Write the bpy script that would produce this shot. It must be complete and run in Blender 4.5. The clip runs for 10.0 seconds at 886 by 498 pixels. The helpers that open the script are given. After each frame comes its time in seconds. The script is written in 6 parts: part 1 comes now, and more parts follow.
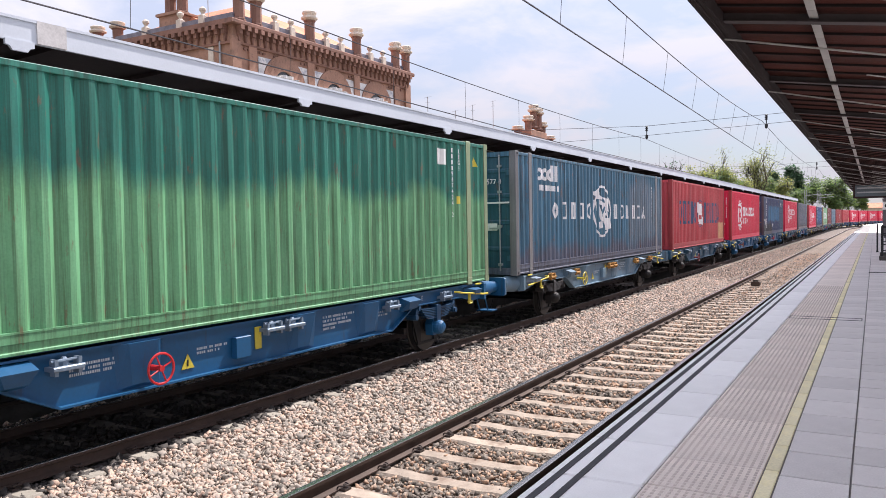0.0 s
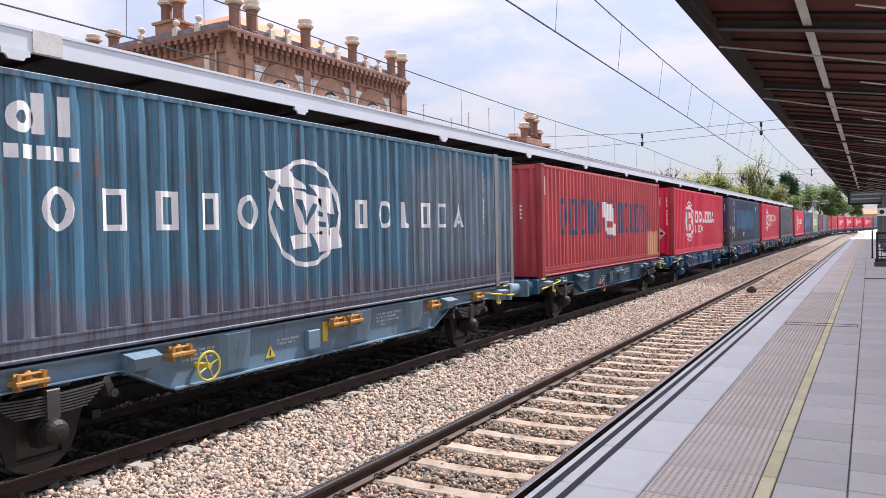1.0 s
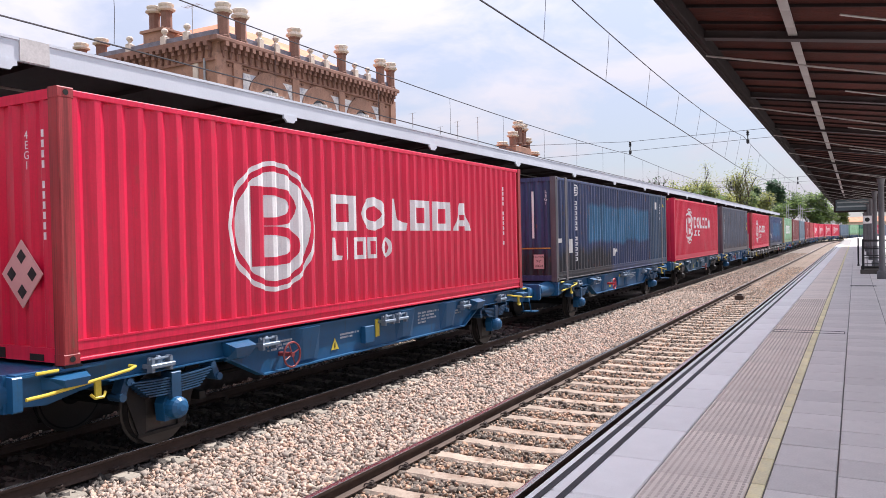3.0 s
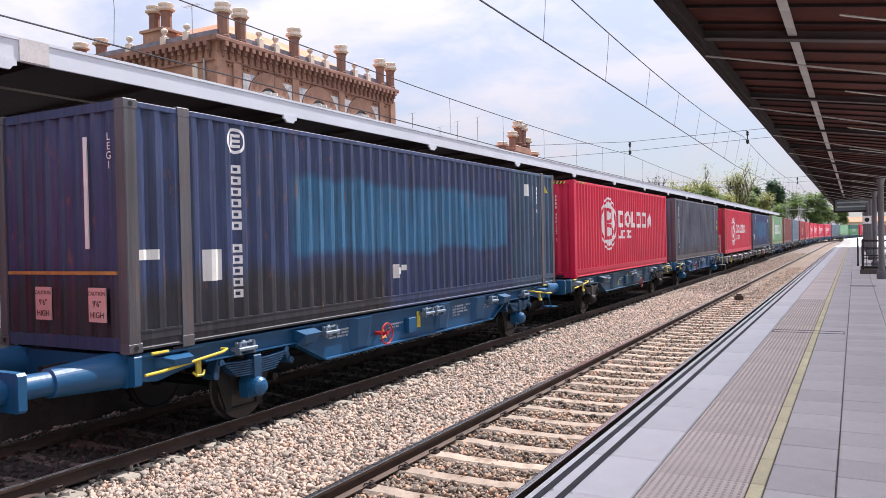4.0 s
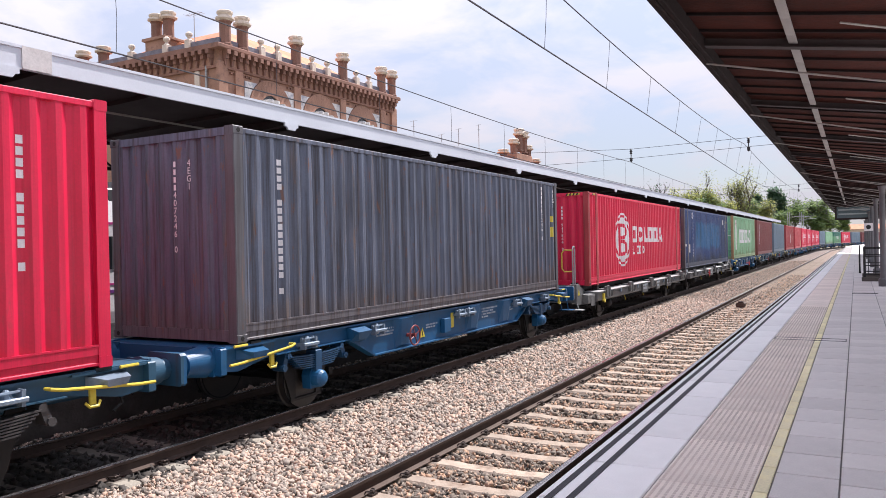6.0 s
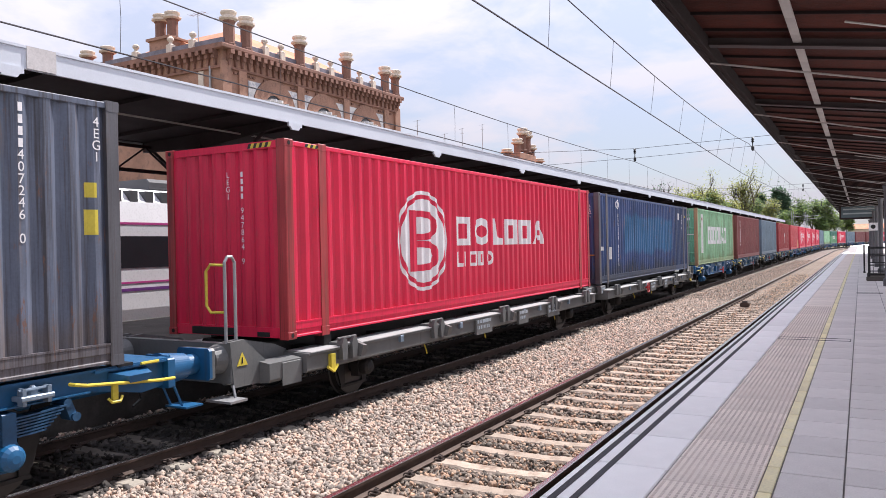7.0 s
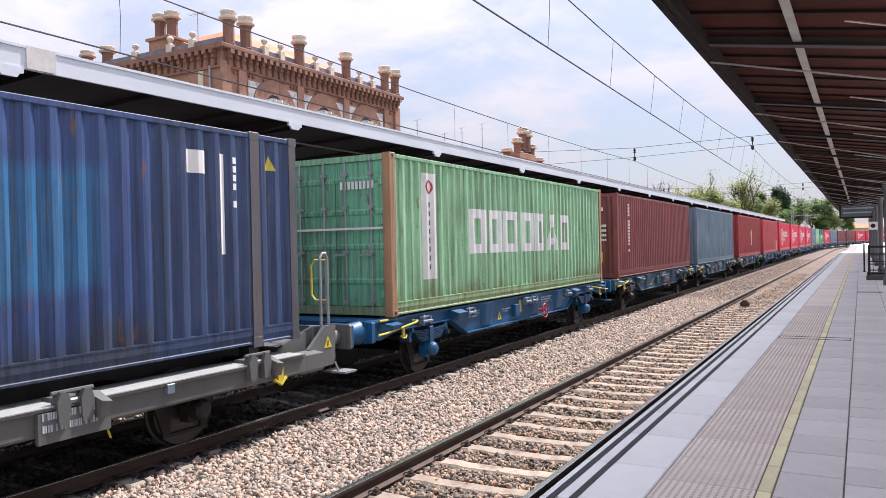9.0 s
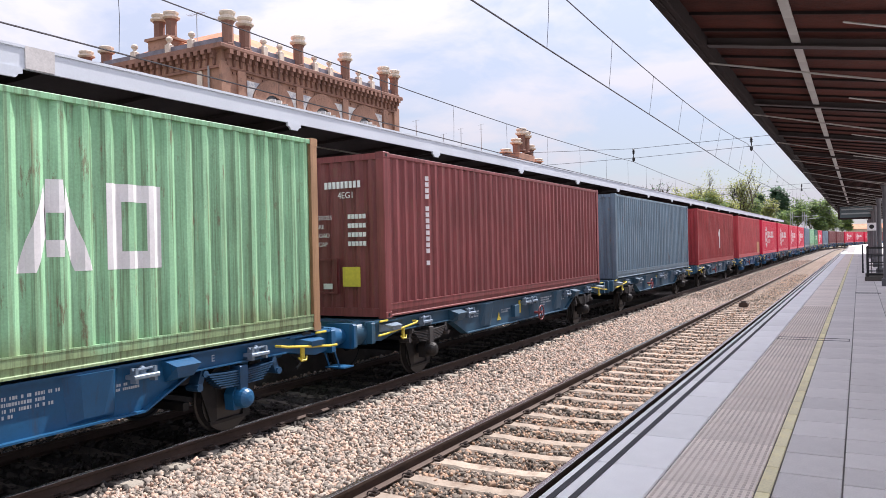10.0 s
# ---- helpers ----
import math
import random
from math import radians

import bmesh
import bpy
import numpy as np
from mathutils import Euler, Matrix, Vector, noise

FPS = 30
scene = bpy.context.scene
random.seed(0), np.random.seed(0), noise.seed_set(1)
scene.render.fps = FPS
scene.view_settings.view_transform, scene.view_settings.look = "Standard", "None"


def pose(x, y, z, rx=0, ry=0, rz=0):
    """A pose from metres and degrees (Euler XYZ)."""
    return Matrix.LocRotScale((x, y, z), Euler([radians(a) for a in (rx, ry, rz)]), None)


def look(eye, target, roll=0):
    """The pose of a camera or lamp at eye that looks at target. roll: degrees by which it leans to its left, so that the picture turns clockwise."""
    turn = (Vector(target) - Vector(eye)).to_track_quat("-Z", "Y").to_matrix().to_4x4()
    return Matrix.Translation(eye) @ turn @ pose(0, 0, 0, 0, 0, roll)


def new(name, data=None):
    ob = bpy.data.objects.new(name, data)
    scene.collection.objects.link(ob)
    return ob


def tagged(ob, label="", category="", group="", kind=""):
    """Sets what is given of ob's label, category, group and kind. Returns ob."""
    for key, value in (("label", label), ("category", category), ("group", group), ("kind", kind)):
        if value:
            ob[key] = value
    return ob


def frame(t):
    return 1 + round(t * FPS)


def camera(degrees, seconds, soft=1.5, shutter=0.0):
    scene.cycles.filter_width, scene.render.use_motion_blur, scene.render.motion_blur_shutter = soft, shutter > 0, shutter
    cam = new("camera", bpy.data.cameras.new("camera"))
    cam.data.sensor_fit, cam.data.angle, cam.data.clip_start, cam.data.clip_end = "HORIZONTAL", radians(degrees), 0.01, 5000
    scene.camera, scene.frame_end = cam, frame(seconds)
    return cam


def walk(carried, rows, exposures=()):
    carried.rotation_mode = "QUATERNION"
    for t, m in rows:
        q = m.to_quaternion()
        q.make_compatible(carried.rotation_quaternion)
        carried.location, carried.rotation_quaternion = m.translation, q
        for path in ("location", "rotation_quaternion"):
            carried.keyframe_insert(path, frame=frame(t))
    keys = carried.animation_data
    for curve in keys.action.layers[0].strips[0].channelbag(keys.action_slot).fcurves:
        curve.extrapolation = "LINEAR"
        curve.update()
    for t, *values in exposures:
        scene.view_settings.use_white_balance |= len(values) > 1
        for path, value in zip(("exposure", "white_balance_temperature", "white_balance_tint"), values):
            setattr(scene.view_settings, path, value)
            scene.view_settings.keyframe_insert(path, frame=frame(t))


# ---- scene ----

# ---- camera ----
EYE = (0.0, 0.0, 2.406)


def aim(yaw, pitch, roll):
    """Camera pose at EYE: degrees left of the track's line, up, and lean."""
    a, b = radians(yaw), radians(pitch)
    way = Vector((-math.sin(a) * math.cos(b), math.cos(a) * math.cos(b), math.sin(b)))
    return look(EYE, Vector(EYE) + way * 10, roll)


cam = camera(60.98, 10.0, soft=0.65)
walk(cam, [(t, aim(a, b, c)) for t, a, b, c in (
    (0.0, 29.850, -1.894, -0.987),
    (0.5, 29.777, -1.622, -1.042),
    (1.0, 29.557, -1.344, -1.126),
    (1.5, 29.214, -1.075, -1.168),
    (2.0, 28.926, -0.870, -1.216),
    (2.5, 28.755, -0.724, -1.259),
    (4.0, 28.707, -0.724, -1.220),
    (4.5, 28.717, -0.556, -1.226),
    (5.0, 28.688, -0.311, -1.242),
    (5.5, 28.688, -0.185, -1.229),
    (7.0, 29.060, -0.185, -1.225),
    (7.5, 29.044, -0.181, -1.266),
    (8.0, 29.013, -0.182, -1.312),
    (8.5, 29.029, -0.195, -1.304),
    (9.0, 29.058, -0.224, -1.283),
    (9.5, 29.045, -0.249, -1.241),
    (10.0, 28.975, -0.181, -1.235))], exposures=[(0.0, 0.58, 6300, 16), (10.0, 0.58, 6300, 16)])

# ---- light ----
SUN = Vector((0.17, 0.53, 0.83)).normalized()
world = bpy.data.worlds.new("sky")
scene.world = world
world.use_nodes = True
wn, wl = world.node_tree.nodes, world.node_tree.links
wn.clear()
w_out = wn.new("ShaderNodeOutputWorld")
w_bg = wn.new("ShaderNodeBackground")
w_sky = wn.new("ShaderNodeTexSky")
w_sky.sky_type = "NISHITA"
w_sky.sun_disc = False
w_sky.sun_elevation = math.asin(SUN.z)
w_sky.sun_rotation = math.atan2(SUN.x, SUN.y)
w_sky.dust_density = 0.4
w_sky.ozone_density = 1.5
w_bg.inputs["Strength"].default_value = 0.105
w_co = wn.new("ShaderNodeTexCoord")
w_sep = wn.new("ShaderNodeSeparateXYZ")
wl.new(w_co.outputs["Generated"], w_sep.inputs[0])
# clouds lie on a flat layer, so divide by the height
w_add = wn.new("ShaderNodeMath")
w_add.operation = "ADD"
w_add.inputs[1].default_value = 0.22
wl.new(w_sep.outputs["Z"], w_add.inputs[0])
w_div = wn.new("ShaderNodeVectorMath")
w_div.operation = "DIVIDE"
w_cmb = wn.new("ShaderNodeCombineXYZ")
for i in range(3):
    wl.new(w_add.outputs[0], w_cmb.inputs[i])
wl.new(w_co.outputs["Generated"], w_div.inputs[0])
wl.new(w_cmb.outputs[0], w_div.inputs[1])
w_n = wn.new("ShaderNodeTexNoise")
w_n.inputs["Scale"].default_value = 1.7
w_n.inputs["Detail"].default_value = 8
w_n.inputs["Roughness"].default_value = 0.58
w_n.inputs["Distortion"].default_value = 0.35
wl.new(w_div.outputs[0], w_n.inputs["Vector"])
w_r = wn.new("ShaderNodeValToRGB")
w_r.color_ramp.elements[0].position = 0.43
w_r.color_ramp.elements[0].color = (0.50, 0.50, 0.50, 1)
w_r.color_ramp.elements[1].position = 0.58
w_r.color_ramp.elements[1].color = (0.97, 0.97, 0.97, 1)
wl.new(w_n.outputs["Fac"], w_r.inputs[0])
w_mix = wn.new("ShaderNodeMixRGB")
w_mix.inputs[2].default_value = (7.0, 6.9, 7.35, 1)
wl.new(w_r.outputs[0], w_mix.inputs[0])
wl.new(w_sky.outputs[0], w_mix.inputs[1])
# an overcast sky is brighter overhead than at the horizon
w_el = wn.new("ShaderNodeMapRange")
for k, q in zip(("From Min", "From Max", "To Min", "To Max"), (0.0, 1.0, 0.55, 1.9)):
    w_el.inputs[k].default_value = q
wl.new(w_sep.outputs["Z"], w_el.inputs["Value"])
w_mul = wn.new("ShaderNodeVectorMath")
w_mul.operation = "SCALE"
wl.new(w_mix.outputs[0], w_mul.inputs[0])
wl.new(w_el.outputs[0], w_mul.inputs["Scale"])
wl.new(w_mul.outputs[0], w_bg.inputs[0])
wl.new(w_bg.outputs[0], w_out.inputs[0])

sun_data = bpy.data.lights.new("sun", "SUN")
sun_data.energy = 5.0
sun_data.angle = radians(0.6)
sun_data.color = (1.0, 0.95, 0.87)
sun = new("sun", sun_data)
sun.matrix_world = look(SUN * 60, (0, 0, 0))

# ---- mesh building ----


class Build:
    """Collects vertices and faces for one mesh."""

    def __init__(self):
        self.v, self.f = [], []

    def add(self, verts, faces):
        n = len(self.v)
        self.v += [tuple(p) for p in verts]
        self.f += [tuple(n + i for i in q) for q in faces]
        return self

    def box(self, x0, x1, y0, y1, z0, z1, b=0.0):
        """A box; b cuts its four long edges off at the top and bottom."""
        if b:
            return self.prism([(x0 + b, z0), (x1 - b, z0), (x1, z0 + b), (x1, z1 - b), (x1 - b, z1), (x0 + b, z1), (x0, z1 - b), (x0, z0 + b)], y0, y1)
        v = [(x, y, z) for z in (z0, z1) for y in (y0, y1) for x in (x0, x1)]
        return self.add(v, [(0, 2, 3, 1), (4, 5, 7, 6), (0, 1, 5, 4), (2, 6, 7, 3), (0, 4, 6, 2), (1, 3, 7, 5)])

    def prism(self, prof, y0, y1):
        """A profile of (x, z), counter-clockwise seen from -y, drawn along y."""
        n = len(prof)
        v = [(x, y0, z) for x, z in prof] + [(x, y1, z) for x, z in prof]
        f = [(i, (i + 1) % n, n + (i + 1) % n, n + i) for i in range(n)]
        return self.add(v, f + [tuple(range(n))[::-1], tuple(range(n, 2 * n))])

    def slab(self, prof, x0, x1):
        """A profile of (y, z) drawn along x."""
        n = len(prof)
        v = [(x0, y, z) for y, z in prof] + [(x1, y, z) for y, z in prof]
        f = [(i, (i + 1) % n, n + (i + 1) % n, n + i) for i in range(n)]
        return self.add(v, f + [tuple(range(n))[::-1], tuple(range(n, 2 * n))])

    def lathe(self, prof, at=(0, 0, 0), axis="z", n=14):
        """A turned body: prof of (radius, height) round an axis through at."""
        m = len(prof)
        v = []
        for r, h in prof:
            for i in range(n):
                a = math.tau * i / n
                c, s = r * math.cos(a), r * math.sin(a)
                v.append({"z": (c, s, h), "x": (h, c, s), "y": (s, h, c)}[axis])
        v = [(p[0] + at[0], p[1] + at[1], p[2] + at[2]) for p in v]
        f = [(j * n + i, j * n + (i + 1) % n, (j + 1) * n + (i + 1) % n, (j + 1) * n + i) for j in range(m - 1) for i in range(n)]
        return self.add(v, f + [tuple(range(n))[::-1], tuple(range((m - 1) * n, m * n))])

    def tube(self, pts, r, n=6, closed=False):
        """A round bar through points."""
        pts = [Vector(p) for p in pts]
        m = len(pts)
        v = []
        side = None
        for i, p in enumerate(pts):
            a = pts[(i - 1) % m] if (closed or i) else p
            b = pts[(i + 1) % m] if (closed or i < m - 1) else p
            d = (b - a).normalized()
            if side is None:
                side = d.orthogonal().normalized()
            side = (side - d * side.dot(d)).normalized()
            up = d.cross(side)
            for k in range(n):
                t = math.tau * k / n
                v.append(p + (side * math.cos(t) + up * math.sin(t)) * r)
        f = [(j % m * n + i, j % m * n + (i + 1) % n, (j + 1) % m * n + (i + 1) % n, (j + 1) % m * n + i) for j in range(m if closed else m - 1) for i in range(n)]
        if not closed:
            f += [tuple(range(n))[::-1], tuple(range((m - 1) * n, m * n))]
        return self.add(v, f)

    def ring(self, at, R, r, axis="x", n=24, m=6):
        pts = []
        for i in range(n):
            a = math.tau * i / n
            c, s = R * math.cos(a), R * math.sin(a)
            o = {"x": (0, c, s), "y": (c, 0, s), "z": (c, s, 0)}[axis]
            pts.append((at[0] + o[0], at[1] + o[1], at[2] + o[2]))
        return self.tube(pts, r, m, True)

    def mesh(self, name, smooth=False):
        me = bpy.data.meshes.new(name)
        me.from_pydata(self.v, [], self.f)
        bm = bmesh.new()
        bm.from_mesh(me)
        bmesh.ops.recalc_face_normals(bm, faces=bm.faces)
        bm.to_mesh(me)
        bm.free()
        if smooth:
            for p in me.polygons:
                p.use_smooth = True
        return me


def mesh_of(bm, name):
    return bm.mesh(name) if isinstance(bm, Build) else bm


def part(name, bm, material, parent, label=""):
    """Links a mesh as one part under a thing or a part."""
    me = mesh_of(bm, name)
    ob = new(name, me)
    if not me.materials:
        me.materials.append(material)
    elif me.materials[0] is not material:
        ob.material_slots[0].link = "OBJECT"
        ob.material_slots[0].material = material
    ob.parent = parent
    if label:
        ob["label"] = label
    return ob


def thing(name, bm=None, material=None, at=None, **tags):
    """A top-level thing: an Empty for its parts, or one mesh."""
    ob = new(name, mesh_of(bm, name) if bm else None)
    if bm:
        ob.data.materials.append(material)
    if at:
        ob.matrix_basis = at
    return tagged(ob, **tags)


# ---- materials ----
MATS = {}


def material(name, color, rough=0.6, metal=0.0, vary=0.25, grain=40.0, big=1.5, bump=0.15, spread=0.0, island=0.0, stain=None, stain_at=0.62, streak=False, tint=None, bands=(), coat=0.0, grime=0.0, chalk=0.0):
    """Paint, stone, wood and the like: grain and broad variation of colour, roughness and relief.
    stain: a second colour in uneven patches; streak: the patches run down; spread: change from piece to piece;
    bands: (axis, from, to, colour, ragged) a zone of other paint."""
    if name in MATS:
        return MATS[name]
    m = bpy.data.materials.new(name)
    m.use_nodes = True
    n, l = m.node_tree.nodes, m.node_tree.links
    b = n["Principled BSDF"]
    b.inputs["Metallic"].default_value = metal
    if coat:
        b.inputs["Coat Weight"].default_value = coat
    co = n.new("ShaderNodeTexCoord").outputs["Object"]

    def noise_(scale, detail=5, vec=co, rough_=0.6):
        t = n.new("ShaderNodeTexNoise")
        t.inputs["Scale"].default_value = scale
        t.inputs["Detail"].default_value = detail
        t.inputs["Roughness"].default_value = rough_
        l.new(vec, t.inputs["Vector"])
        return t.outputs["Fac"]

    def ramp(fac, p0, p1, c0=0.0, c1=1.0):
        r = n.new("ShaderNodeMapRange")
        for k, q in zip(("From Min", "From Max", "To Min", "To Max"), (p0, p1, c0, c1)):
            r.inputs[k].default_value = q
        l.new(fac, r.inputs["Value"])
        return r.outputs[0]

    def calc(op, a, c):
        q = n.new("ShaderNodeMath")
        q.operation = op
        for i, s in enumerate((a, c)):
            if isinstance(s, (int, float)):
                q.inputs[i].default_value = s
            else:
                l.new(s, q.inputs[i])
        return q.outputs[0]

    def mix(fac, a, c, blend="MIX"):
        q = n.new("ShaderNodeMixRGB")
        q.blend_type = blend
        for i, s in enumerate((fac, a, c)):
            if isinstance(s, (int, float)):
                q.inputs[i].default_value = s
            elif isinstance(s, tuple):
                q.inputs[i].default_value = (*s[:3], 1)
            else:
                l.new(s, q.inputs[i])
        return q.outputs[0]

    fine, broad = noise_(grain, 6), noise_(big, 4)
    col = color
    sep = None
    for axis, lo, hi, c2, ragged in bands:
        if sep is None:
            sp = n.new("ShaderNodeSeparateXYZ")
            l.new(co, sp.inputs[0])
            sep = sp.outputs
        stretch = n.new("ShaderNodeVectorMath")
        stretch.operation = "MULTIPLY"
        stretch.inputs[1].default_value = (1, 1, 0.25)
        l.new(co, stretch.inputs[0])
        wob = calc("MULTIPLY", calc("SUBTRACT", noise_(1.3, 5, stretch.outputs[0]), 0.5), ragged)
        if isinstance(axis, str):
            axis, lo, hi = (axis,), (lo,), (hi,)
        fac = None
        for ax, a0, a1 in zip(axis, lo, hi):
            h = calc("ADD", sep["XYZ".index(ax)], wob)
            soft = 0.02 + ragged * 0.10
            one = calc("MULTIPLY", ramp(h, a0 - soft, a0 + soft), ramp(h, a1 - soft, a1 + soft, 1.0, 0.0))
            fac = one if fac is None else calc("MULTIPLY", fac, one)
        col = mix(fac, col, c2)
    val = calc("ADD", ramp(fine, 0.25, 0.75, -vary * 0.5, vary * 0.5), ramp(broad, 0.3, 0.7, 1 - vary * 0.6, 1 + vary * 0.6))
    if spread:
        oi = n.new("ShaderNodeObjectInfo")
        val = calc("ADD", val, ramp(oi.outputs["Random"], 0, 1, -spread, spread))
    if island:
        gi = n.new("ShaderNodeNewGeometry")
        val = calc("ADD", val, ramp(gi.outputs["Random Per Island"], 0, 1, -island, island))
    hsv = n.new("ShaderNodeHueSaturation")
    l.new(val, hsv.inputs["Value"])
    if isinstance(col, tuple):
        hsv.inputs["Color"].default_value = (*col, 1)
    else:
        l.new(col, hsv.inputs["Color"])
    out = hsv.outputs[0]
    if tint:
        gi = n.new("ShaderNodeNewGeometry")
        if island:
            fac = ramp(gi.outputs["Random Per Island"], 0.55, 0.8)
        else:
            fac = ramp(n.new("ShaderNodeObjectInfo").outputs["Random"], 0.4, 0.9)
        out = mix(fac, out, mix(1.0, out, tint, "MULTIPLY"))
    if stain:
        vec = co
        if streak:
            st = n.new("ShaderNodeVectorMath")
            st.operation = "MULTIPLY"
            st.inputs[1].default_value = (7, 7, 0.5)
            l.new(co, st.inputs[0])
            vec = st.outputs[0]
        f1 = ramp(noise_(1.0 if streak else 2.2, 7, vec, 0.68), stain_at, stain_at + 0.14, 0, 0.9)
        out = mix(f1, out, stain)
    if chalk:
        # faded and scuffed paint in upright strips
        sc = n.new("ShaderNodeVectorMath")
        sc.operation = "MULTIPLY"
        sc.inputs[1].default_value = (5, 5, 0.7)
        l.new(co, sc.inputs[0])
        f4 = ramp(noise_(1.0, 8, sc.outputs[0], 0.7), 0.46, 0.72, 0, chalk)
        out = mix(f4, out, mix(0.16, mix(1.0, out, (1.75, 1.75, 1.75), "MULTIPLY"), (0.5, 0.5, 0.5)))
    if grime:
        st = n.new("ShaderNodeVectorMath")
        st.operation = "MULTIPLY"
        st.inputs[1].default_value = (16, 16, 0.30)
        l.new(co, st.inputs[0])
        f2 = ramp(noise_(1.0, 7, st.outputs[0], 0.74), 0.47, 0.62, 0, grime)
        out = mix(f2, out, mix(1.0, out, (0.42, 0.34, 0.30), "MULTIPLY"))
        st2 = n.new("ShaderNodeVectorMath")
        st2.operation = "MULTIPLY"
        st2.inputs[1].default_value = (22, 22, 5)
        l.new(co, st2.inputs[0])
        f3 = ramp(noise_(0.35, 7, st2.outputs[0], 0.75), 0.59, 0.655, 0, 0.85 * grime)
        out = mix(f3, out, (0.16, 0.075, 0.045))
    l.new(out, b.inputs["Base Color"])
    l.new(ramp(fine, 0.2, 0.8, max(0.03, rough - 0.12), min(1.0, rough + 0.12)), b.inputs["Roughness"])
    if bump:
        bp = n.new("ShaderNodeBump")
        bp.inputs["Strength"].default_value = min(1.0, bump * 2)
        bp.inputs["Distance"].default_value = 0.02 * bump * (40 / grain) ** 0.5
        l.new(calc("ADD", fine, broad), bp.inputs["Height"])
        l.new(bp.outputs[0], b.inputs["Normal"])
    MATS[name] = m
    return m


def glow(name, color, strength):
    m = bpy.data.materials.new(name)
    m.use_nodes = True
    b = m.node_tree.nodes["Principled BSDF"]
    b.inputs["Base Color"].default_value = (*color, 1)
    b.inputs["Emission Color"].default_value = (*color, 1)
    b.inputs["Emission Strength"].default_value = strength
    return m


M_RAIL = material("rail_steel_side", (0.07, 0.045, 0.035), 0.7, 0.3, 0.4, 30, 3)
M_RAILTOP = material("rail_head_polished", (0.5, 0.48, 0.46), 0.25, 1.0, 0.15, 60, 4, 0.03)
M_BALLAST = material("ballast_bed", (0.15, 0.12, 0.10), 0.95, 0, 0.7, 26, 2.0, 1.0, stain=(0.13, 0.10, 0.09), stain_at=0.52)
M_STONE = material("ballast_stone", (0.37, 0.315, 0.268), 0.9, 0, 0.35, 30, 3, 0.0, island=0.56, tint=(0.92, 0.76, 0.69))
M_STONE_B = material("rusty_ballast_stone", (0.24, 0.20, 0.165), 0.9, 0, 0.4, 30, 3, 0.0, island=0.75, tint=(1.1, 0.85, 0.7))
# oil stains plus the train's shade, both put into these near-black colours
M_STONE_D = material("shaded_oily_ballast_stone", (0.055, 0.048, 0.043), 0.9, 0, 0.4, 30, 3, 0.3, island=0.45)
M_BED_D = material("shaded_oily_ballast_bed", (0.034, 0.030, 0.028), 0.95, 0, 0.5, 26, 2, 0.8)
# shade painted on the sleeper, its outer end paler as if sunlit
M_SLEEPER_D = material("shaded_oily_sleeper", (0.13, 0.11, 0.092), 0.9, 0, 0.4, 60, 3, 0.2, spread=0.1, bands=[("X", 1.06, 2.0, (0.31, 0.28, 0.235), 0.06)])
M_SLEEPER = material("concrete_sleeper", (0.34, 0.275, 0.22), 0.9, 0, 0.40, 60, 3, 0.25, spread=0.14, stain=(0.19, 0.135, 0.10), stain_at=0.53)
M_CLIP = material("rail_clip_steel", (0.06, 0.045, 0.04), 0.6, 0.5)
M_EDGE = material("pale_edge_slab", (0.89, 0.88, 0.865), 0.7, 0, 0.12, 90, 1.2, 0.08, spread=0.05, stain=(0.58, 0.57, 0.55), stain_at=0.66)
M_STRIP = material("dark_grip_strip", (0.045, 0.045, 0.05), 0.8, 0, 0.3, 120, 4, 0.3)
M_TACT = material("tactile_beige_tile", (0.84, 0.745, 0.67), 0.8, 0, 0.25, 70, 1.4, 0.2, spread=0.08, stain=(0.66, 0.57, 0.50), stain_at=0.60)
M_STUD = material("tactile_stud", (0.60, 0.51, 0.45), 0.8, 0, 0.25, 70, 1.4, 0.1)
M_YELLOW = material("yellow_line_tile", (0.90, 0.82, 0.53), 0.75, 0, 0.25, 50, 2.0, 0.1, spread=0.10, stain=(0.88, 0.78, 0.42), stain_at=0.50)
M_PAVE = material("grey_paving", (0.74, 0.705, 0.68), 0.75, 0, 0.24, 80, 1.0, 0.12, spread=0.07, stain=(0.44, 0.42, 0.405), stain_at=0.58)
M_JOINT = material("joint_mortar", (0.24, 0.23, 0.22), 0.95, 0, 0.3)
# concrete coloured near black to hold the shade behind the train
M_PLATWALL = material("shade_darkened_concrete", (0.07, 0.062, 0.055), 0.9, 0, 0.4, 20, 1.2, 0.4, stain=(0.10, 0.09, 0.08), stain_at=0.5)
M_EARTH = material("dry_ground", (0.20, 0.17, 0.12), 0.95, 0, 0.5, 3, 0.15, 0.5, stain=(0.08, 0.11, 0.04), stain_at=0.5)
M_FASCIA = material("white_fascia_metal", (0.54, 0.575, 0.63), 0.85, 0.0, 0.10, 30, 0.6, 0.04, stain=(0.42, 0.38, 0.35), stain_at=0.70)
M_ROOFTOP = material("grey_roof_sheet", (0.30, 0.30, 0.32), 0.6, 0.2, 0.2, 10, 0.6, 0.1)
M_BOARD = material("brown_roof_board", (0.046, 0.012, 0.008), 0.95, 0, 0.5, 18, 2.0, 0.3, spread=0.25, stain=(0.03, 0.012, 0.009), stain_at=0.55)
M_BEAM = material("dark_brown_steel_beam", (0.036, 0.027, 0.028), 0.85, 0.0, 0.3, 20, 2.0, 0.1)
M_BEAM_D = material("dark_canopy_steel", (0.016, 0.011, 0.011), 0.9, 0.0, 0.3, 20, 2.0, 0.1)
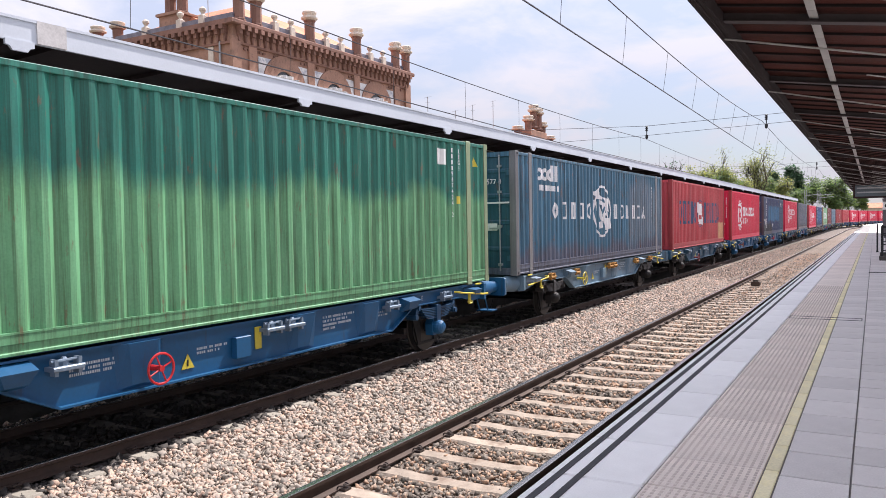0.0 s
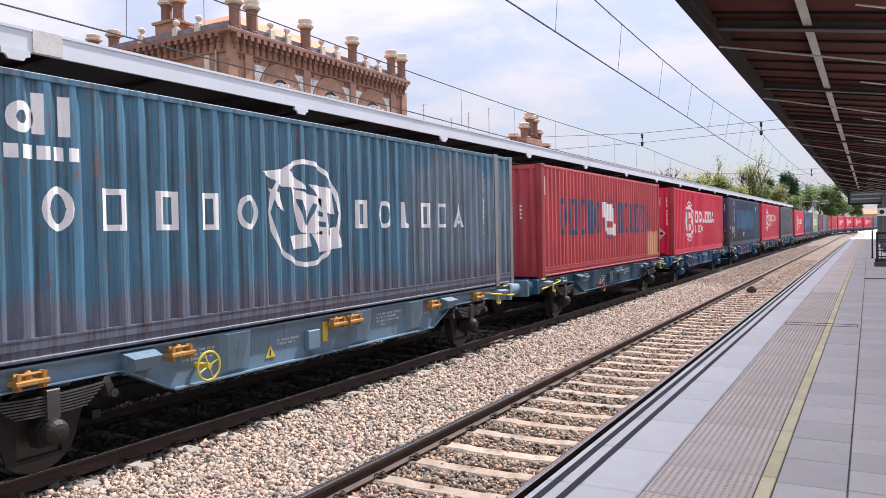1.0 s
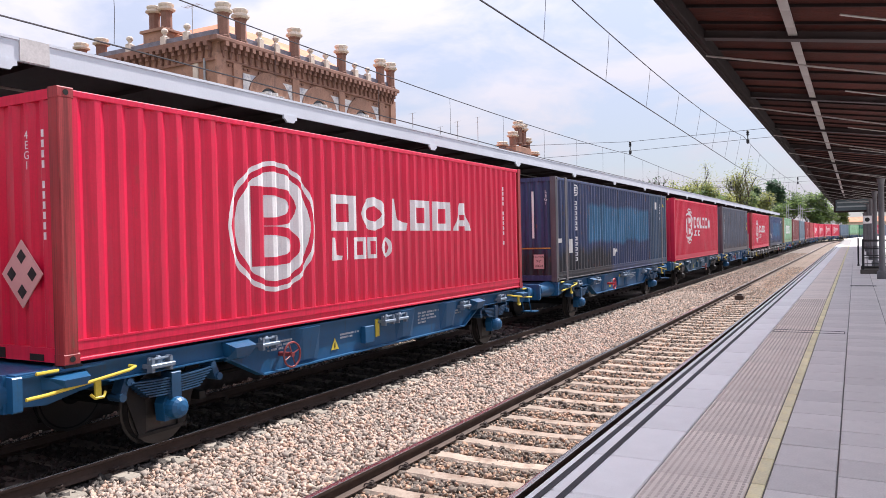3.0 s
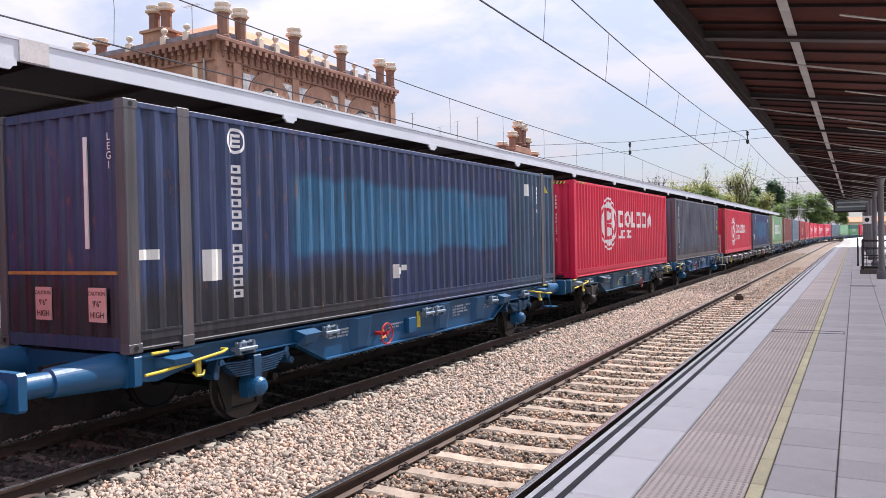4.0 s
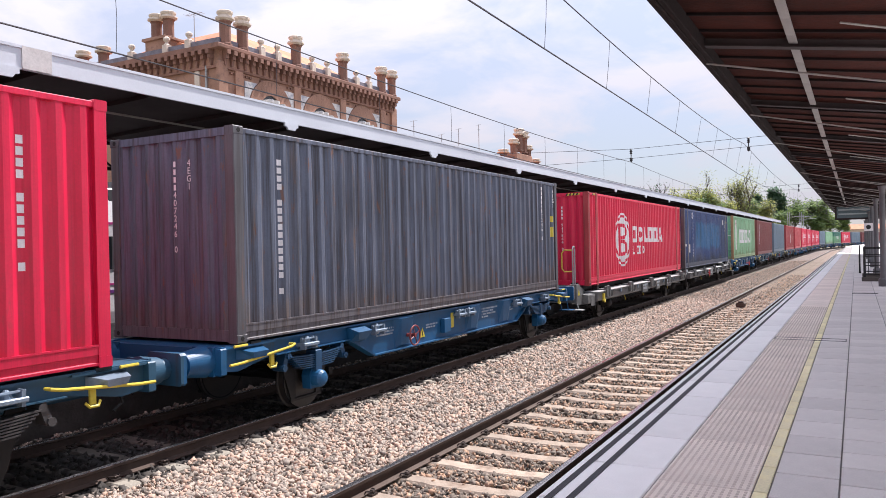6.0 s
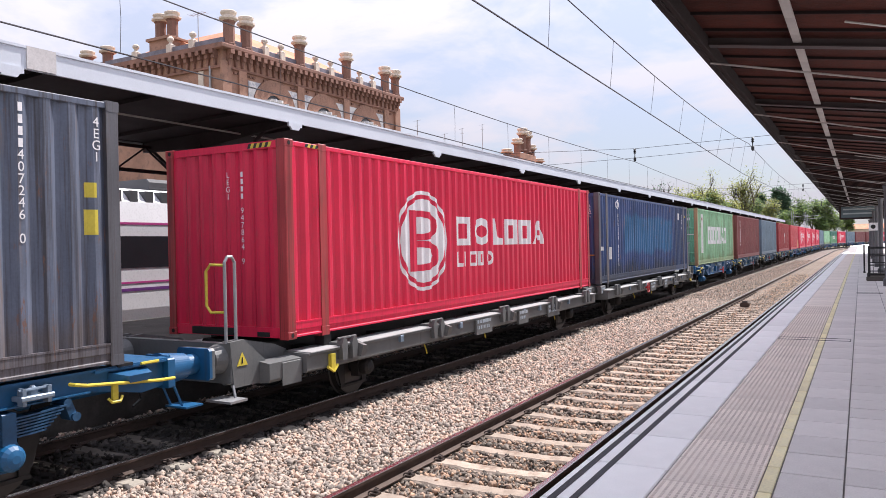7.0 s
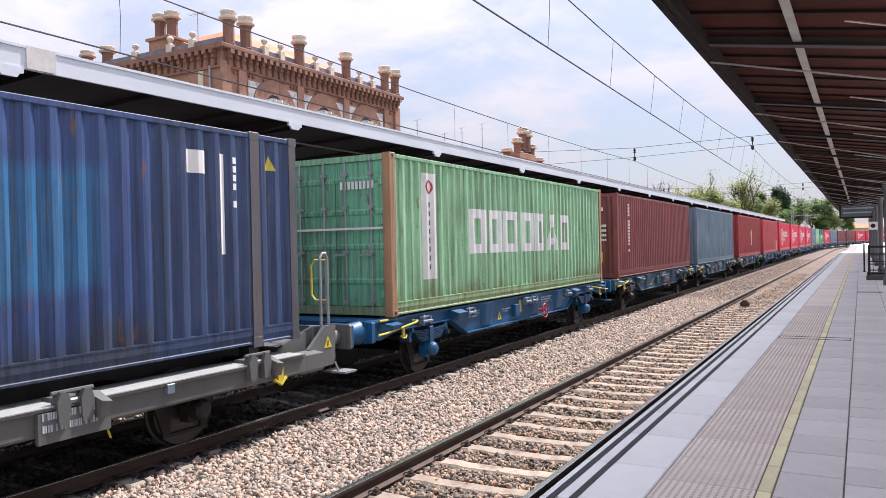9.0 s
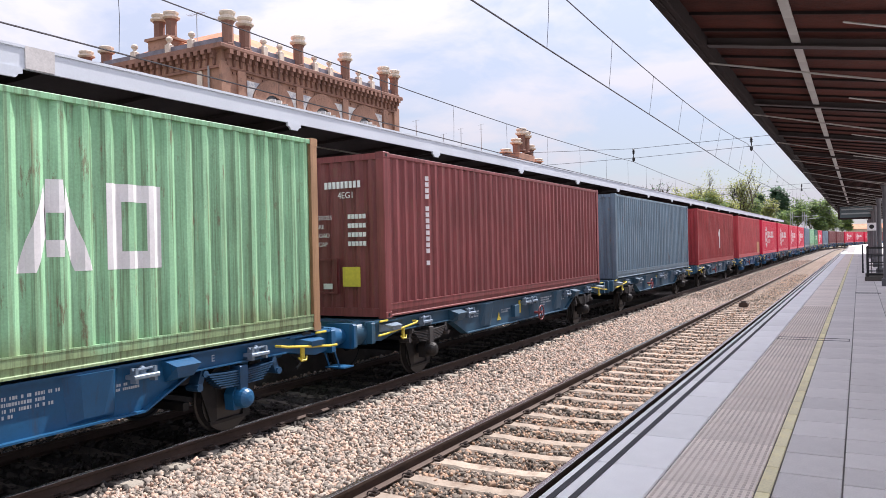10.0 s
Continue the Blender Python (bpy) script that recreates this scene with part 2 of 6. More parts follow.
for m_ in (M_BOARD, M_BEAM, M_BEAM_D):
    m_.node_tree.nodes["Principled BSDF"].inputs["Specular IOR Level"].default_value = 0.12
M_ROD = material("pale_conduit", (0.30, 0.285, 0.27), 0.6, 0.0, 0.2)
M_GREY = material("galvanised_grey", (0.35, 0.36, 0.37), 0.5, 0.6, 0.2, 50, 3, 0.05)
M_WIRE = material("dark_copper_wire", (0.06, 0.055, 0.06), 0.5, 0.6, 0.1)
M_BLACK = material("black_painted_steel", (0.015, 0.016, 0.018), 0.45, 0.2, 0.2)
M_BRICK = material("red_brick", (0.33, 0.185, 0.13), 0.9, 0, 0.4, 22, 0.5, 0.3, spread=0.06, stain=(0.20, 0.125, 0.095), stain_at=0.54)
M_BRICK_D = material("dark_moulded_brick", (0.225, 0.118, 0.088), 0.9, 0, 0.45, 22, 0.7, 0.3, spread=0.12, stain=(0.14, 0.085, 0.068), stain_at=0.54)
M_STONEW = material("pale_limestone", (0.60, 0.52, 0.44), 0.85, 0, 0.25, 20, 1.0, 0.2, stain=(0.38, 0.32, 0.27), stain_at=0.6)
M_TILEWHITE = material("white_mosaic", (0.66, 0.64, 0.62), 0.5, 0, 0.3, 14, 1.0, 0.05, stain=(0.35, 0.36, 0.42), stain_at=0.5)
M_ROOFTILE = material("orange_clay_tile", (0.50, 0.20, 0.11), 0.85, 0, 0.35, 12, 0.6, 0.4, spread=0.1)
M_DARKGLASS = material("dark_window_glass", (0.02, 0.025, 0.03), 0.08, 0, 0.1, 40, 2, 0.0)
M_WHITETRAIN = material("white_train_paint", (0.78, 0.78, 0.80), 0.3, 0, 0.06, 20, 0.6, 0.02, coat=0.3)
M_PINK = material("magenta_stripe", (0.50, 0.06, 0.25), 0.35, 0, 0.1)
M_PURPLE = material("purple_stripe", (0.16, 0.05, 0.22), 0.35, 0, 0.1)
M_TRAINDARK = material("train_underframe_grey", (0.07, 0.07, 0.075), 0.7, 0.2, 0.3)

# ---- the line: straight, then a bend to the right ----
BEND_AT, BEND_R = 165.0, 445.0
X_NEAR, X_TRAIN = -3.70, -8.39
Z_PLAT = 0.70


def on_line(x, s):
    """Place and heading (radians, to the right) s metres along the line, x to the side of the camera's axis."""
    if s <= BEND_AT:
        return x, s, 0.0
    a = (s - BEND_AT) / BEND_R
    c = BEND_R * (1 - math.cos(a))
    return c + x * math.cos(a), BEND_AT + BEND_R * math.sin(a) - x * math.sin(a), a


def along(prof, x, s0, s1, step=12.0):
    """A profile of (dx, z) drawn along the line."""
    b = Build()
    ss = [s0]
    while ss[-1] < s1 - 0.01:
        ss.append(min(s1, BEND_AT if ss[-1] < BEND_AT - 1 else ss[-1] + step))
    n = len(prof)
    v = []
    for s in ss:
        for dx, z in prof:
            px, py, _ = on_line(x + dx, s)
            v.append((px, py, z))
    f = [(j * n + i, j * n + (i + 1) % n, (j + 1) * n + (i + 1) % n, (j + 1) * n + i) for j in range(len(ss) - 1) for i in range(n)]
    return b.add(v, f + [tuple(range(n))[::-1], tuple(range((len(ss) - 1) * n, len(ss) * n))])


# ground
g = Build()
g.add([(-2500, -2500, -0.75), (2500, -2500, -0.75), (2500, 2500, -0.75), (-2500, 2500, -0.75)], [(0, 1, 2, 3)])
thing("ground", g, M_EARTH, label="dry earth and scrub round the station", category="ground", kind="structure")
thing("ballast_bed", along([(-3.6, -0.75), (-1.9, -0.25), (-1.3, -0.2), (6.3, -0.2), (6.72, -0.21), (6.72, -0.75)], X_TRAIN, -30, 420), M_BALLAST,
      label="pinkish grey crushed stone ballast under both tracks", category="ballast", kind="structure")

# strip under the train, coloured for oil and for the shade there
thing("oily_bed", along([(-1.75, -0.24), (1.25, -0.24), (1.25, -0.194), (-1.75, -0.194)], X_TRAIN, -30, 420), M_BED_D, label="oil-stained ballast with the freight train's shade painted into its colour", category="ballast", kind="structure")

# tracks
RAIL_FOOT = [(-0.07, -0.159), (0.07, -0.159), (0.07, -0.148), (0.012, -0.125), (0.010, -0.05), (0.036, -0.036), (0.036, -0.006), (-0.036, -0.006), (-0.036, -0.036), (-0.010, -0.05), (-0.012, -0.125), (-0.07, -0.148)]
RAIL_HEAD = [(-0.035, -0.006), (0.035, -0.006), (0.033, -0.001), (0.022, 0.0), (-0.022, 0.0), (-0.033, -0.001)]


def sleeper_mesh():
    b = Build()
    top = lambda x: -0.165 if abs(x) > 0.45 else -0.178
    xs = (-1.3, -1.28, -0.5, -0.4, 0.4, 0.5, 1.28, 1.3)
    v = []
    for x in xs:
        d = 0.02 if abs(x) > 1.29 else 0.0
        t = top(x) - d
        v += [(x, -0.14 + d, -0.42), (x, 0.14 - d, -0.42), (x, 0.125 - d, t - 0.03), (x, 0.095 - d, t), (x, -0.095 + d, t), (x, -0.125 + d, t - 0.03)]
    f = [(j * 6 + i, j * 6 + (i + 1) % 6, (j + 1) * 6 + (i + 1) % 6, (j + 1) * 6 + i) for j in range(len(xs) - 1) for i in range(6)]
    b.add(v, f + [tuple(range(6))[::-1], tuple(range(42, 48))])
    return b.mesh("sleeper")


def clip_mesh():
    b = Build()
    for sx in (-0.834 - 0.0355, 0.834 + 0.0355):
        for s in (-1, 1):
            x = sx + s * 0.10
            b.box(x - 0.04, x + 0.04, -0.05, 0.05, -0.168, -0.142)
            b.tube([(x - s * 0.05, -0.05, -0.135), (x - s * 0.03, -0.06, -0.115), (x + s * 0.03, -0.03, -0.115), (x + s * 0.03, 0.03, -0.115), (x - s * 0.03, 0.06, -0.115), (x - s * 0.05, 0.05, -0.135)], 0.009, 5)
            b.lathe([(0.02, -0.142), (0.02, -0.105)], (x, 0, 0), "z", 6)
    return b.mesh("rail_clips")


def track(x, label, s_first, count, step, s1, mat):
    t = thing("track", label=label, category="railway track", kind="structure")
    for dx in (-0.869, 0.869):
        r = part("rail", along(RAIL_FOOT, x + dx, -30, s1), M_RAIL, t, "rusty brown steel rail")
        part("rail_head", along(RAIL_HEAD, x + dx, -30, s1), M_RAILTOP, r, "polished running surface")
    sm, cm = sleeper_mesh(), clip_mesh()
    for i in range(count):
        px, py, a = on_line(x, s_first + i * step)
        m = pose(px, py, 0, 0, 0, -math.degrees(a) + random.uniform(-0.3, 0.3))
        o = part("sleeper", sm, mat, t)
        o.matrix_basis = m
        if i < 60:
            o2 = part("rail_fastening", cm, M_CLIP, o)
    return t


SLEEPER_STEP = 0.69
track(X_NEAR, "empty railway track on concrete sleepers beside the platform", 7.86 - 14 * SLEEPER_STEP, 290, SLEEPER_STEP, 420, M_SLEEPER)
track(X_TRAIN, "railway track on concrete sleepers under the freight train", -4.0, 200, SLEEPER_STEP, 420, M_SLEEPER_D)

# platform by the camera
EDGE_X = -1.94
thing("platform", along([(0, -0.75), (12.5, -0.75), (12.5, Z_PLAT - 0.014), (0.03, Z_PLAT - 0.014), (0.03, Z_PLAT - 0.16), (0.0, Z_PLAT - 0.18)], EDGE_X, -12, 330), M_JOINT,
      label="concrete platform body under grey paving", category="platform", kind="structure")
paving = thing("platform_paving", label="platform edged with pale slabs, ribbed tiles and a yellow line", category="paving", kind="structure")


def piece(name, mesh, mat, s, x, parent=paving):
    o = part(name, mesh, mat, parent)
    px, py, a = on_line(x, s)
    o.matrix_basis = pose(px, py, Z_PLAT, 0, 0, -math.degrees(a))
    return o


def tile_mesh(name, w, d, h=0.035, bevel=0.005, g=0.006, gy=0.011):
    b = Build()
    x0, x1, y0, y1 = g, w - g, gy, d - gy
    v = [(x0, y0, -h), (x1, y0, -h), (x1, y1, -h), (x0, y1, -h), (x0, y0, -bevel), (x1, y0, -bevel), (x1, y1, -bevel), (x0, y1, -bevel),
         (x0 + bevel, y0 + bevel, 0), (x1 - bevel, y0 + bevel, 0), (x1 - bevel, y1 - bevel, 0), (x0 + bevel, y1 - bevel, 0)]
    b.add(v, [(i, (i + 1) % 4, 4 + (i + 1) % 4, 4 + i) for i in range(4)] + [(4 + i, 4 + (i + 1) % 4, 8 + (i + 1) % 4, 8 + i) for i in range(4)] + [(8, 9, 10, 11), (3, 2, 1, 0)])
    return b.mesh(name)


SLAB = 0.95
slab_m = tile_mesh("edge_slab", 0.65, SLAB, 0.15, 0.01)
tact_m = tile_mesh("tactile_tile", 0.64, 0.64)
yel_m = tile_mesh("yellow_tile", 0.10, 0.64)
for i in range(110):
    piece("edge_slab", slab_m, M_EDGE, 5.73 - 5 * SLAB + i * SLAB, EDGE_X)
for i in range(150):
    piece("tactile_tile", tact_m, M_TACT, 1.0 + i * 0.64, EDGE_X + 0.65)
    piece("yellow_tile", yel_m, M_YELLOW, 1.0 + i * 0.64, EDGE_X + 1.29)
PAVE_X = EDGE_X + 1.39
far_pave = Build()
cols = [(0.42, 0.60), (0.60, 0.45), (0.60, 0.60), (0.60, 0.45)]
x = PAVE_X
rng = random.Random(4)
n_parts = 0
for ci, (w, d) in enumerate(cols):
    ms = tile_mesh("paving_slab", w, d)
    s = 3.0 + 0.17 * ci
    while s < (45, 35, 35, 30)[ci]:
        if n_parts < 295:
            o = piece("paving_slab", ms, M_PAVE, s, x)
            o.location.z += rng.uniform(-0.002, 0.002)
            n_parts += 1
        s += d
    far_pave.add(*(lambda a, b2, e, f2: ([(a, e, Z_PLAT - 0.01), (b2, e, Z_PLAT - 0.01), (b2, f2, Z_PLAT - 0.01), (a, f2, Z_PLAT - 0.01)], [(0, 1, 2, 3)]))(x, x + w - 0.005, s, 165.0))
    x += w
part("paving_rest", far_pave, M_PAVE, paving)
part("paving_back", Build().box(x, 10.5, -12, 165, Z_PLAT - 0.02, Z_PLAT - 0.006), M_PAVE, paving)
part("paving_bend", along([(0.0, Z_PLAT - 0.02), (12.4, Z_PLAT - 0.02), (12.4, Z_PLAT - 0.006), (0.0, Z_PLAT - 0.006)], EDGE_X, 165, 330), M_PAVE, paving)
for dx in (0.065, 0.20):
    part("grip_strip", along([(dx, Z_PLAT), (dx + 0.048, Z_PLAT), (dx + 0.048, Z_PLAT + 0.005), (dx, Z_PLAT + 0.005)], EDGE_X, 0.5, 160), M_STRIP, paving, "dark anti-slip strip let into the slabs")

# platform and canopy across the tracks
OPP_X0, OPP_X1 = -16.2, -10.15
thing("platform_opposite", Build().box(OPP_X0, OPP_X1, -30, 190, -0.75, Z_PLAT), M_PLATWALL, label="concrete island platform behind the freight train, shade painted into its dark colour", category="platform", kind="structure")

# canopy over the far platform
CAN_X, CAN_END = -10.4, 130.0
opp = thing("platform_canopy", label="long flat canopy with a white fascia over the far platform", category="canopy", kind="structure")
part("fascia", Build().prism([(CAN_X - 0.05, 5.07), (CAN_X, 5.07), (CAN_X, 5.36), (CAN_X + 0.02, 5.37), (CAN_X + 0.02, 5.41), (CAN_X - 0.05, 5.41)], -25, CAN_END), M_FASCIA, opp, "white painted sheet-metal fascia")
part("gutter", Build().box(CAN_X - 0.30, CAN_X - 0.06, -25, CAN_END, 5.38, 5.43), M_ROOFTOP, opp)
part("roof_deck", Build().prism([(CAN_X - 0.05, 5.22), (CAN_X - 4.7, 5.055), (CAN_X - 4.7, 5.155), (CAN_X - 0.05, 5.32)][::-1], -25, CAN_END), M_BEAM, opp, "dark boarded underside")
part("fascia", Build().box(CAN_X - 4.75, CAN_X - 4.70, -25, CAN_END, 4.95, 5.30), M_FASCIA, opp)
beam_m = Build().prism([(0, 5.07), (0, 5.20), (-4.6, 5.045), (-4.6, 4.82), (-3.2, 4.78), (-2.4, 4.78)], -0.06, 0.06).mesh("canopy_beam")
post_m = Build().box(-0.11, 0.11, -0.11, 0.11, Z_PLAT, 4.85, 0.02).mesh("canopy_post")
brk_m = Build().slab([(-0.21, 5.085), (-0.21, 5.00), (-0.15, 4.985), (-0.11, 4.93), (0.11, 4.93), (0.15, 4.985), (0.21, 5.00), (0.21, 5.085)], CAN_X - 0.03, CAN_X + 0.015).mesh("drip_bracket")
brace_m = Build().tube([(CAN_X - 2.7, 0, 3.7), (CAN_X - 0.8, 0, 5.03)], 0.04, 6).tube([(CAN_X - 2.9, 0, 3.7), (CAN_X - 4.5, 0, 4.93)], 0.04, 6).mesh("brace")
for i in range(25):
    y = -24.2 + 6.1 * i
    if y < CAN_END:
        o = part("beam", beam_m, M_BEAM, opp)
        o.location = (CAN_X - 0.06, y, 0)
        o = part("post", post_m, M_BEAM, opp)
        o.location = (CAN_X - 2.8, y, 0)
        o = part("brace", brace_m, M_BEAM, opp)
        o.location = (0, y, 0)
        o = part("drip_bracket", brk_m, M_FASCIA, opp, "white scalloped bracket under the fascia")
        o.location = (0, y, 0)

raf = Build().prism([(CAN_X - 0.07, 5.14), (CAN_X - 0.07, 5.21), (CAN_X - 4.65, 5.048), (CAN_X - 4.65, 4.978)], -0.03, 0.03).mesh("rafter")
for i in range(72):
    o = part("rafter", raf, M_BEAM, opp)
    o.location = (0, -24 + 2.07 * i, 0)

gird = Build().box(CAN_X - 4.45, CAN_X - 4.37, -25, CAN_END, 4.30, 4.38).box(CAN_X - 4.45, CAN_X - 4.37, -25, CAN_END, 4.88, 4.95)
for i in range(200):
    y = -25 + 0.775 * i
    gird.tube([(CAN_X - 4.41, y, 4.36 if i % 2 else 4.90), (CAN_X - 4.41, y + 0.775, 4.90 if i % 2 else 4.36)], 0.025, 4)
part("lattice_girder", gird, M_BEAM, opp, "dark riveted lattice girder")
part("pipe", Build().tube([(CAN_X - 1.5, -25, 4.98), (CAN_X - 1.5, CAN_END, 4.98)], 0.022, 6), M_ROD, opp, "thin pale pipe under the roof")
part("fascia_patch", Build().box(CAN_X + 0.001, CAN_X + 0.024, 6.55, 7.0, 5.08, 5.405), material("peeling_fascia_patch", (0.50, 0.48, 0.47), 0.85, 0, 0.3, 30, 2, 0.1, stain=(0.34, 0.20, 0.15), stain_at=0.56), opp, "patched fascia plate with peeling rusty paint")

# canopy over the camera's platform, high at the track and falling away from it
near = thing("platform_canopy", at=pose(-1.81, 0, 0), label="long canopy of dark brown boards over the camera's platform", category="canopy", kind="structure")
N0, N1, NW = -5.0, 96.0, 4.6


def roof_z(x):
    return 5.08 - 0.16 * x


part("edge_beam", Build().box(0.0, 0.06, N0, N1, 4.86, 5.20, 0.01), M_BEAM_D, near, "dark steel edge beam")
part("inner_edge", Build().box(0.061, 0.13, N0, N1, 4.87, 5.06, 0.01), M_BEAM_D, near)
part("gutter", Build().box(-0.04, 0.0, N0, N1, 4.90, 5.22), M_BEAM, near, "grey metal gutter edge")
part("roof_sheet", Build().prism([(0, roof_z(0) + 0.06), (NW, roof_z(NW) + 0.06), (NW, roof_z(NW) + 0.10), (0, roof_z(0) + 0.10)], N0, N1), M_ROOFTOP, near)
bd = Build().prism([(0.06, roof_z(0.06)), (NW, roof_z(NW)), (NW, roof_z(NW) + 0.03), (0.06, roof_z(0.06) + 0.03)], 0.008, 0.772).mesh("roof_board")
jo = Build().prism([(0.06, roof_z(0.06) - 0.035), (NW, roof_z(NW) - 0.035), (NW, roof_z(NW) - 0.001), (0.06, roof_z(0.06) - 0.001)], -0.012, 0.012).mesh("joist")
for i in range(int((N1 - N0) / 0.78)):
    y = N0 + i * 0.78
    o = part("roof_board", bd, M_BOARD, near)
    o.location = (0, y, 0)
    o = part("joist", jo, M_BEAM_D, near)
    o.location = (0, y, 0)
mb = Build().prism([(0.06, roof_z(0.06) - 0.11), (NW, roof_z(NW) - 0.11), (NW, roof_z(NW) - 0.02), (0.06, roof_z(0.06) - 0.02)], -0.03, 0.03).prism([(0.06, roof_z(0.06) - 0.125), (NW, roof_z(NW) - 0.125), (NW, roof_z(NW) - 0.11), (0.06, roof_z(0.06) - 0.11)], -0.08, 0.08).mesh("main_beam")
rd = Build().tube([(0.05, 0, 4.84), (NW, 0, 4.84 - 0.235 * NW)], 0.013, 6).mesh("tie_rod")
stp = Build().prism([(1.12, roof_z(1.12) - 0.075), (1.22, roof_z(1.22) - 0.075), (1.22, roof_z(1.22) - 0.052), (1.12, roof_z(1.12) - 0.052)], 0.0, 0.775).mesh("white_batten")
br2 = Build().tube([(1.7, 0.5, 4.66), (3.0, 1.2, 4.46)], 0.012, 5).mesh("brace_wire")
npost = Build().lathe([(0.16, Z_PLAT), (0.16, Z_PLAT + 0.25), (0.10, Z_PLAT + 0.3), (0.09, 4.0), (0.14, 4.2)], (0, 0, 0), "z", 14).mesh("post")
for i in range(22):
    y = 10.82 - 5 * 4.89 + i * 4.89
    if N0 < y < N1:
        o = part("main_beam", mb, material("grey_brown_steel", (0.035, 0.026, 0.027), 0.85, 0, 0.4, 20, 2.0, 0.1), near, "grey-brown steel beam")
        o.location = (0, y - 0.55, 0)
        o = part("tie_rod", rd, M_ROD, near, "thin pale steel tie rod")
        o.location = (0, y, 0)
        o = part("brace_wire", br2, M_ROD, near)
        o.location = (0, y - 2.4, 0)
        if i % 2 and y > 14:
            o = part("post", npost, material("grey_column_paint", (0.11, 0.11, 0.12), 0.6, 0, 0.25, 30, 2, 0.05), near, "round grey canopy column")
            o.location = (2.62, y, 0)
for i in range(int((N1 - N0) / 0.78)):
    y = N0 + i * 0.78
    o = part("white_batten", stp, M_ROD, near, "white batten between the joists")
    o.location = (0, y, 0)

# wires over the tracks


def wire(name, pts, r, label):
    return thing(name, Build().tube(pts, r, 5), M_WIRE, label=label, category="overhead wire")


SPANS = (4.2, 32.2, 62.0, 92.0, 122.0, 150.0)


def sag_z(y, top, dip):
    q = [-26.0, *SPANS, 180.0]
    for a, b in zip(q, q[1:]):
        if a <= y <= b:
            u = (y - a) / (b - a)
            return top - 0.14 * min(1.0, max(0.0, (y - 4.2) / 28.0)) - 4 * dip * u * (1 - u)
    return top


def stagger(y, amp, flip):
    q = [-26.0, *SPANS, 180.0]
    for i, (a, b) in enumerate(zip(q, q[1:])):
        if a <= y <= b:
            u = (y - a) / (b - a)
            s = amp * (1 if (i + flip) % 2 else -1)
            return s * (1 - 2 * u)
    return 0.0


ys = [-26 + 2.0 * i for i in range(104)]
for x0, top, dip, zc, amp, fall, nm in ((X_NEAR - 0.12, 6.25, 0.34, 5.06, 0.26, 0.0, "over the empty track"), (X_TRAIN, 6.00, 0.20, 5.09, 0.0, 0.0115, "over the freight train")):
    xm = X_NEAR if amp else X_TRAIN
    low = lambda y: (x0 + stagger(y, amp, 0), y, zc - fall * min(max(y, 0), 22))
    wire("contact_wire", [low(y) for y in ys], 0.011, "dark copper contact wire " + nm)
    high = lambda y: (xm + 0.55 * stagger(y, amp, 0), y, 2.4 + (sag_z(y, top, dip) - 2.4) * (1 + 0.55 * stagger(y, amp, 0) / xm))
    wire("messenger_wire", [high(y) for y in ys], 0.010, "sagging steel carrier wire " + nm)
    y = 0.4
    while y < 60:
        a, b = Vector(low(y)), Vector(high(y))
        wire("dropper_wire", [a, (a + b) / 2 + Vector((0.0, 0.02, 0.0)), b], 0.004, "thin dropper wire between contact and carrier wires")
        y += 3.08
for y in SPANS[1:5]:
    wire("cross_span_wire", [(-24, y, 7.1), (-16, y, 6.75), (-8.4, y, 6.42), (-3.7, y, 6.50), (4.0, y, 6.66)], 0.009, "steel span wire across the tracks")
    wire("cross_span_wire", [(-24, y, 5.95), (-8.4, y, 6.02), (-3.7, y, 6.14), (4.0, y, 6.28)], 0.008, "steel steady wire across the tracks")
    for x, z in ((-8.4, 6.42), (-3.7, 6.50)):
        ins = Build().lathe([(0.02, 0.0), (0.06, -0.03), (0.03, -0.06), (0.07, -0.10), (0.03, -0.14), (0.07, -0.18), (0.02, -0.22), (0.02, -0.36), (0.06, -0.38), (0.06, -0.5), (0.02, -0.55)], (x, y, z), "z", 10)
        thing("insulator", ins, M_BLACK, label="dark ribbed insulator hanging from a span wire", category="insulator", group="insulators of the span wires")

# things on the platform
def railing(x, y):
    r = thing("railing", at=pose(x, y, Z_PLAT), label="black painted steel railing standing on the platform", category="railing")
    for dx in (0.0, 1.1, 2.2):
        part("post", Build().box(dx - 0.04, dx + 0.04, -0.04, 0.04, 0, 1.34, 0.01), M_BLACK, r)
    for z in (0.25, 0.62, 0.98, 1.28):
        part("rail_bar", Build().tube([(0, 0, z), (2.2, 0, z)], 0.022, 8), M_BLACK, r)
    for i in range(9):
        part("upright_bar", Build().tube([(0.24 * i + 0.14, 0, 0.25), (0.24 * i + 0.14, 0, 0.98)], 0.012, 6), M_BLACK, r)
    part("kerb", Build().box(-0.1, 2.3, -0.25, 0.25, 0, 0.16, 0.02), M_PLATWALL, r)


railing(0.26, 34.0)
railing(0.30, 37.5)
bd_ = thing("notice_board", at=pose(0.12, 42.0, Z_PLAT), label="narrow black notice board on a foot, seen edge-on", category="notice board")
part("foot", Build().box(-0.05, 0.05, -0.4, 0.4, 0, 0.06, 0.01), M_BLACK, bd_)
part("panel", Build().box(-0.035, 0.035, -0.35, 0.35, 0.06, 1.35, 0.01), M_BLACK, bd_)
dis = thing("information_display", at=pose(-0.08, 60.0, 4.22), label="wide dark information display hanging from the canopy", category="display sign")
part("case", Build().box(-1.22, 1.22, -0.12, 0.12, -0.52, 0.52, 0.04), M_BEAM, dis)
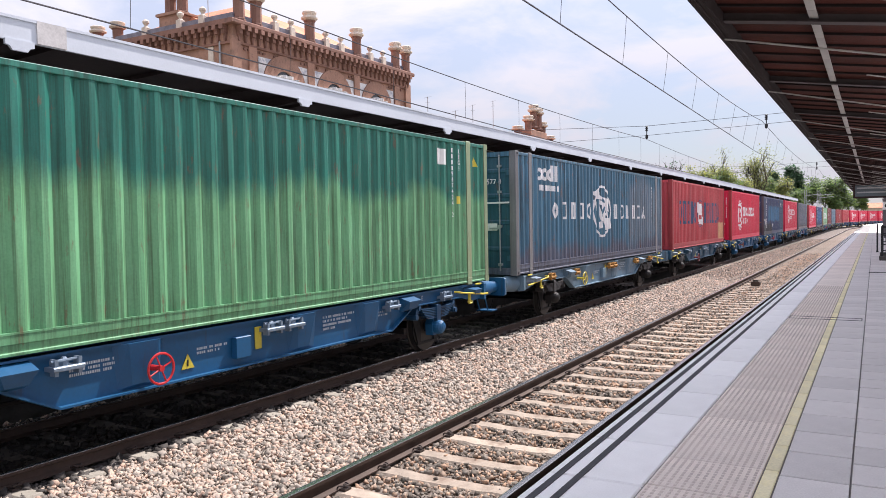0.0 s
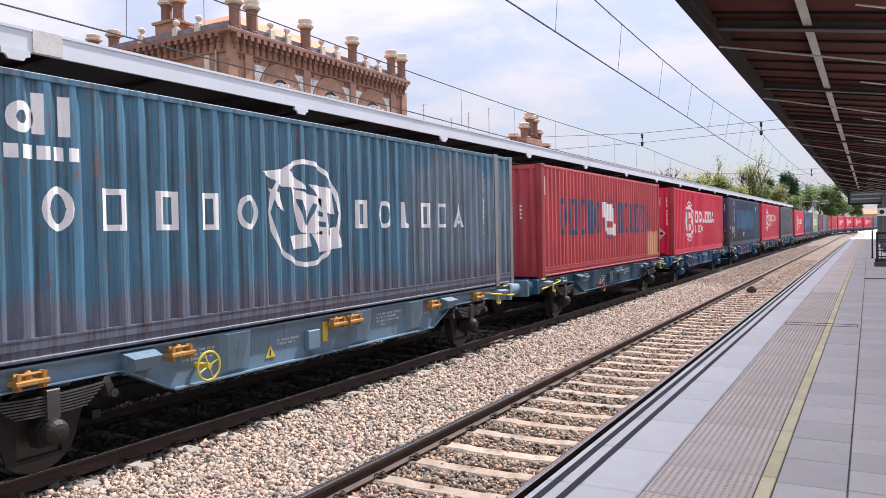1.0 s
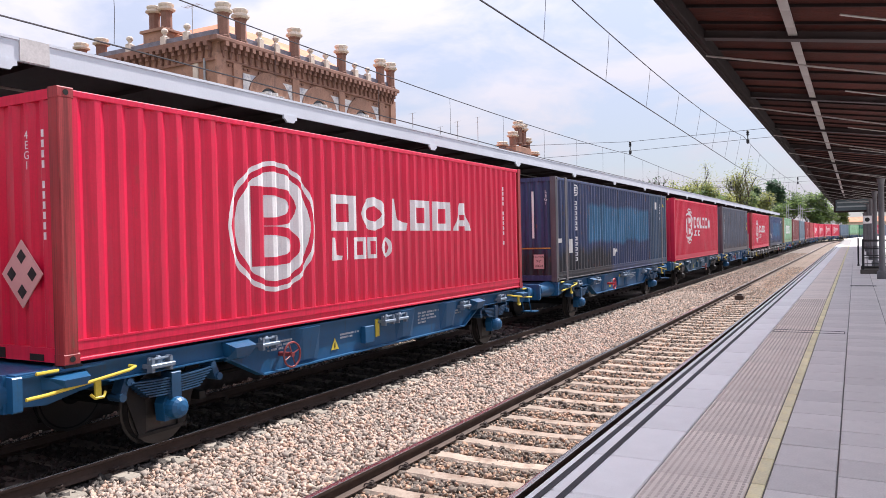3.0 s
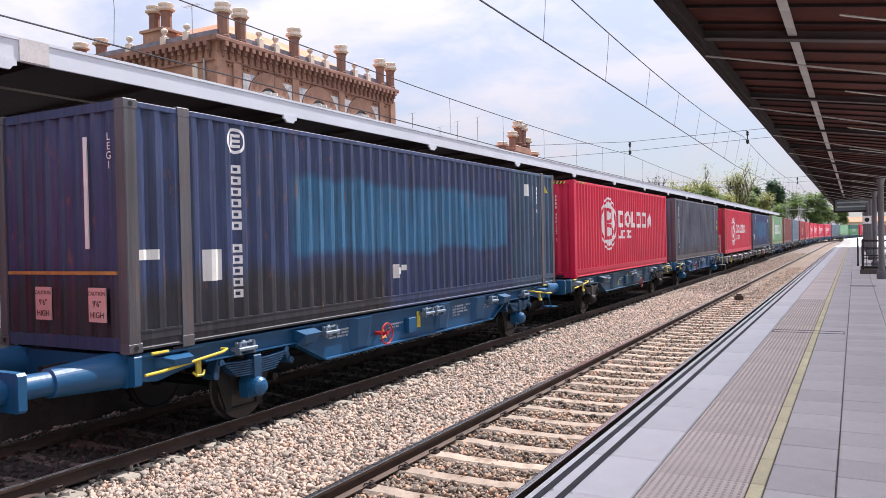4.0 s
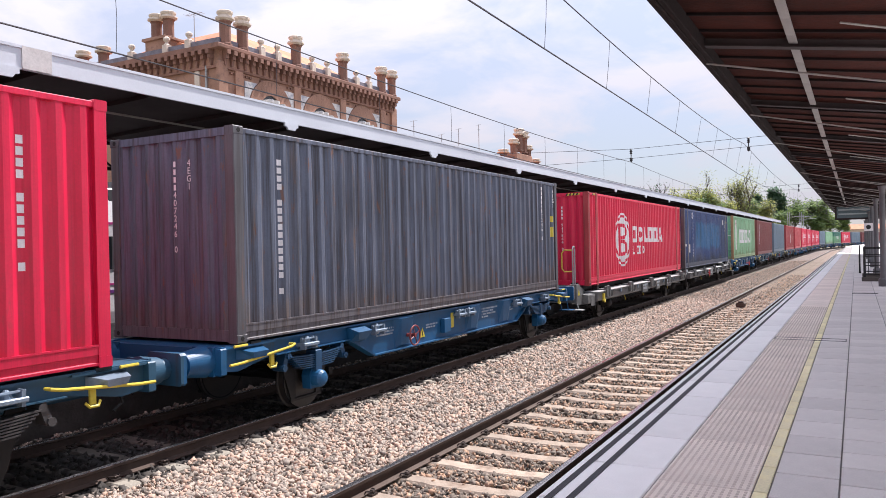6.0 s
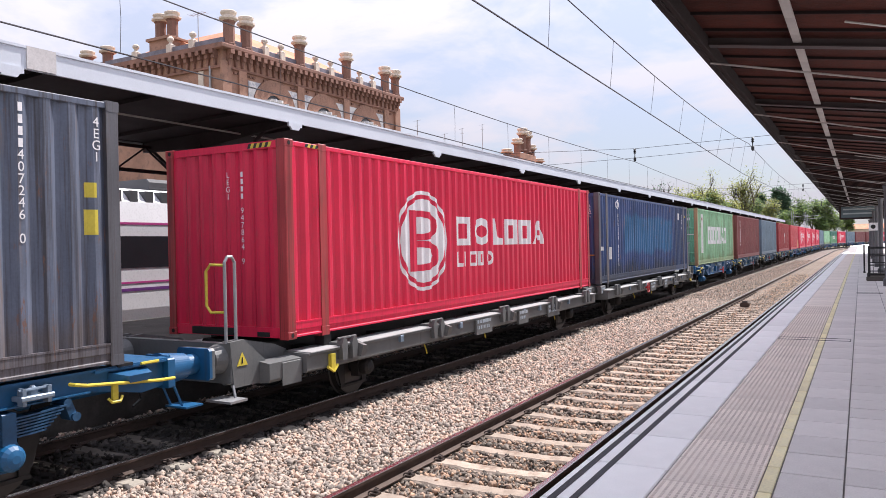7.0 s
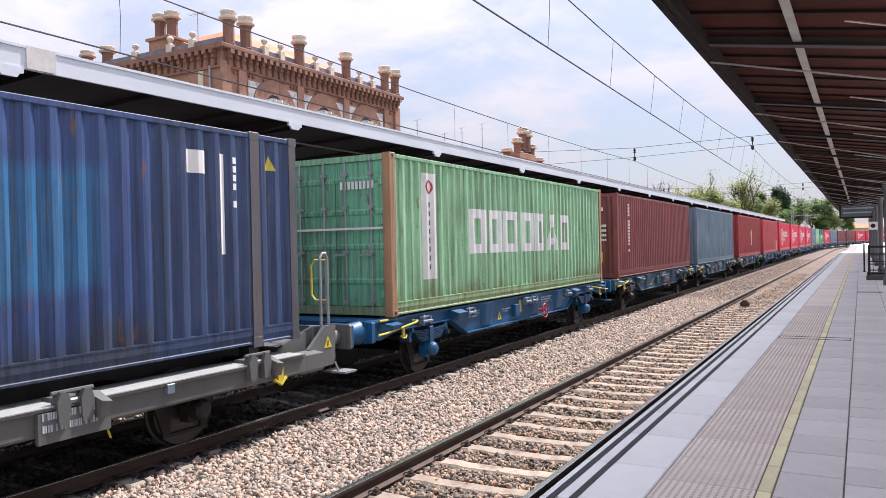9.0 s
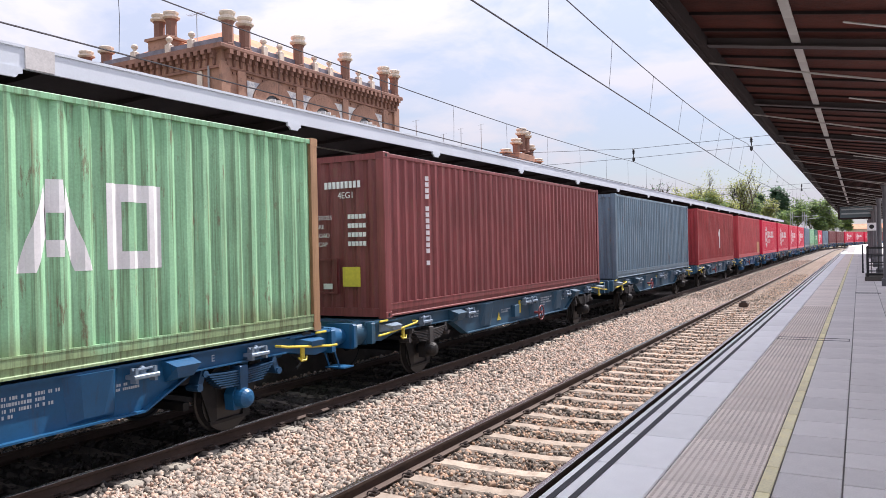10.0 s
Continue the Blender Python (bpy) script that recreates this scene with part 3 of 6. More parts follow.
part("screen", Build().box(-1.1, 1.1, -0.128, -0.121, -0.40, 0.38), material("grey_screen", (0.10, 0.14, 0.16), 0.2, 0, 0.15), dis, "grey glass screen, switched off")
for z in (-0.12, 0.18):
    part("text_row", Build().box(-1.0, 1.0, -0.134, -0.1285, z - 0.05, z + 0.05), material("pale_text_row", (0.30, 0.36, 0.38), 0.4, 0, 0.2), dis)
for dx in (-0.8, 0.8):
    part("hanger", Build().tube([(dx, 0, 0.5), (dx, 0, 0.75)], 0.025, 8), M_BLACK, dis)
sg = thing("platform_sign", at=pose(0.55, 44.0, 2.95), label="small white square sign with a black round symbol", category="sign")
part("panel", Build().box(-0.2, 0.2, -0.02, 0.02, -0.2, 0.2, 0.01), M_WHITETRAIN, sg)
part("symbol", Build().lathe([(0.11, -0.027), (0.11, -0.0215)], (0, 0, 0), "y", 16), M_BLACK, sg)
part("stem", Build().tube([(0.26, 0, -2.25), (0.26, 0, 0.3)], 0.03, 8), M_GREY, sg)
slot = thing("cable_cover", at=pose(-0.72, 14.2, Z_PLAT + 0.001), label="flat cover plate with a dark joint across the ribbed tiles", category="cover plate")
for x0, x1, y0, y1 in ((-0.55, 0.55, -0.16, -0.145), (-0.55, 0.55, 0.145, 0.16), (-0.55, -0.535, -0.145, 0.145), (0.535, 0.55, -0.145, 0.145)):
    part("joint", Build().box(x0, x1, y0, y1, 0.0, 0.006), M_BLACK, slot)
cov = thing("drain_cover", Build().box(-0.35, 0.35, -0.14, 0.14, -0.004, 0.006, 0.002), M_BLACK, at=pose(0.20, 26.5, Z_PLAT), label="dark cast-iron drain cover set in the paving", category="drain cover")
stub = thing("track_marker", at=pose(-3.95, 31.0, -0.16), label="small rusty steel box on a sleeper between the rails", category="track device")
part("box", Build().box(-0.16, 0.16, -0.2, 0.2, 0, 0.16, 0.03), M_RAIL, stub)
part("cap", Build().box(-0.1, 0.1, -0.12, 0.12, 0.16, 0.22, 0.02), M_CLIP, stub)

# white passenger train beyond the far platform
emu = thing("passenger_train", at=pose(-18.0, 0, 0), label="white commuter train with magenta and purple stripes, standing", category="train")
for i in range(3):
    y0 = -16 + 25.2 * i
    car = part("car_body", Build().prism([(-1.42, 0.62), (1.42, 0.62), (1.47, 0.95), (1.47, 3.2), (1.36, 3.75), (1.0, 4.12), (-1.0, 4.12), (-1.36, 3.75), (-1.47, 3.2), (-1.47, 0.95)], y0, y0 + 24.8), M_WHITETRAIN, emu, "white painted carriage")
    part("window_band", Build().box(1.472, 1.482, y0 + 0.8, y0 + 24.0, 2.02, 2.85, 0.003), M_DARKGLASS, car, "dark strip of windows")
    for j in range(12):
        yy = y0 + 1.6 + j * 1.9
        part("window_pillar", Build().box(1.483, 1.488, yy - 0.05, yy + 0.05, 2.02, 2.85), M_TRAINDARK, car)
    for z, h, mm in ((1.62, 0.05, M_PINK), (1.42, 0.08, M_PURPLE), (3.15, 0.06, M_PINK)):
        part("stripe", Build().box(1.472, 1.480, y0 + 0.1, y0 + 24.7, z, z + h), mm, car)
    part("underframe", Build().box(-1.3, 1.3, y0 + 0.3, y0 + 24.5, 0.12, 0.62, 0.03), M_TRAINDARK, car)
    for yy in (y0 + 3.5, y0 + 21.3):
        part("bogie", Build().box(-1.1, 1.1, yy - 1.5, yy + 1.5, 0.0, 0.35, 0.03).lathe([(0.42, -0.9), (0.42, 0.9)], (0, yy - 1.2, 0.06), "x", 16).lathe([(0.42, -0.9), (0.42, 0.9)], (0, yy + 1.2, 0.06), "x", 16), M_TRAINDARK, car)
    part("roof_unit", Build().box(-0.9, 0.9, y0 + 5, y0 + 17, 4.1, 4.45, 0.1), M_TRAINDARK, car, "grey ribbed roof equipment")
    for j in range(10):
        part("roof_rib", Build().box(1.0, 1.36, y0 + 1 + j * 0.5, y0 + 1.25 + j * 0.5, 3.72, 4.05), M_TRAINDARK, car)
    if i < 2:
        part("gangway", Build().box(-1.1, 1.1, y0 + 24.8, y0 + 25.2, 0.8, 3.9, 0.05), M_TRAINDARK, emu)

thing("far_ballast_bed", Build().box(-21.5, -16.25, -30, 190, -0.75, -0.36), M_BALLAST, label="ballast bed under the standing passenger train", category="ballast", kind="structure")

# ---- the brick station building ----
FX, FY0, FY1, BX = -32.0, 31.9, 50.6, -46.0
st = thing("station_building", label="ornate red-brick station building with pale stone finials, orange roof", category="building")
part("wall", Build().box(BX, FX, FY0, FY1, -0.7, 13.55), M_BRICK, st, "red brick wall")
part("cornice", Build().box(BX - 0.5, FX + 0.52, FY0 - 0.52, FY1 + 0.22, 14.05, 14.32, 0.05), M_BRICK_D, st)
part("cornice", Build().box(BX - 0.15, FX + 0.15, FY0 - 0.15, FY1 + 0.12, 13.02, 13.16, 0.03), M_BRICK_D, st)
part("frieze", Build().box(BX - 0.1, FX + 0.1, FY0 - 0.1, FY1 + 0.1, 13.16, 14.05), M_BRICK, st)
corb = Build().slab([(-0.13, 0.85), (-0.13, 0.62), (-0.08, 0.30), (-0.05, 0.0), (0.05, 0.0), (0.08, 0.30), (0.13, 0.62), (0.13, 0.85)], 0, 0.16)
corb.box(0, 0.30, -0.12, 0.12, 0.38, 0.86).box(0, 0.44, -0.14, 0.14, 0.62, 0.88)
corb = corb.mesh("corbel")
dent = Build().box(0, 0.10, -0.09, 0.09, 0, 0.13).mesh("dentil")
n = 34
for i in range(n):
    o = part("corbel", corb, M_BRICK_D, st)
    o.matrix_basis = pose(FX + 0.1, FY0 + 0.3 + i * (FY1 - FY0 - 0.6) / (n - 1), 13.18)
for i in range(24):
    o = part("corbel", corb, M_BRICK_D, st)
    o.matrix_basis = pose(FX - 0.4 - i * 0.56, FY0 - 0.1, 13.18, 0, 0, -90)
for i in range(56):
    if i % 8 not in (0, 7):
        o = part("dentil", dent, M_BRICK_D, st)
        o.matrix_basis = pose(FX, FY0 + 0.6 + i * 0.315, 12.78)
part("parapet", Build().box(FX - 0.25, FX + 0.05, FY0, FY1, 14.32, 14.78, 0.03), material("blue_grey_tile_band", (0.16, 0.15, 0.18), 0.5, 0, 0.5, 14, 2.0, 0.1), st, "blue-grey tiled parapet")
part("parapet", Build().box(BX, FX - 0.25, FY0, FY0 + 0.3, 14.32, 14.78, 0.03), material("blue_grey_tile_band", (0.16, 0.15, 0.18)), st)
roof = Build()
a, z0, z1 = 0.8, 14.6, 17.0
roof.add([(FX - a, FY0 + a, z0), (FX - a, FY1 - a, z0), (BX + a, FY1 - a, z0), (BX + a, FY0 + a, z0), (FX - 4.5, FY0 + 5, z1), (FX - 4.5, FY1 - 5, z1), (BX + 4.5, FY1 - 5, z1), (BX + 4.5, FY0 + 5, z1)],
         [(0, 1, 5, 4), (1, 2, 6, 5), (2, 3, 7, 6), (3, 0, 4, 7), (4, 5, 6, 7)])
part("roof", roof, M_ROOFTILE, st, "orange clay tile roof")
pil = Build().lathe([(0.40, 0), (0.40, 0.12), (0.33, 0.16), (0.33, 1.30), (0.40, 1.40), (0.40, 1.44)], (0, 0, 0), "z", 8).mesh("pillar")
cap = Build().lathe([(0.42, 0.0), (0.55, 0.10), (0.55, 0.20), (0.42, 0.24), (0.38, 0.32), (0.47, 0.44), (0.48, 0.54), (0.40, 0.60)], (0, 0, 1.44), "z", 10).mesh("pillar_cap")
fin = Build().box(-0.19, 0.19, -0.19, 0.19, 0, 0.62, 0.02).lathe([(0.22, 0.60), (0.10, 0.72), (0.10, 0.78), (0.21, 0.92), (0.21, 1.02), (0.08, 1.14)], (0, 0, 0), "z", 10).mesh("finial")


def pillar(x, y, z=14.32, h=1.0):
    o = part("pillar", pil, M_BRICK_D, st)
    o.matrix_basis = Matrix.Translation((x, y, z)) @ Matrix.Diagonal((1, 1, h, 1))
    part("pillar_cap", cap, M_STONEW, o, "pale stone urn cap")


for y in (32.35, 33.75, 38.65, 43.77, 48.75, 50.2):
    pillar(FX + 0.1, y)
for y in (35.4, 36.9, 40.35, 42.0, 45.45, 47.1):
    o = part("finial", fin, M_STONEW, st, "pale stone finial")
    o.location = (FX + 0.05, y, 14.32)
for x in (-34.4, -36.3, -39.4):
    o = part("finial", fin, M_STONEW, st, "pale stone finial")
    o.location = (x, FY0 + 0.05, 14.32)
for x in (-42.4, -44.4):
    pillar(x, FY0 + 0.3, 14.32, 0.72)
# small turret over the side front
part("turret_base", Build().box(-38.35, -36.6, FY0 + 0.2, FY0 + 1.7, 14.32, 15.45), M_BRICK, st)
part("turret_base", Build().box(-38.5, -36.45, FY0 + 0.05, FY0 + 1.85, 15.45, 15.62, 0.03), M_BRICK, st)
for x in (-38.0, -36.95):
    pillar(x, FY0 + 0.8, 15.62, 0.8)
part("gable_roof", Build().prism([(-38.0, 14.5), (-34.6, 14.5), (-36.3, 15.35)], FY0 + 1.0, FY0 + 4.0), M_ROOFTILE, st, "small orange tile gable")
# three arches with colonnettes
arch_w = 2.05
for yc in (36.2, 41.2, 46.2):
    a = Build()
    N = 20
    r0, r1 = 1.02, 1.95
    zc = 11.05
    for k in range(N):
        t0, t1 = math.pi * k / N + 0.002, math.pi * (k + 1) / N - 0.002
        q = [(r * math.cos(t), r * math.sin(t)) for r, t in ((r0, t0), (r1, t0), (r1, t1), (r0, t1))]
        a.add([(FX + d, yc + c, zc + s) for d in (0.0, 0.12) for c, s in q], [(0, 1, 2, 3), (7, 6, 5, 4), (0, 4, 5, 1), (1, 5, 6, 2), (2, 6, 7, 3), (3, 7, 4, 0)])
    o = part("arch", a, M_BRICK, st, "brick arch ring")
    o["kind"] = "stuff"
    w = Build()
    pts = [(yc + r0 * math.cos(math.pi * k / 24), zc + r0 * math.sin(math.pi * k / 24)) for k in range(25)]
    w.slab(pts + [(yc - r0, 8.0), (yc + r0, 8.0)], FX + 0.004, FX + 0.012)
    win = part("window", w, M_DARKGLASS, st, "dark arched window")
    for dy in (-0.84, -0.28, 0.28, 0.84):
        c = Build().lathe([(0.17, 8.0), (0.15, 11.45), (0.27, 11.60), (0.27, 11.85 - abs(dy) * 0.25)], (FX + 0.16, yc + dy, 0), "z", 10)
        part("colonnette", c, M_TILEWHITE, win, "pale stone colonnette")
    for s in (-1, 1):
        e = Build()
        y0, y1 = sorted((yc + s * 2.25, yc + s * 0.6))
        ztop = 12.62
        pts = [(yc + s * 2.28, zc), (yc + s * 2.28, ztop), (yc + s * 0.7, ztop)]
        pts += [(yc + s * 1.97 * math.cos(math.radians(ang)), min(ztop, zc + 1.97 * math.sin(math.radians(ang)))) for ang in (52, 42, 32, 22, 12, 0)]
        e.slab(pts, FX + 0.006, FX + 0.05)
        part("spandrel", e, M_TILEWHITE, st, "white and blue mosaic spandrel")
for y in (33.4, 38.7, 43.7, 48.9):
    part("pilaster", Build().box(FX, FX + 0.14, y - 0.32, y + 0.32, -0.7, 13.1, 0.02), M_BRICK, st)
for y in (32.05, 50.4):
    part("corner_pilaster", Build().box(FX, FX + 0.18, y - 0.35, y + 0.35, -0.7, 13.4, 0.02), M_BRICK, st)
part("downpipe", Build().tube([(FX - 0.9, FY0 - 0.12, 0), (FX - 0.9, FY0 - 0.12, 13.2)], 0.07, 8), M_GREY, st, "grey downpipe")
part("corner_stone", Build().box(FX - 1.9, FX - 1.5, FY0 - 0.08, FY0, 8, 13.0, 0.02), M_STONEW, st)
part("side_window", Build().box(FX - 3.4, FX - 2.2, FY0 - 0.02, FY0 - 0.004, 9, 12.0), M_DARKGLASS, st)
for (x, y, h) in ((-35.6, 33.5, 2.6), (-34.0, 34.2, 2.3)):
    b = Build().tube([(x, y, 14.6), (x, y, 14.6 + h)], 0.03, 5).tube([(x - 0.7, y, 14.5 + h), (x + 0.7, y, 14.5 + h)], 0.015, 4)
    for k in range(6):
        b.tube([(x - 0.6 + k * 0.24, y - 0.3, 14.5 + h), (x - 0.6 + k * 0.24, y + 0.3, 14.5 + h)], 0.01, 4)
    part("aerial", b, M_GREY, st, "thin grey roof aerial")

wing = thing("station_wing", label="far pavilion of the brick station with clustered turret pillars", category="building")
part("wall", Build().box(-44, FX, 66, 84, -0.7, 11.4), M_BRICK, wing)
part("roof", Build().prism([(-44.4, 11.4), (FX + 0.4, 11.4), (-38, 13.4)], 65.6, 84.4), M_ROOFTILE, wing, "orange clay tile roof")
part("turret", Build().box(FX - 1.6, FX + 0.1, 75.0, 79.4, 11.4, 12.4, 0.05), M_BRICK, wing)
for y, z, s in ((75.4, 12.2, 1.0), (76.9, 13.0, 1.25), (78.2, 12.9, 1.2), (79.3, 12.1, 0.9), (72.6, 11.4, 0.7), (81.6, 11.2, 0.7)):
    o = part("pillar", pil, M_BRICK_D, wing)
    o.matrix_basis = Matrix.Translation((FX - 0.4, y, z - 0.3)) @ Matrix.Diagonal((1.25, 1.25, s, 1))
    part("pillar_cap", cap, M_STONEW, o, "pale stone urn cap")
link = thing("station_link", label="low brick range joining the station's two pavilions", category="building")
part("wall", Build().box(-42, FX - 1.2, 50.7, 65.9, -0.7, 9.0), M_BRICK, link)
part("roof", Build().prism([(-42.3, 9.0), (FX - 0.9, 9.0), (-37, 11.0)], 50.75, 65.55), M_ROOFTILE, link)
for (x, y, z, h) in ((-34, 57, 10, 3.6), (-34, 62, 10, 3.0), (-33, 68, 11, 3.6), (-33.2, 64, 10.3, 3.4)):
    b = Build().tube([(x, y, z - 1.5), (x, y, z + h)], 0.035, 5).tube([(x, y - 0.6, z + h - 0.2), (x, y + 0.6, z + h + 0.1)], 0.02, 4).tube([(x, y - 0.4, z + h - 0.6), (x, y + 0.4, z + h - 0.45)], 0.015, 4)
    thing("roof_aerial", b, M_GREY, label="thin television aerial on the station roof", category="aerial", group="roof aerials")

# ---- trees and distance ----
def leaf_mat(name, c, c2):
    m = material(name, c, 0.6, 0, 0.35, 2.0, 0.4, 0.0, island=0.35, tint=c2)
    n, l = m.node_tree.nodes, m.node_tree.links
    b, out = n["Principled BSDF"], n["Material Output"]
    tr, mx = n.new("ShaderNodeBsdfTranslucent"), n.new("ShaderNodeMixShader")
    l.new(b.inputs["Base Color"].links[0].from_socket, tr.inputs[0])
    mx.inputs[0].default_value = 0.45
    l.new(b.outputs[0], mx.inputs[1])
    l.new(tr.outputs[0], mx.inputs[2])
    l.new(mx.outputs[0], out.inputs[0])
    return m


M_LEAF_L = leaf_mat("spring_leaves", (0.25, 0.29, 0.12), (1.25, 1.1, 0.6))
M_LEAF_D = leaf_mat("dark_conifer_leaves", (0.09, 0.16, 0.09), (0.8, 0.9, 0.9))
M_LEAF_M = leaf_mat("mid_green_leaves", (0.15, 0.23, 0.095), (1.2, 1.1, 0.7))
M_BARK = material("bark", (0.09, 0.07, 0.055), 0.95, 0, 0.4, 10, 1, 0.4)


def tree(x, y, h, spread, mat, label, seed, leaves=1500, size=0.42, sparse=0.0, conifer=False, z=-0.75):
    r = random.Random(seed)
    t = thing("tree", at=pose(x, y, z), label=label, category="tree")
    b = Build()
    tips = []

    def limb(p, d, length, rad, depth):
        pts = [p]
        q = p
        for k in range(3):
            d = (d + Vector((r.uniform(-1, 1), r.uniform(-1, 1), r.uniform(-0.3, 0.6))) * 0.22).normalized()
            q = q + d * length / 3
            pts.append(q)
        n = 5
        vs = []
        for k, pt in enumerate(pts):
            rr = rad * (1 - 0.22 * k)
            for j in range(n):
                a2 = math.tau * j / n
                vs.append(pt + Vector((math.cos(a2) * rr, math.sin(a2) * rr, 0)))
        b.add(vs, [(k * n + j, k * n + (j + 1) % n, (k + 1) * n + (j + 1) % n, (k + 1) * n + j) for k in range(3) for j in range(n)])
        if depth >= 2:
            tips.extend(pts[1:])
        if depth < 4:
            for k in range(3 if depth else 6):
                a2 = r.uniform(0, math.tau)
                up = r.uniform(0.35, 1.0)
                nd = Vector((math.cos(a2) * spread, math.sin(a2) * spread, up)).normalized()
                start = pts[r.choice((1, 2, 3)) if depth else r.choice((2, 3))]
                limb(start, (nd + d * 0.5).normalized(), length * r.uniform(0.5, 0.72), rad * 0.58, depth + 1)

    if conifer:
        b.lathe([(0.3, 0), (0.15, h * 0.6), (0.04, h)], (0, 0, 0), "z", 7)
        for k in range(160):
            zz = h * (0.12 + 0.88 * r.random() ** 0.9)
            rad = spread * (1 - zz / h) * 3.0 + 0.2
            a2 = r.uniform(0, math.tau)
            tips.append(Vector((math.cos(a2) * rad * r.uniform(0.4, 1), math.sin(a2) * rad * r.uniform(0.4, 1), zz)))
    else:
        limb(Vector((0, 0, 0)), Vector((0, 0, 1)), h * 0.42, h * 0.024, 0)
    part("trunk", b, M_BARK, t, "grey-brown trunk and limbs")
    top = max(p.z for p in tips)
    k0 = h / top
    lf = Build()
    for i in range(leaves):
        p = tips[r.randrange(len(tips))]
        if sparse and p.z > 0.6 * top and r.random() < sparse:
            continue
        c = p + Vector((r.gauss(0, 1), r.gauss(0, 1), r.gauss(0, 0.8))) * h * 0.045
        a2, tl = r.uniform(0, math.tau), r.uniform(-0.9, 0.9)
        u = Vector((math.cos(a2), math.sin(a2), tl)).normalized() * size * r.uniform(0.5, 1.1)
        w = Vector((-math.sin(a2), math.cos(a2), r.uniform(-0.6, 0.6))).normalized() * size * r.uniform(0.4, 0.8)
        lf.add([c - u, c - w * 0.8, c + u, c + w], [(0, 1, 2, 3)])
    me = bpy.data.meshes.new("crown")
    me.from_pydata(lf.v, [], lf.f)
    part("crown", me, mat, t)
    t.scale = (1, 1, k0 if not conifer else 1.0)
    return t


tree(-24.3, 150, 16.4, 0.55, M_LEAF_L, "tall spring tree with sparse light green leaves and bare twigs", 3, 3600, 0.19, 0.45)
tree(-19.2, 152, 16.6, 0.5, M_LEAF_L, "tall spring tree with sparse light green leaves and open crown", 8, 4200, 0.20, 0.35)
tree(-28.2, 120, 13.2, 0.5, M_LEAF_D, "thin dark tree with few leaves beyond the canopy", 5, 420, 0.26, 0.3)
for i, (x, y, h) in enumerate(((-29, 146, 12.4), (-26, 140, 12.8), (-23, 144, 11.8), (-19.5, 146, 12.4), (-31.5, 150, 11.4), (-16, 156, 11), (-26.5, 156, 12.6), (-14.5, 165, 11.5))):
    tree(x - 2.8, y, h, 0.8, M_LEAF_M if i % 3 == 2 else M_LEAF_L, "bushy light green tree beside the railway", 20 + i, 5200, 0.27)
for i, (x, y, h) in enumerate(((-27, 290, 19), (-22.5, 300, 21.5), (-20.0, 298, 20))):
    tree(x - 4.0, y, h, 1.1, M_LEAF_D, "dark green conifer in the distance", 40 + i, 2600, 0.7, conifer=True)
for i, (x, y, h) in enumerate(((-16.5, 295, 17.5), (-12, 305, 18), (-8.5, 310, 17), (-5, 320, 15), (-33, 280, 16), (-1.5, 330, 13.5), (-20, 280, 13), (-28, 285, 13), (-10, 300, 13), (-38, 290, 15))):
    tree(x - 3.0, y, h, 0.85, M_LEAF_M, "broad green tree in the distance", 60 + i, 3000, 0.50)
hs = thing("distant_house", label="pale distant house with a low red-brown roof", category="house")
part("wall", Build().box(-4, 22, 372, 382, -0.7, 6.2), M_STONEW, hs)
part("roof", Build().slab([(371, 6.2), (383, 6.2), (377, 8.4)], -4.6, 22.6), M_ROOFTILE, hs)
for i in range(6):
    part("window", Build().box(-2 + 4 * i, -0.8 + 4 * i, 371.9, 372.0 - 0.01, 3.0, 4.8), M_DARKGLASS, hs)
for x, y, h in ((-12.6, 176, 9.0), (-11.4, 196, 9.5), (-11.2, 199, 9.0)):
    m = thing("catenary_mast", at=pose(x, y, -0.7), label="grey lattice catenary mast beside the bend", category="mast", group="catenary masts")
    for dx in (-0.2, 0.2):
        part("leg", Build().box(dx - 0.05, dx + 0.05, -0.06, 0.06, 0, h), M_GREY, m)
    for k in range(9):
        part("lacing_bar", Build().tube([(-0.2, 0, h * k / 9), (0.2, 0, h * (k + 1) / 9)], 0.03, 4), M_GREY, m)
    part("arm", Build().tube([(0, 0, h - 1.2), (3.0, 0, h - 1.0)], 0.05, 6), M_GREY, m)

# ---- containers ----
CW, CH = 1.219, 2.896
PITCH = 0.279


def corr(y, y0, lip=0.0):
    """Depth of the corrugation at y: outer flats, slopes and inner flats."""
    u = ((y - y0) % PITCH) / PITCH
    if u < 0.25:
        return 0.0
    if u < 0.5:
        return -(u - 0.25) / 0.25 * 0.044
    if u < 0.75:
        return -0.044
    return -(1 - u) / 0.25 * 0.044


def breaks(y0, a, b):
    """The corrugation's fold lines between a and b."""
    q = {round(a, 5), round(b, 5)}
    k = math.floor((a - y0) / PITCH * 4)
    while y0 + k * PITCH / 4 < b:
        y = y0 + k * PITCH / 4
        if a < y < b:
            q.add(round(y, 5))
        k += 1
    return sorted(q)


def panel_mesh(name, y0, y1, z0, z1, x):
    """A corrugated side sheet in the plane x, facing +x."""
    b = Build()
    ys = breaks(y0, y0, y1)
    v = [(x + corr(y, y0), y, z) for y in ys for z in (z0, z1)]
    b.add(v, [(2 * i, 2 * i + 2, 2 * i + 3, 2 * i + 1) for i in range(len(ys) - 1)])
    me = bpy.data.meshes.new(name)
    me.from_pydata(b.v, [], b.f)
    return me


def turned(me, name, flip_x=True):
    v = [(-p.co.x, -p.co.y, p.co.z) for p in me.vertices]
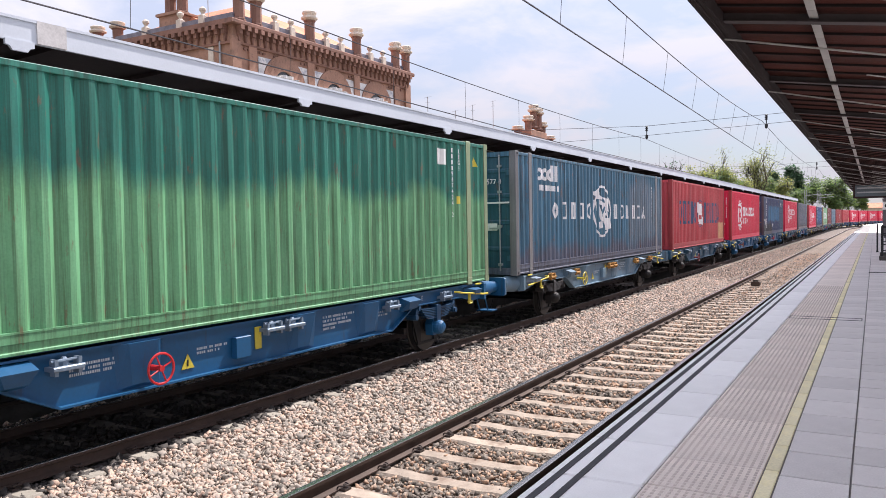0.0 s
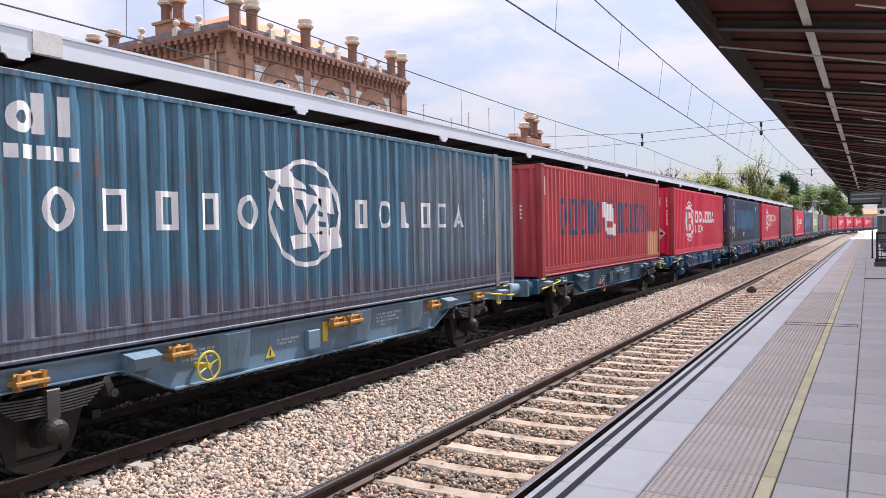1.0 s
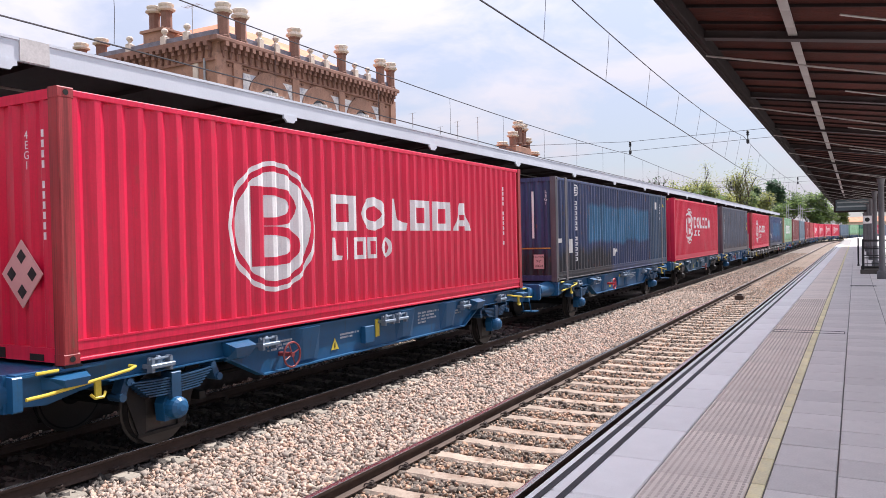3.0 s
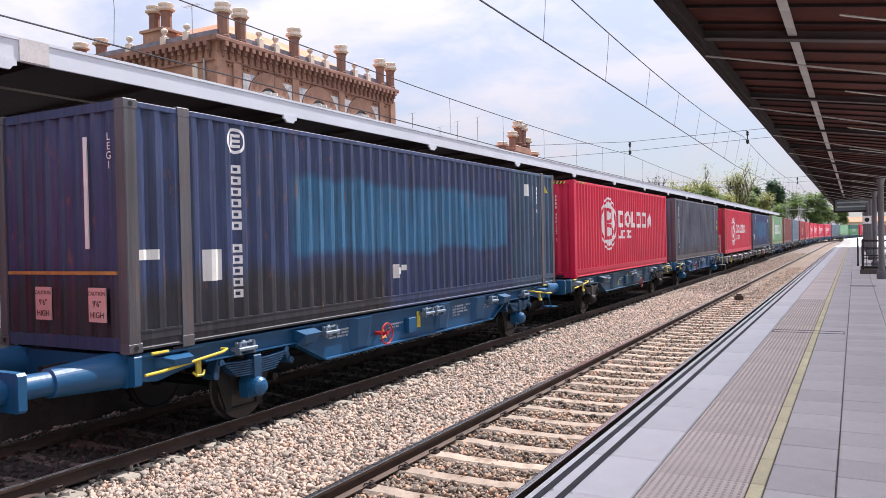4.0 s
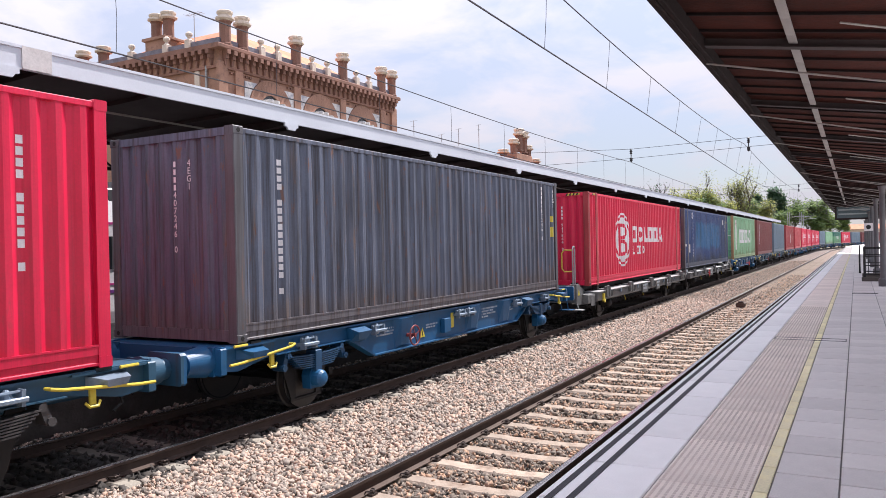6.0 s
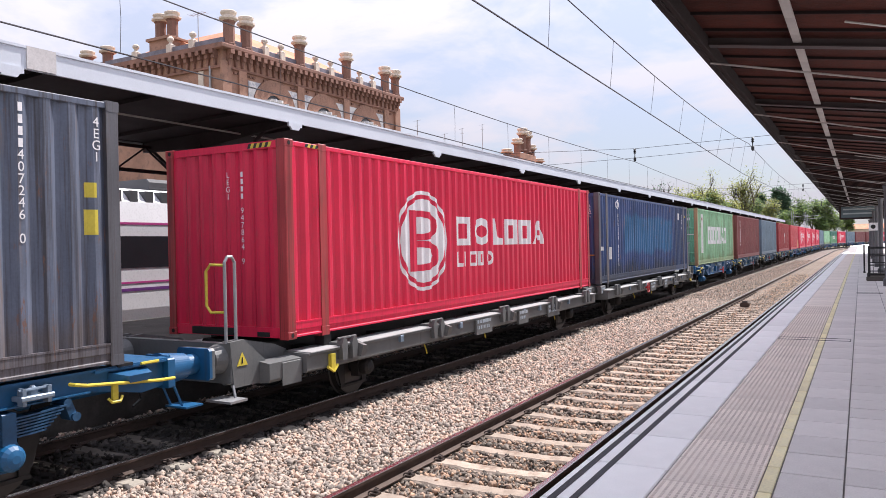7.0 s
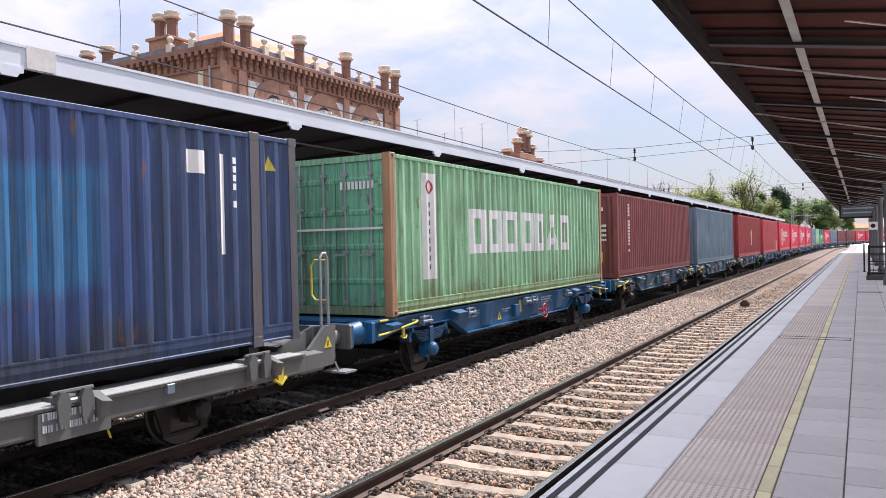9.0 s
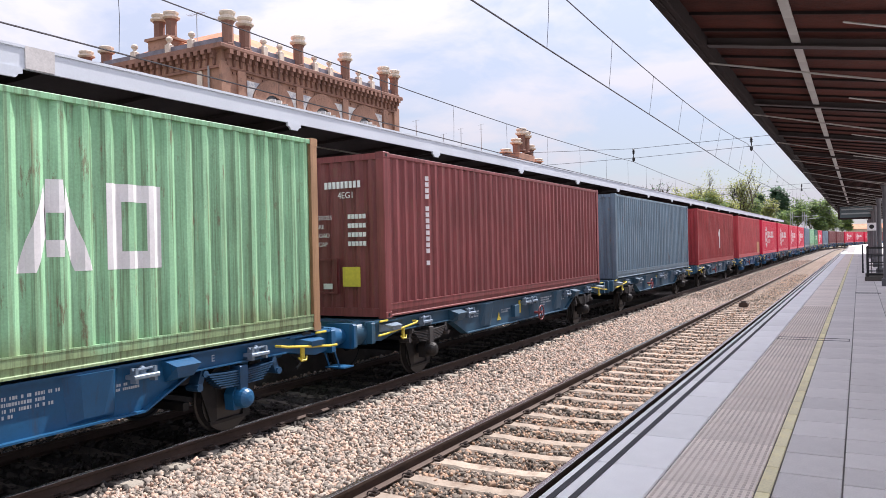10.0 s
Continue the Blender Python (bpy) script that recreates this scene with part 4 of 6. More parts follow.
    q = bpy.data.meshes.new(name)
    q.from_pydata(v, [], [tuple(p.vertices) for p in me.polygons])
    return q


def end_mesh(name, y, face):
    """A corrugated end wall across the box, facing along y by face."""
    b = Build()
    xs = breaks(-1.06, -1.06, 1.06)
    v = [(-face * q, y + face * corr(q, -1.06), z) for q in xs for z in (0.16, CH - 0.1)]
    b.add(v, [(2 * i, 2 * i + 2, 2 * i + 3, 2 * i + 1) for i in range(len(xs) - 1)])
    me = bpy.data.meshes.new(name)
    me.from_pydata(b.v, [], b.f)
    return me


CACHE = {}


def shell(L):
    """The meshes that containers of one length share."""
    if L in CACHE:
        return CACHE[L]
    h = L / 2
    d = {}
    ps = panel_mesh("side_panel", -h + 0.16, h - 0.16, 0.24, CH - 0.07, CW - 0.012)
    d["side_r"] = ps
    d["side_l"] = turned(ps, "side_panel")
    d["roof"] = Build().box(-CW + 0.03, CW - 0.03, -h + 0.05, h - 0.05, CH - 0.05, CH - 0.015).mesh("roof")
    d["floor"] = Build().box(-CW + 0.05, CW - 0.05, -h + 0.1, h - 0.1, 0.10, 0.15).mesh("floor")
    prof = [(CW - 0.05, 0.025), (CW - 0.004, 0.025), (CW - 0.004, 0.05), (CW - 0.02, 0.06), (CW - 0.016, 0.13), (CW - 0.006, 0.14), (CW - 0.006, 0.225), (CW + 0.0, 0.23), (CW + 0.0, 0.25), (CW - 0.06, 0.25)]
    d["bottom_rail"] = Build().prism(prof, -h + 0.15, h - 0.15).mesh("bottom_rail")
    d["bottom_rail_l"] = turned(d["bottom_rail"], "bottom_rail")
    d["top_rail"] = Build().box(CW - 0.07, CW - 0.006, -h + 0.15, h - 0.15, CH - 0.09, CH - 0.02, 0.008).mesh("top_rail")
    d["top_rail_l"] = turned(d["top_rail"], "top_rail")
    b = Build()
    p = [(-0.16, -0.16), (0.0, -0.16), (0.0, -0.012), (-0.012, 0.0), (-0.16, 0.0)]
    n = len(p)
    v = [(x, -y, z) for z in (0.11, CH - 0.11) for x, y in p]
    b.add(v, [(i, (i + 1) % n, n + (i + 1) % n, n + i) for i in range(n)])
    d["post"] = b.mesh("corner_post")
    c = Build().box(-0.162, 0.003, -0.003, 0.178, 0, 0.118, 0.012)
    d["casting"] = c.mesh("corner_casting")
    k = Build()
    k.lathe([(0.032, 0.0), (0.032, 0.003)], (0.0035, 0.09, 0.06), "x", 10)
    d["hole"] = k.mesh("lifting_hole")
    d["sill"] = Build().box(-1.07, 1.07, -0.06, 0.0, 0.02, 0.17, 0.01).mesh("end_sill")
    d["header"] = Build().box(-1.07, 1.07, -0.05, 0.0, CH - 0.12, CH - 0.012, 0.01).mesh("end_header")
    d["end_a"] = end_mesh("end_panel", -h + 0.02, -1)
    d["end_b"] = end_mesh("end_panel", h - 0.02, 1)
    door = Build()
    face = [(0.0, 0.18), (-0.03, 0.18)]
    for zz in (0.62, 1.24, 1.86, 2.44):
        face += [(-0.03, zz - 0.06), (-0.045, zz - 0.03), (-0.045, zz + 0.03), (-0.03, zz + 0.06)]
    door.slab(face + [(-0.03, CH - 0.125), (0.0, CH - 0.125)], 0.01, 1.05)
    d["door"] = door.mesh("door")
    rod = Build()
    for xx in (0.0,):
        rod.tube([(xx, -0.075, 0.10), (xx, -0.075, CH - 0.08)], 0.017, 7)
        for zz in (0.25, 1.15, 1.95, 2.55):
            rod.box(xx - 0.05, xx + 0.05, -0.095, -0.03, zz - 0.03, zz + 0.03)
        rod.box(xx - 0.26, xx + 0.02, -0.10, -0.085, 1.08, 1.12)
    d["rod"] = rod.mesh("lock_rod")
    d["hinge"] = Build().box(-0.07, 0.07, -0.06, -0.02, -0.06, 0.06, 0.01).mesh("hinge")
    ip = Build().box(CW - 0.13, CW + 0.002, -0.085, 0.085, 0.10, CH - 0.06, 0.008)
    d["inner_post"] = ip.mesh("side_post")
    d["inner_cast"] = Build().box(CW - 0.165, CW + 0.004, -0.09, 0.09, -0.02, 0.13, 0.01).mesh("corner_casting")
    d["inner_top"] = Build().box(CW - 0.165, CW + 0.004, -0.09, 0.09, CH - 0.115, CH + 0.003, 0.01).mesh("corner_casting")
    CACHE[L] = d
    return d


M_ROOFDUST = material("dusty_roof_sheet", (0.16, 0.15, 0.145), 0.9, 0, 0.4, 20, 1.0, 0.2, stain=(0.12, 0.07, 0.05), stain_at=0.55)
M_HOLE = material("dark_hollow", (0.012, 0.012, 0.012), 0.9, 0, 0.1)


def container(L, paint, posts, label, doors=None, castings=None, end_paint=None):
    """A high box container with corrugated walls; doors: paint of a door end towards -y."""
    d = shell(L)
    h = L / 2
    c = thing("shipping_container", label=label, category="shipping container", group="containers of the freight train")
    castings = castings or posts
    part("side_panel", d["side_r"], paint, c)
    part("side_panel", d["side_l"], paint, c)
    part("roof", d["roof"], M_ROOFDUST, c, "dusty weathered roof sheet")
    part("floor", d["floor"], M_HOLE, c)
    for k in ("bottom_rail", "bottom_rail_l", "top_rail", "top_rail_l"):
        part(k[:-2] if k.endswith("_l") else k, d[k], paint, c)
    for sx in (-1, 1):
        for sy in (-1, 1):
            turn = {(1, -1): 0, (1, 1): 90, (-1, 1): 180, (-1, -1): 270}[(sx, sy)]
            m = Matrix.Translation((sx * CW, sy * h, 0)) @ pose(0, 0, 0, 0, 0, turn)
            o = part("corner_post", d["post"], posts, c)
            o.matrix_basis = m
            for z in (0, CH - 0.118):
                o = part("corner_casting", d["casting"], castings, c)
                o.matrix_basis = m @ Matrix.Translation((0, 0, z + (0.001 if z else -0.001)))
                part("lifting_hole", d["hole"], M_HOLE, o)
    for sy in (-1, 1):
        for k, nm in (("sill", "end_sill"), ("header", "end_header")):
            o = part(nm, d[k], end_paint or paint, c)
            o.matrix_basis = Matrix.Translation((0, h - 0.012, 0)) if sy > 0 else Matrix.Translation((0, -h + 0.012, 0)) @ pose(0, 0, 0, 0, 0, 180)
    part("end_panel", d["end_b"], paint, c)
    if doors:
        for sx in (1, -1):
            o = part("door", d["door"] if sx > 0 else CACHE.setdefault("door_l", turned_x(d["door"])), doors, c)
            o.matrix_basis = Matrix.Translation((0, -h + 0.075, 0))
            for xx in (0.24, 0.80):
                part("lock_rod", d["rod"], M_GREY, o, "galvanised locking bar").location = (sx * xx, 0, 0)
            for zz in (0.4, 1.0, 1.7, 2.4):
                part("hinge", d["hinge"], doors, o).location = (sx * 1.03, 0, zz)
    else:
        part("end_panel", d["end_a"], end_paint or paint, c)
    if L > 13:
        for s in (-1, 1):
            for k, nm in (("inner_post", "side_post"), ("inner_cast", "corner_casting"), ("inner_top", "corner_casting")):
                o = part(nm, d[k], posts, c)
                o.matrix_basis = Matrix.Translation((0, s * 6.0, 0))
    return c


def turned_x(me):
    q = bpy.data.meshes.new(me.name)
    q.from_pydata([(-p.co.x, p.co.y, p.co.z) for p in me.vertices], [], [tuple(p.vertices)[::-1] for p in me.polygons])
    return q


def decal(name, L, shapes, mat, parent, label=""):
    """Paint on the +x side: each shape gives (y from, y to, spans(y)) with spans a list of (z from, z to). It follows the corrugation."""
    b = Build()
    o0 = -L / 2 + 0.16
    for a, e, spans, fine in shapes:
        ys = breaks(o0, a, e)
        if fine:
            ys = sorted(set(ys) | {round(a + (e - a) * i / fine, 5) for i in range(fine + 1)})
        for y0, y1 in zip(ys, ys[1:]):
            if y1 - y0 < 1e-4:
                continue
            s0, s1 = spans(y0 + 1e-4), spans(y1 - 1e-4)
            if len(s0) != len(s1):
                s0 = s1 = spans((y0 + y1) / 2)
            for (p, q), (r, t) in zip(s0, s1):
                x0, x1 = CW - 0.012 + 0.003 + corr(y0, o0), CW - 0.012 + 0.003 + corr(y1 - 1e-5, o0)
                b.add([(x0, y0, p), (x1, y1, r), (x1, y1, t), (x0, y0, q)], [(0, 1, 2, 3)])
    me = bpy.data.meshes.new(name)
    me.from_pydata(b.v, [], b.f)
    bm = bmesh.new()
    bm.from_mesh(me)
    bmesh.ops.remove_doubles(bm, verts=bm.verts, dist=0.0008)
    bm.to_mesh(me)
    bm.free()
    return part(name, me, mat, parent, label)


def bar(y0, y1, z0, z1):
    return (y0, y1, lambda y: [(z0, z1)], 0)


def hoop(y0, y1, z0, z1, w):
    """An oblong ring."""
    cy, cz, ry, rz = (y0 + y1) / 2, (z0 + z1) / 2, (y1 - y0) / 2, (z1 - z0) / 2

    def spans(y):
        u = min(1.0, abs(y - cy) / ry)
        o = rz * math.sqrt(1 - u * u)
        if ry - w <= abs(y - cy):
            return [(cz - o, cz), (cz, cz + o)]
        i = (rz - w) * math.sqrt(max(0.0, 1 - (abs(y - cy) / (ry - w)) ** 2))
        return [(cz - o, cz - i), (cz + i, cz + o)]
    return (y0, y1, spans, 36)


def disc(y0, y1, z0, z1):
    cy, cz, ry, rz = (y0 + y1) / 2, (z0 + z1) / 2, (y1 - y0) / 2, (z1 - z0) / 2
    return (y0, y1, lambda y: [(cz - rz * math.sqrt(max(0, 1 - ((y - cy) / ry) ** 2)), cz + rz * math.sqrt(max(0, 1 - ((y - cy) / ry) ** 2)))], 36)


def poly(pts):
    """A convex patch with the given (y, z) corners."""
    a, e = min(p[0] for p in pts), max(p[0] for p in pts)

    def spans(y):
        zs = []
        for (y0, z0), (y1, z1) in zip(pts, pts[1:] + pts[:1]):
            if y0 != y1 and min(y0, y1) <= y <= max(y0, y1):
                zs.append(z0 + (z1 - z0) * (y - y0) / (y1 - y0))
        return [(min(zs), max(zs))] if zs else []
    return (a, e, spans, 24)


def wedge(y0, y1, z0, z1, w):
    """A hollow triangle on its base."""
    cy, ry, H = (y0 + y1) / 2, (y1 - y0) / 2, z1 - z0

    def spans(y):
        u = abs(y - cy) / ry
        top = z1 - H * max(0.0, (u - 0.2) / 0.8)
        under = max(z0, z1 - H * max(0.0, (u - 0.2) / 0.8) - w * 2.6 * (1 if u > 0.2 else 0.6))
        foot = (z0 + H * 0.16, z0 + H * 0.16 + w * 0.8)
        if under > foot[1]:
            return [(under, top), foot]
        return [(under, (under + top) / 2), ((under + top) / 2, top)]
    return (y0, y1, spans, 30)


def lobe(y0, y1, z0, z1, w):
    """The right half of an oblong ring."""
    cz, ry, rz = (z0 + z1) / 2, y1 - y0, (z1 - z0) / 2

    def spans(y):
        o = rz * math.sqrt(max(0.0, 1 - ((y - y0) / ry) ** 4))
        q = (y - y0) / (ry - w)
        i = (rz - w * 0.62) * math.sqrt(max(0.0, 1 - q ** 4)) if q < 1 else 0.0
        return [(cz - o, cz - i), (cz + i, cz + o)]
    return (y0, y1, spans, 30)


def frame_block(y0, y1, z0, z1, w):
    """A plain block outline standing for one character of a trade name."""
    return [bar(y0, y0 + w, z0, z1), bar(y1 - w, y1, z0, z1), bar(y0 + w, y1 - w, z0, z0 + w * 0.9), bar(y0 + w, y1 - w, z1 - w * 0.9, z1)]

# ---- wagons ----
W_BLUE = material("wagon_blue", (0.007, 0.082, 0.195), 0.45, 0, 0.22, 30, 1.2, 0.06, stain=(0.03, 0.045, 0.075), stain_at=0.60, streak=True)
W_PALE = material("wagon_pale_blue", (0.13, 0.21, 0.28), 0.5, 0, 0.25, 30, 1.2, 0.06, stain=(0.09, 0.09, 0.09), stain_at=0.58, streak=True)
W_SLATE = material("wagon_slate_blue", (0.020, 0.075, 0.132), 0.5, 0, 0.25, 30, 1.2, 0.06, stain=(0.03, 0.035, 0.04), stain_at=0.58, streak=True)
W_GREY = material("wagon_grey", (0.125, 0.13, 0.13), 0.5, 0.1, 0.25, 30, 1.2, 0.06, stain=(0.06, 0.06, 0.06), stain_at=0.60, streak=True)
W_DARK = material("oily_running_gear", (0.018, 0.017, 0.017), 0.6, 0.3, 0.5, 25, 3, 0.2)
W_GEAR_B = material("blue_running_gear", (0.016, 0.065, 0.14), 0.5, 0.1, 0.4, 25, 3, 0.1, stain=(0.03, 0.03, 0.035), stain_at=0.55)
W_GEAR = material("grey_running_gear", (0.058, 0.055, 0.056), 0.55, 0.2, 0.5, 25, 3, 0.15)
# paler than the wagon grey: sunlight on the flange put into its colour
W_FLANGE = material("sunlit_pale_flange", (0.36, 0.37, 0.37), 0.5, 0.1, 0.2, 30, 1.5, 0.05, stain=(0.25, 0.25, 0.25), stain_at=0.62)
W_WHEEL = material("dark_wheel_steel", (0.008, 0.010, 0.013), 0.75, 0.2, 0.4, 20, 3, 0.1)
W_TREAD = material("bright_tyre_steel", (0.06, 0.057, 0.055), 0.45, 0.6, 0.2)
W_CAST = material("pale_cast_steel", (0.20, 0.26, 0.33), 0.45, 0.3, 0.3, 30, 4, 0.1, stain=(0.12, 0.11, 0.11), stain_at=0.6)
W_RUST = material("rust_orange_casting", (0.42, 0.22, 0.06), 0.8, 0.1, 0.4, 30, 5, 0.2)
W_YEL = material("yellow_paint", (0.58, 0.47, 0.05), 0.45, 0, 0.2, 30, 4, 0.05)
W_RED = material("red_paint", (0.50, 0.02, 0.025), 0.45, 0, 0.2)
W_WHITE = material("white_stencil", (0.42, 0.47, 0.52), 0.6, 0, 0.2, 30, 3, 0.0)
R_WHEEL = 0.46
AXLE = 4.6
WM = {}


def wm(key, make, smooth=False):
    if key not in WM:
        WM[key] = make().mesh(key, smooth)
    return WM[key]


def sill_mesh():
    b = Build()
    out = [(-6.55, 1.14), (6.55, 1.14), (6.55, 0.84), (6.2, 0.80), (5.5, 0.94), (3.75, 0.94), (3.05, 0.60), (-3.05, 0.60), (-3.75, 0.94), (-5.5, 0.94), (-6.2, 0.80), (-6.55, 0.84)]
    b.slab(out, 1.10, 1.125)
    b.box(1.02, 1.185, -6.55, 6.55, 1.14, 1.165)
    b.box(1.03, 1.20, -3.05, 3.05, 0.578, 0.60)
    for s in (-1, 1):
        b.slab([(s * 3.05, 0.578), (s * 3.77, 0.925), (s * 3.75, 0.94), (s * 3.04, 0.60)], 1.03, 1.20)
        b.box(1.03, 1.19, min(s * 3.75, s * 5.5), max(s * 3.75, s * 5.5), 0.925, 0.94)
    return b


def gusset_mesh():
    b = Build()
    b.add([(1.125, -0.28, 0.62), (1.125, 0.28, 0.62), (1.125, 0.34, 1.14), (1.125, -0.34, 1.14), (1.17, -0.12, 0.66), (1.17, 0.12, 0.66), (1.24, 0.20, 1.14), (1.24, -0.20, 1.14)],
          [(4, 5, 6, 7), (0, 4, 7, 3), (1, 2, 6, 5), (0, 1, 5, 4), (3, 7, 6, 2)])
    return b


def lock_mesh():
    """A hinged twist-lock carrier: two lugs, a cross bar and a cone."""
    b = Build().box(1.13, 1.30, -0.17, 0.17, 0.985, 1.035, 0.01)
    for s in (-0.15, 0.11):
        b.slab([(s, 0.94), (s + 0.04, 0.94), (s + 0.04, 1.09), (s + 0.03, 1.11), (s + 0.01, 1.11), (s, 1.09)], 1.19, 1.28)
    b.tube([(1.24, -0.17, 1.09), (1.24, 0.17, 1.09)], 0.015, 6)
    return b.lathe([(0.05, 1.03), (0.05, 1.08), (0.02, 1.12)], (1.20, 0, 0), "z", 8)


def axle_mesh():
    return Build().lathe([(0.08, -1.05), (0.08, -0.7), (0.07, 0.0), (0.08, 0.7), (0.08, 1.05)], (0, 0, 0), "x", 12)


def wheel_mesh(s):
    prof = [(0.08, -0.10), (0.13, -0.08), (0.14, -0.02), (0.32, 0.01), (0.38, -0.02), (0.40, -0.045), (0.455, -0.05), (0.46, 0.08), (0.40, 0.085), (0.38, 0.05), (0.30, 0.045), (0.14, 0.06), (0.08, 0.10)]
    return Build().lathe([(r, s * h) for r, h in prof], (s * 0.834, 0, 0), "x", 32)


def tread_mesh(s):
    return Build().lathe([(0.44, s * 0.0865), (0.4585, s * 0.084), (0.4615, s * 0.03), (0.4615, -s * 0.02), (0.488, -s * 0.03), (0.488, -s * 0.048)], (s * 0.834, 0, 0), "x", 32)


def box_mesh():
    b = Build().slab([(-0.13, -0.15), (0.13, -0.15), (0.15, 0.06), (0.10, 0.15), (-0.10, 0.15), (-0.15, 0.06)], 1.0, 1.15)
    return b.lathe([(0.135, 1.15), (0.135, 1.22), (0.125, 1.27), (0.09, 1.31), (0.04, 1.325)], (0, 0, 0.0), "x", 16)


def spring_mesh():
    b = Build()
    for k in range(7):
        h = 0.62 - 0.038 * k
        z0 = 0.385 - 0.033 * k
        n = 8
        up = [(h * (2 * i / n - 1), z0 - 0.03 * (1 - (2 * i / n - 1) ** 2) * (h / 0.62) ** 2 - 0.0) for i in range(n + 1)]
        b.slab(up + [(y, z + 0.018) for y, z in up[::-1]], 1.05, 1.20)
    b.box(1.03, 1.22, -0.07, 0.07, 0.12, 0.43, 0.01)
    return b


def shackle_mesh(s):
    b = Build()
    b.slab([(s * 0.60, 0.44), (s * 0.68, 0.46), (s * 0.76, 0.26), (s * 0.68, 0.22)], 1.0, 1.16)
    b.lathe([(0.045, 0.98), (0.045, 1.19)], (0, s * 0.63, 0.41), "x", 8)
    return b.lathe([(0.05, 0.98), (0.05, 1.19)], (0, s * 0.73, 0.25), "x", 8)


def guard_mesh():
    b = Build()
    for s in (-1, 1):
        b.slab([(s * 0.24, -0.30), (s * 0.34, -0.30), (s * 0.62, 0.46), (s * 0.42, 0.46), (s * 0.24, 0.10)], 0.93, 0.955)
    b.box(0.92, 0.96, -0.36, 0.36, -0.32, -0.28)
    return b


def hand_wheel(parent, y, mat, z=0.86, x=1.36):
    hw = part("brake_wheel", Build().ring((x, y, z), 0.175, 0.015, "x", 24), mat, parent, "spoked hand brake wheel")
    for k in range(4):
        a = math.tau * k / 4 + 0.4
        part("spoke", Build().tube([(x, y, z), (x, y + 0.175 * math.cos(a), z + 0.175 * math.sin(a))], 0.010, 5), mat, hw)
    part("hub", Build().lathe([(0.035, 1.10), (0.035, x + 0.02)], (0, y, z), "x", 10), mat, hw)
    return hw


def stencil(parent, x, y, z, rows, seed, h=0.030):
    """Rows of small unreadable white characters as plain bars."""
    r = random.Random(seed)
    b = Build()
    for k, width in enumerate(rows):
        q = y
        while q < y + width:
            w = r.uniform(0.010, 0.024)
            b.box(x, x + 0.004, q, q + w, z - k * h * 1.7, z - k * h * 1.7 + h)
            q += w + r.choice((0.009, 0.009, 0.012, 0.04))
    o = part("stencil_text", b, W_WHITE, parent, "rows of small white stencilled marks")
    o["kind"] = "stuff"
    return o


def triangle(parent, x, y, z, r=0.10, axis="x"):
    pts = [(y - r, z - 0.8 * r), (y + r, z - 0.8 * r), (y, z + r)]
    t = part("warning_triangle", Build().slab(pts, x, x + 0.006), W_YEL, parent, "yellow electricity warning triangle")
    part("warning_symbol", Build().slab([(y - 0.02, z - 0.5 * r), (y + 0.05 * r, z - 0.5 * r), (y + 0.1 * r, z + 0.3 * r), (y - 0.1 * r, z + 0.3 * r)], x + 0.007, x + 0.010), M_BLACK, t)


def running_gear(w, paint, axle=AXLE):
    gear = W_GEAR_B if paint is W_BLUE else W_GEAR
    wheels = []
    for sy in (-1, 1):
        o = part("wheelset", wm("wheelset", axle_mesh), W_WHEEL, w)
        o.matrix_basis = pose(0, sy * axle, R_WHEEL)
        for k in (-1, 1):
            part("wheel", wm("wheel%d" % k, lambda: wheel_mesh(k)), W_WHEEL, o)
            part("tyre", wm("tyre%d" % k, lambda: tread_mesh(k)), W_TREAD, o, "bright worn tyre rim")
        wheels.append((o, sy * axle))
        for sx in (1, -1):
            m = pose(0, sy * axle, R_WHEEL) if sx > 0 else pose(0, sy * axle, R_WHEEL, 0, 0, 180)
            for nm, fn, mt in (("axle_box", box_mesh, paint), ("leaf_spring", spring_mesh, gear), ("spring_shackle", lambda: shackle_mesh(-1), gear), ("spring_shackle ", lambda: shackle_mesh(1), gear), ("axle_guard", guard_mesh, W_DARK)):
                q = part(nm.strip(), wm(nm, fn), mt, w)
                q.matrix_basis = m
    return wheels


def buffers(w, half, paint, body_end, z=0.98):
    pm = wm("buffer_plate", lambda: Build().box(-0.29, 0.29, -0.025, 0.02, -0.20, 0.20, 0.03))
    ln = half - body_end
    for sy in (-1, 1):
        for sx in (-1, 1):
            b = Build().lathe([(0.21, 0), (0.16, ln * 0.66), (0.13, ln * 0.67), (0.13, ln)], (0, 0, 0), "y", 40).box(-0.19, 0.19, -0.01, 0.03, -0.19, 0.19)
            o = part("buffer", b, paint, w)
            o.matrix_basis = pose(sx * 0.92, sy * body_end, z, 0, 0, 0 if sy > 0 else 180)
            q = part("buffer_plate", pm, paint, o, "rectangular buffer plate")
            q.matrix_basis = pose(0, ln, 0)
        h = Build().box(-0.05, 0.05, 0, 0.32, -0.06, 0.06, 0.02).tube([(0, 0.25, 0.0), (0, 0.36, -0.02), (0, 0.42, -0.16), (0, 0.36, -0.24)], 0.03, 6)
        o = part("draw_hook", h, W_DARK, w)
        o.matrix_basis = pose(0, sy * body_end, z - 0.02, 0, 0, 0 if sy > 0 else 180)
        hs = Build().tube([(0.35, 0, -0.1), (0.36, 0.12, -0.18), (0.37, 0.2, -0.42), (0.36, 0.08, -0.5)], 0.022, 6)
        o = part("brake_hose", hs, M_BLACK, w)
        o.matrix_basis = pose(0, sy * body_end, z, 0, 0, 0 if sy > 0 else 180)


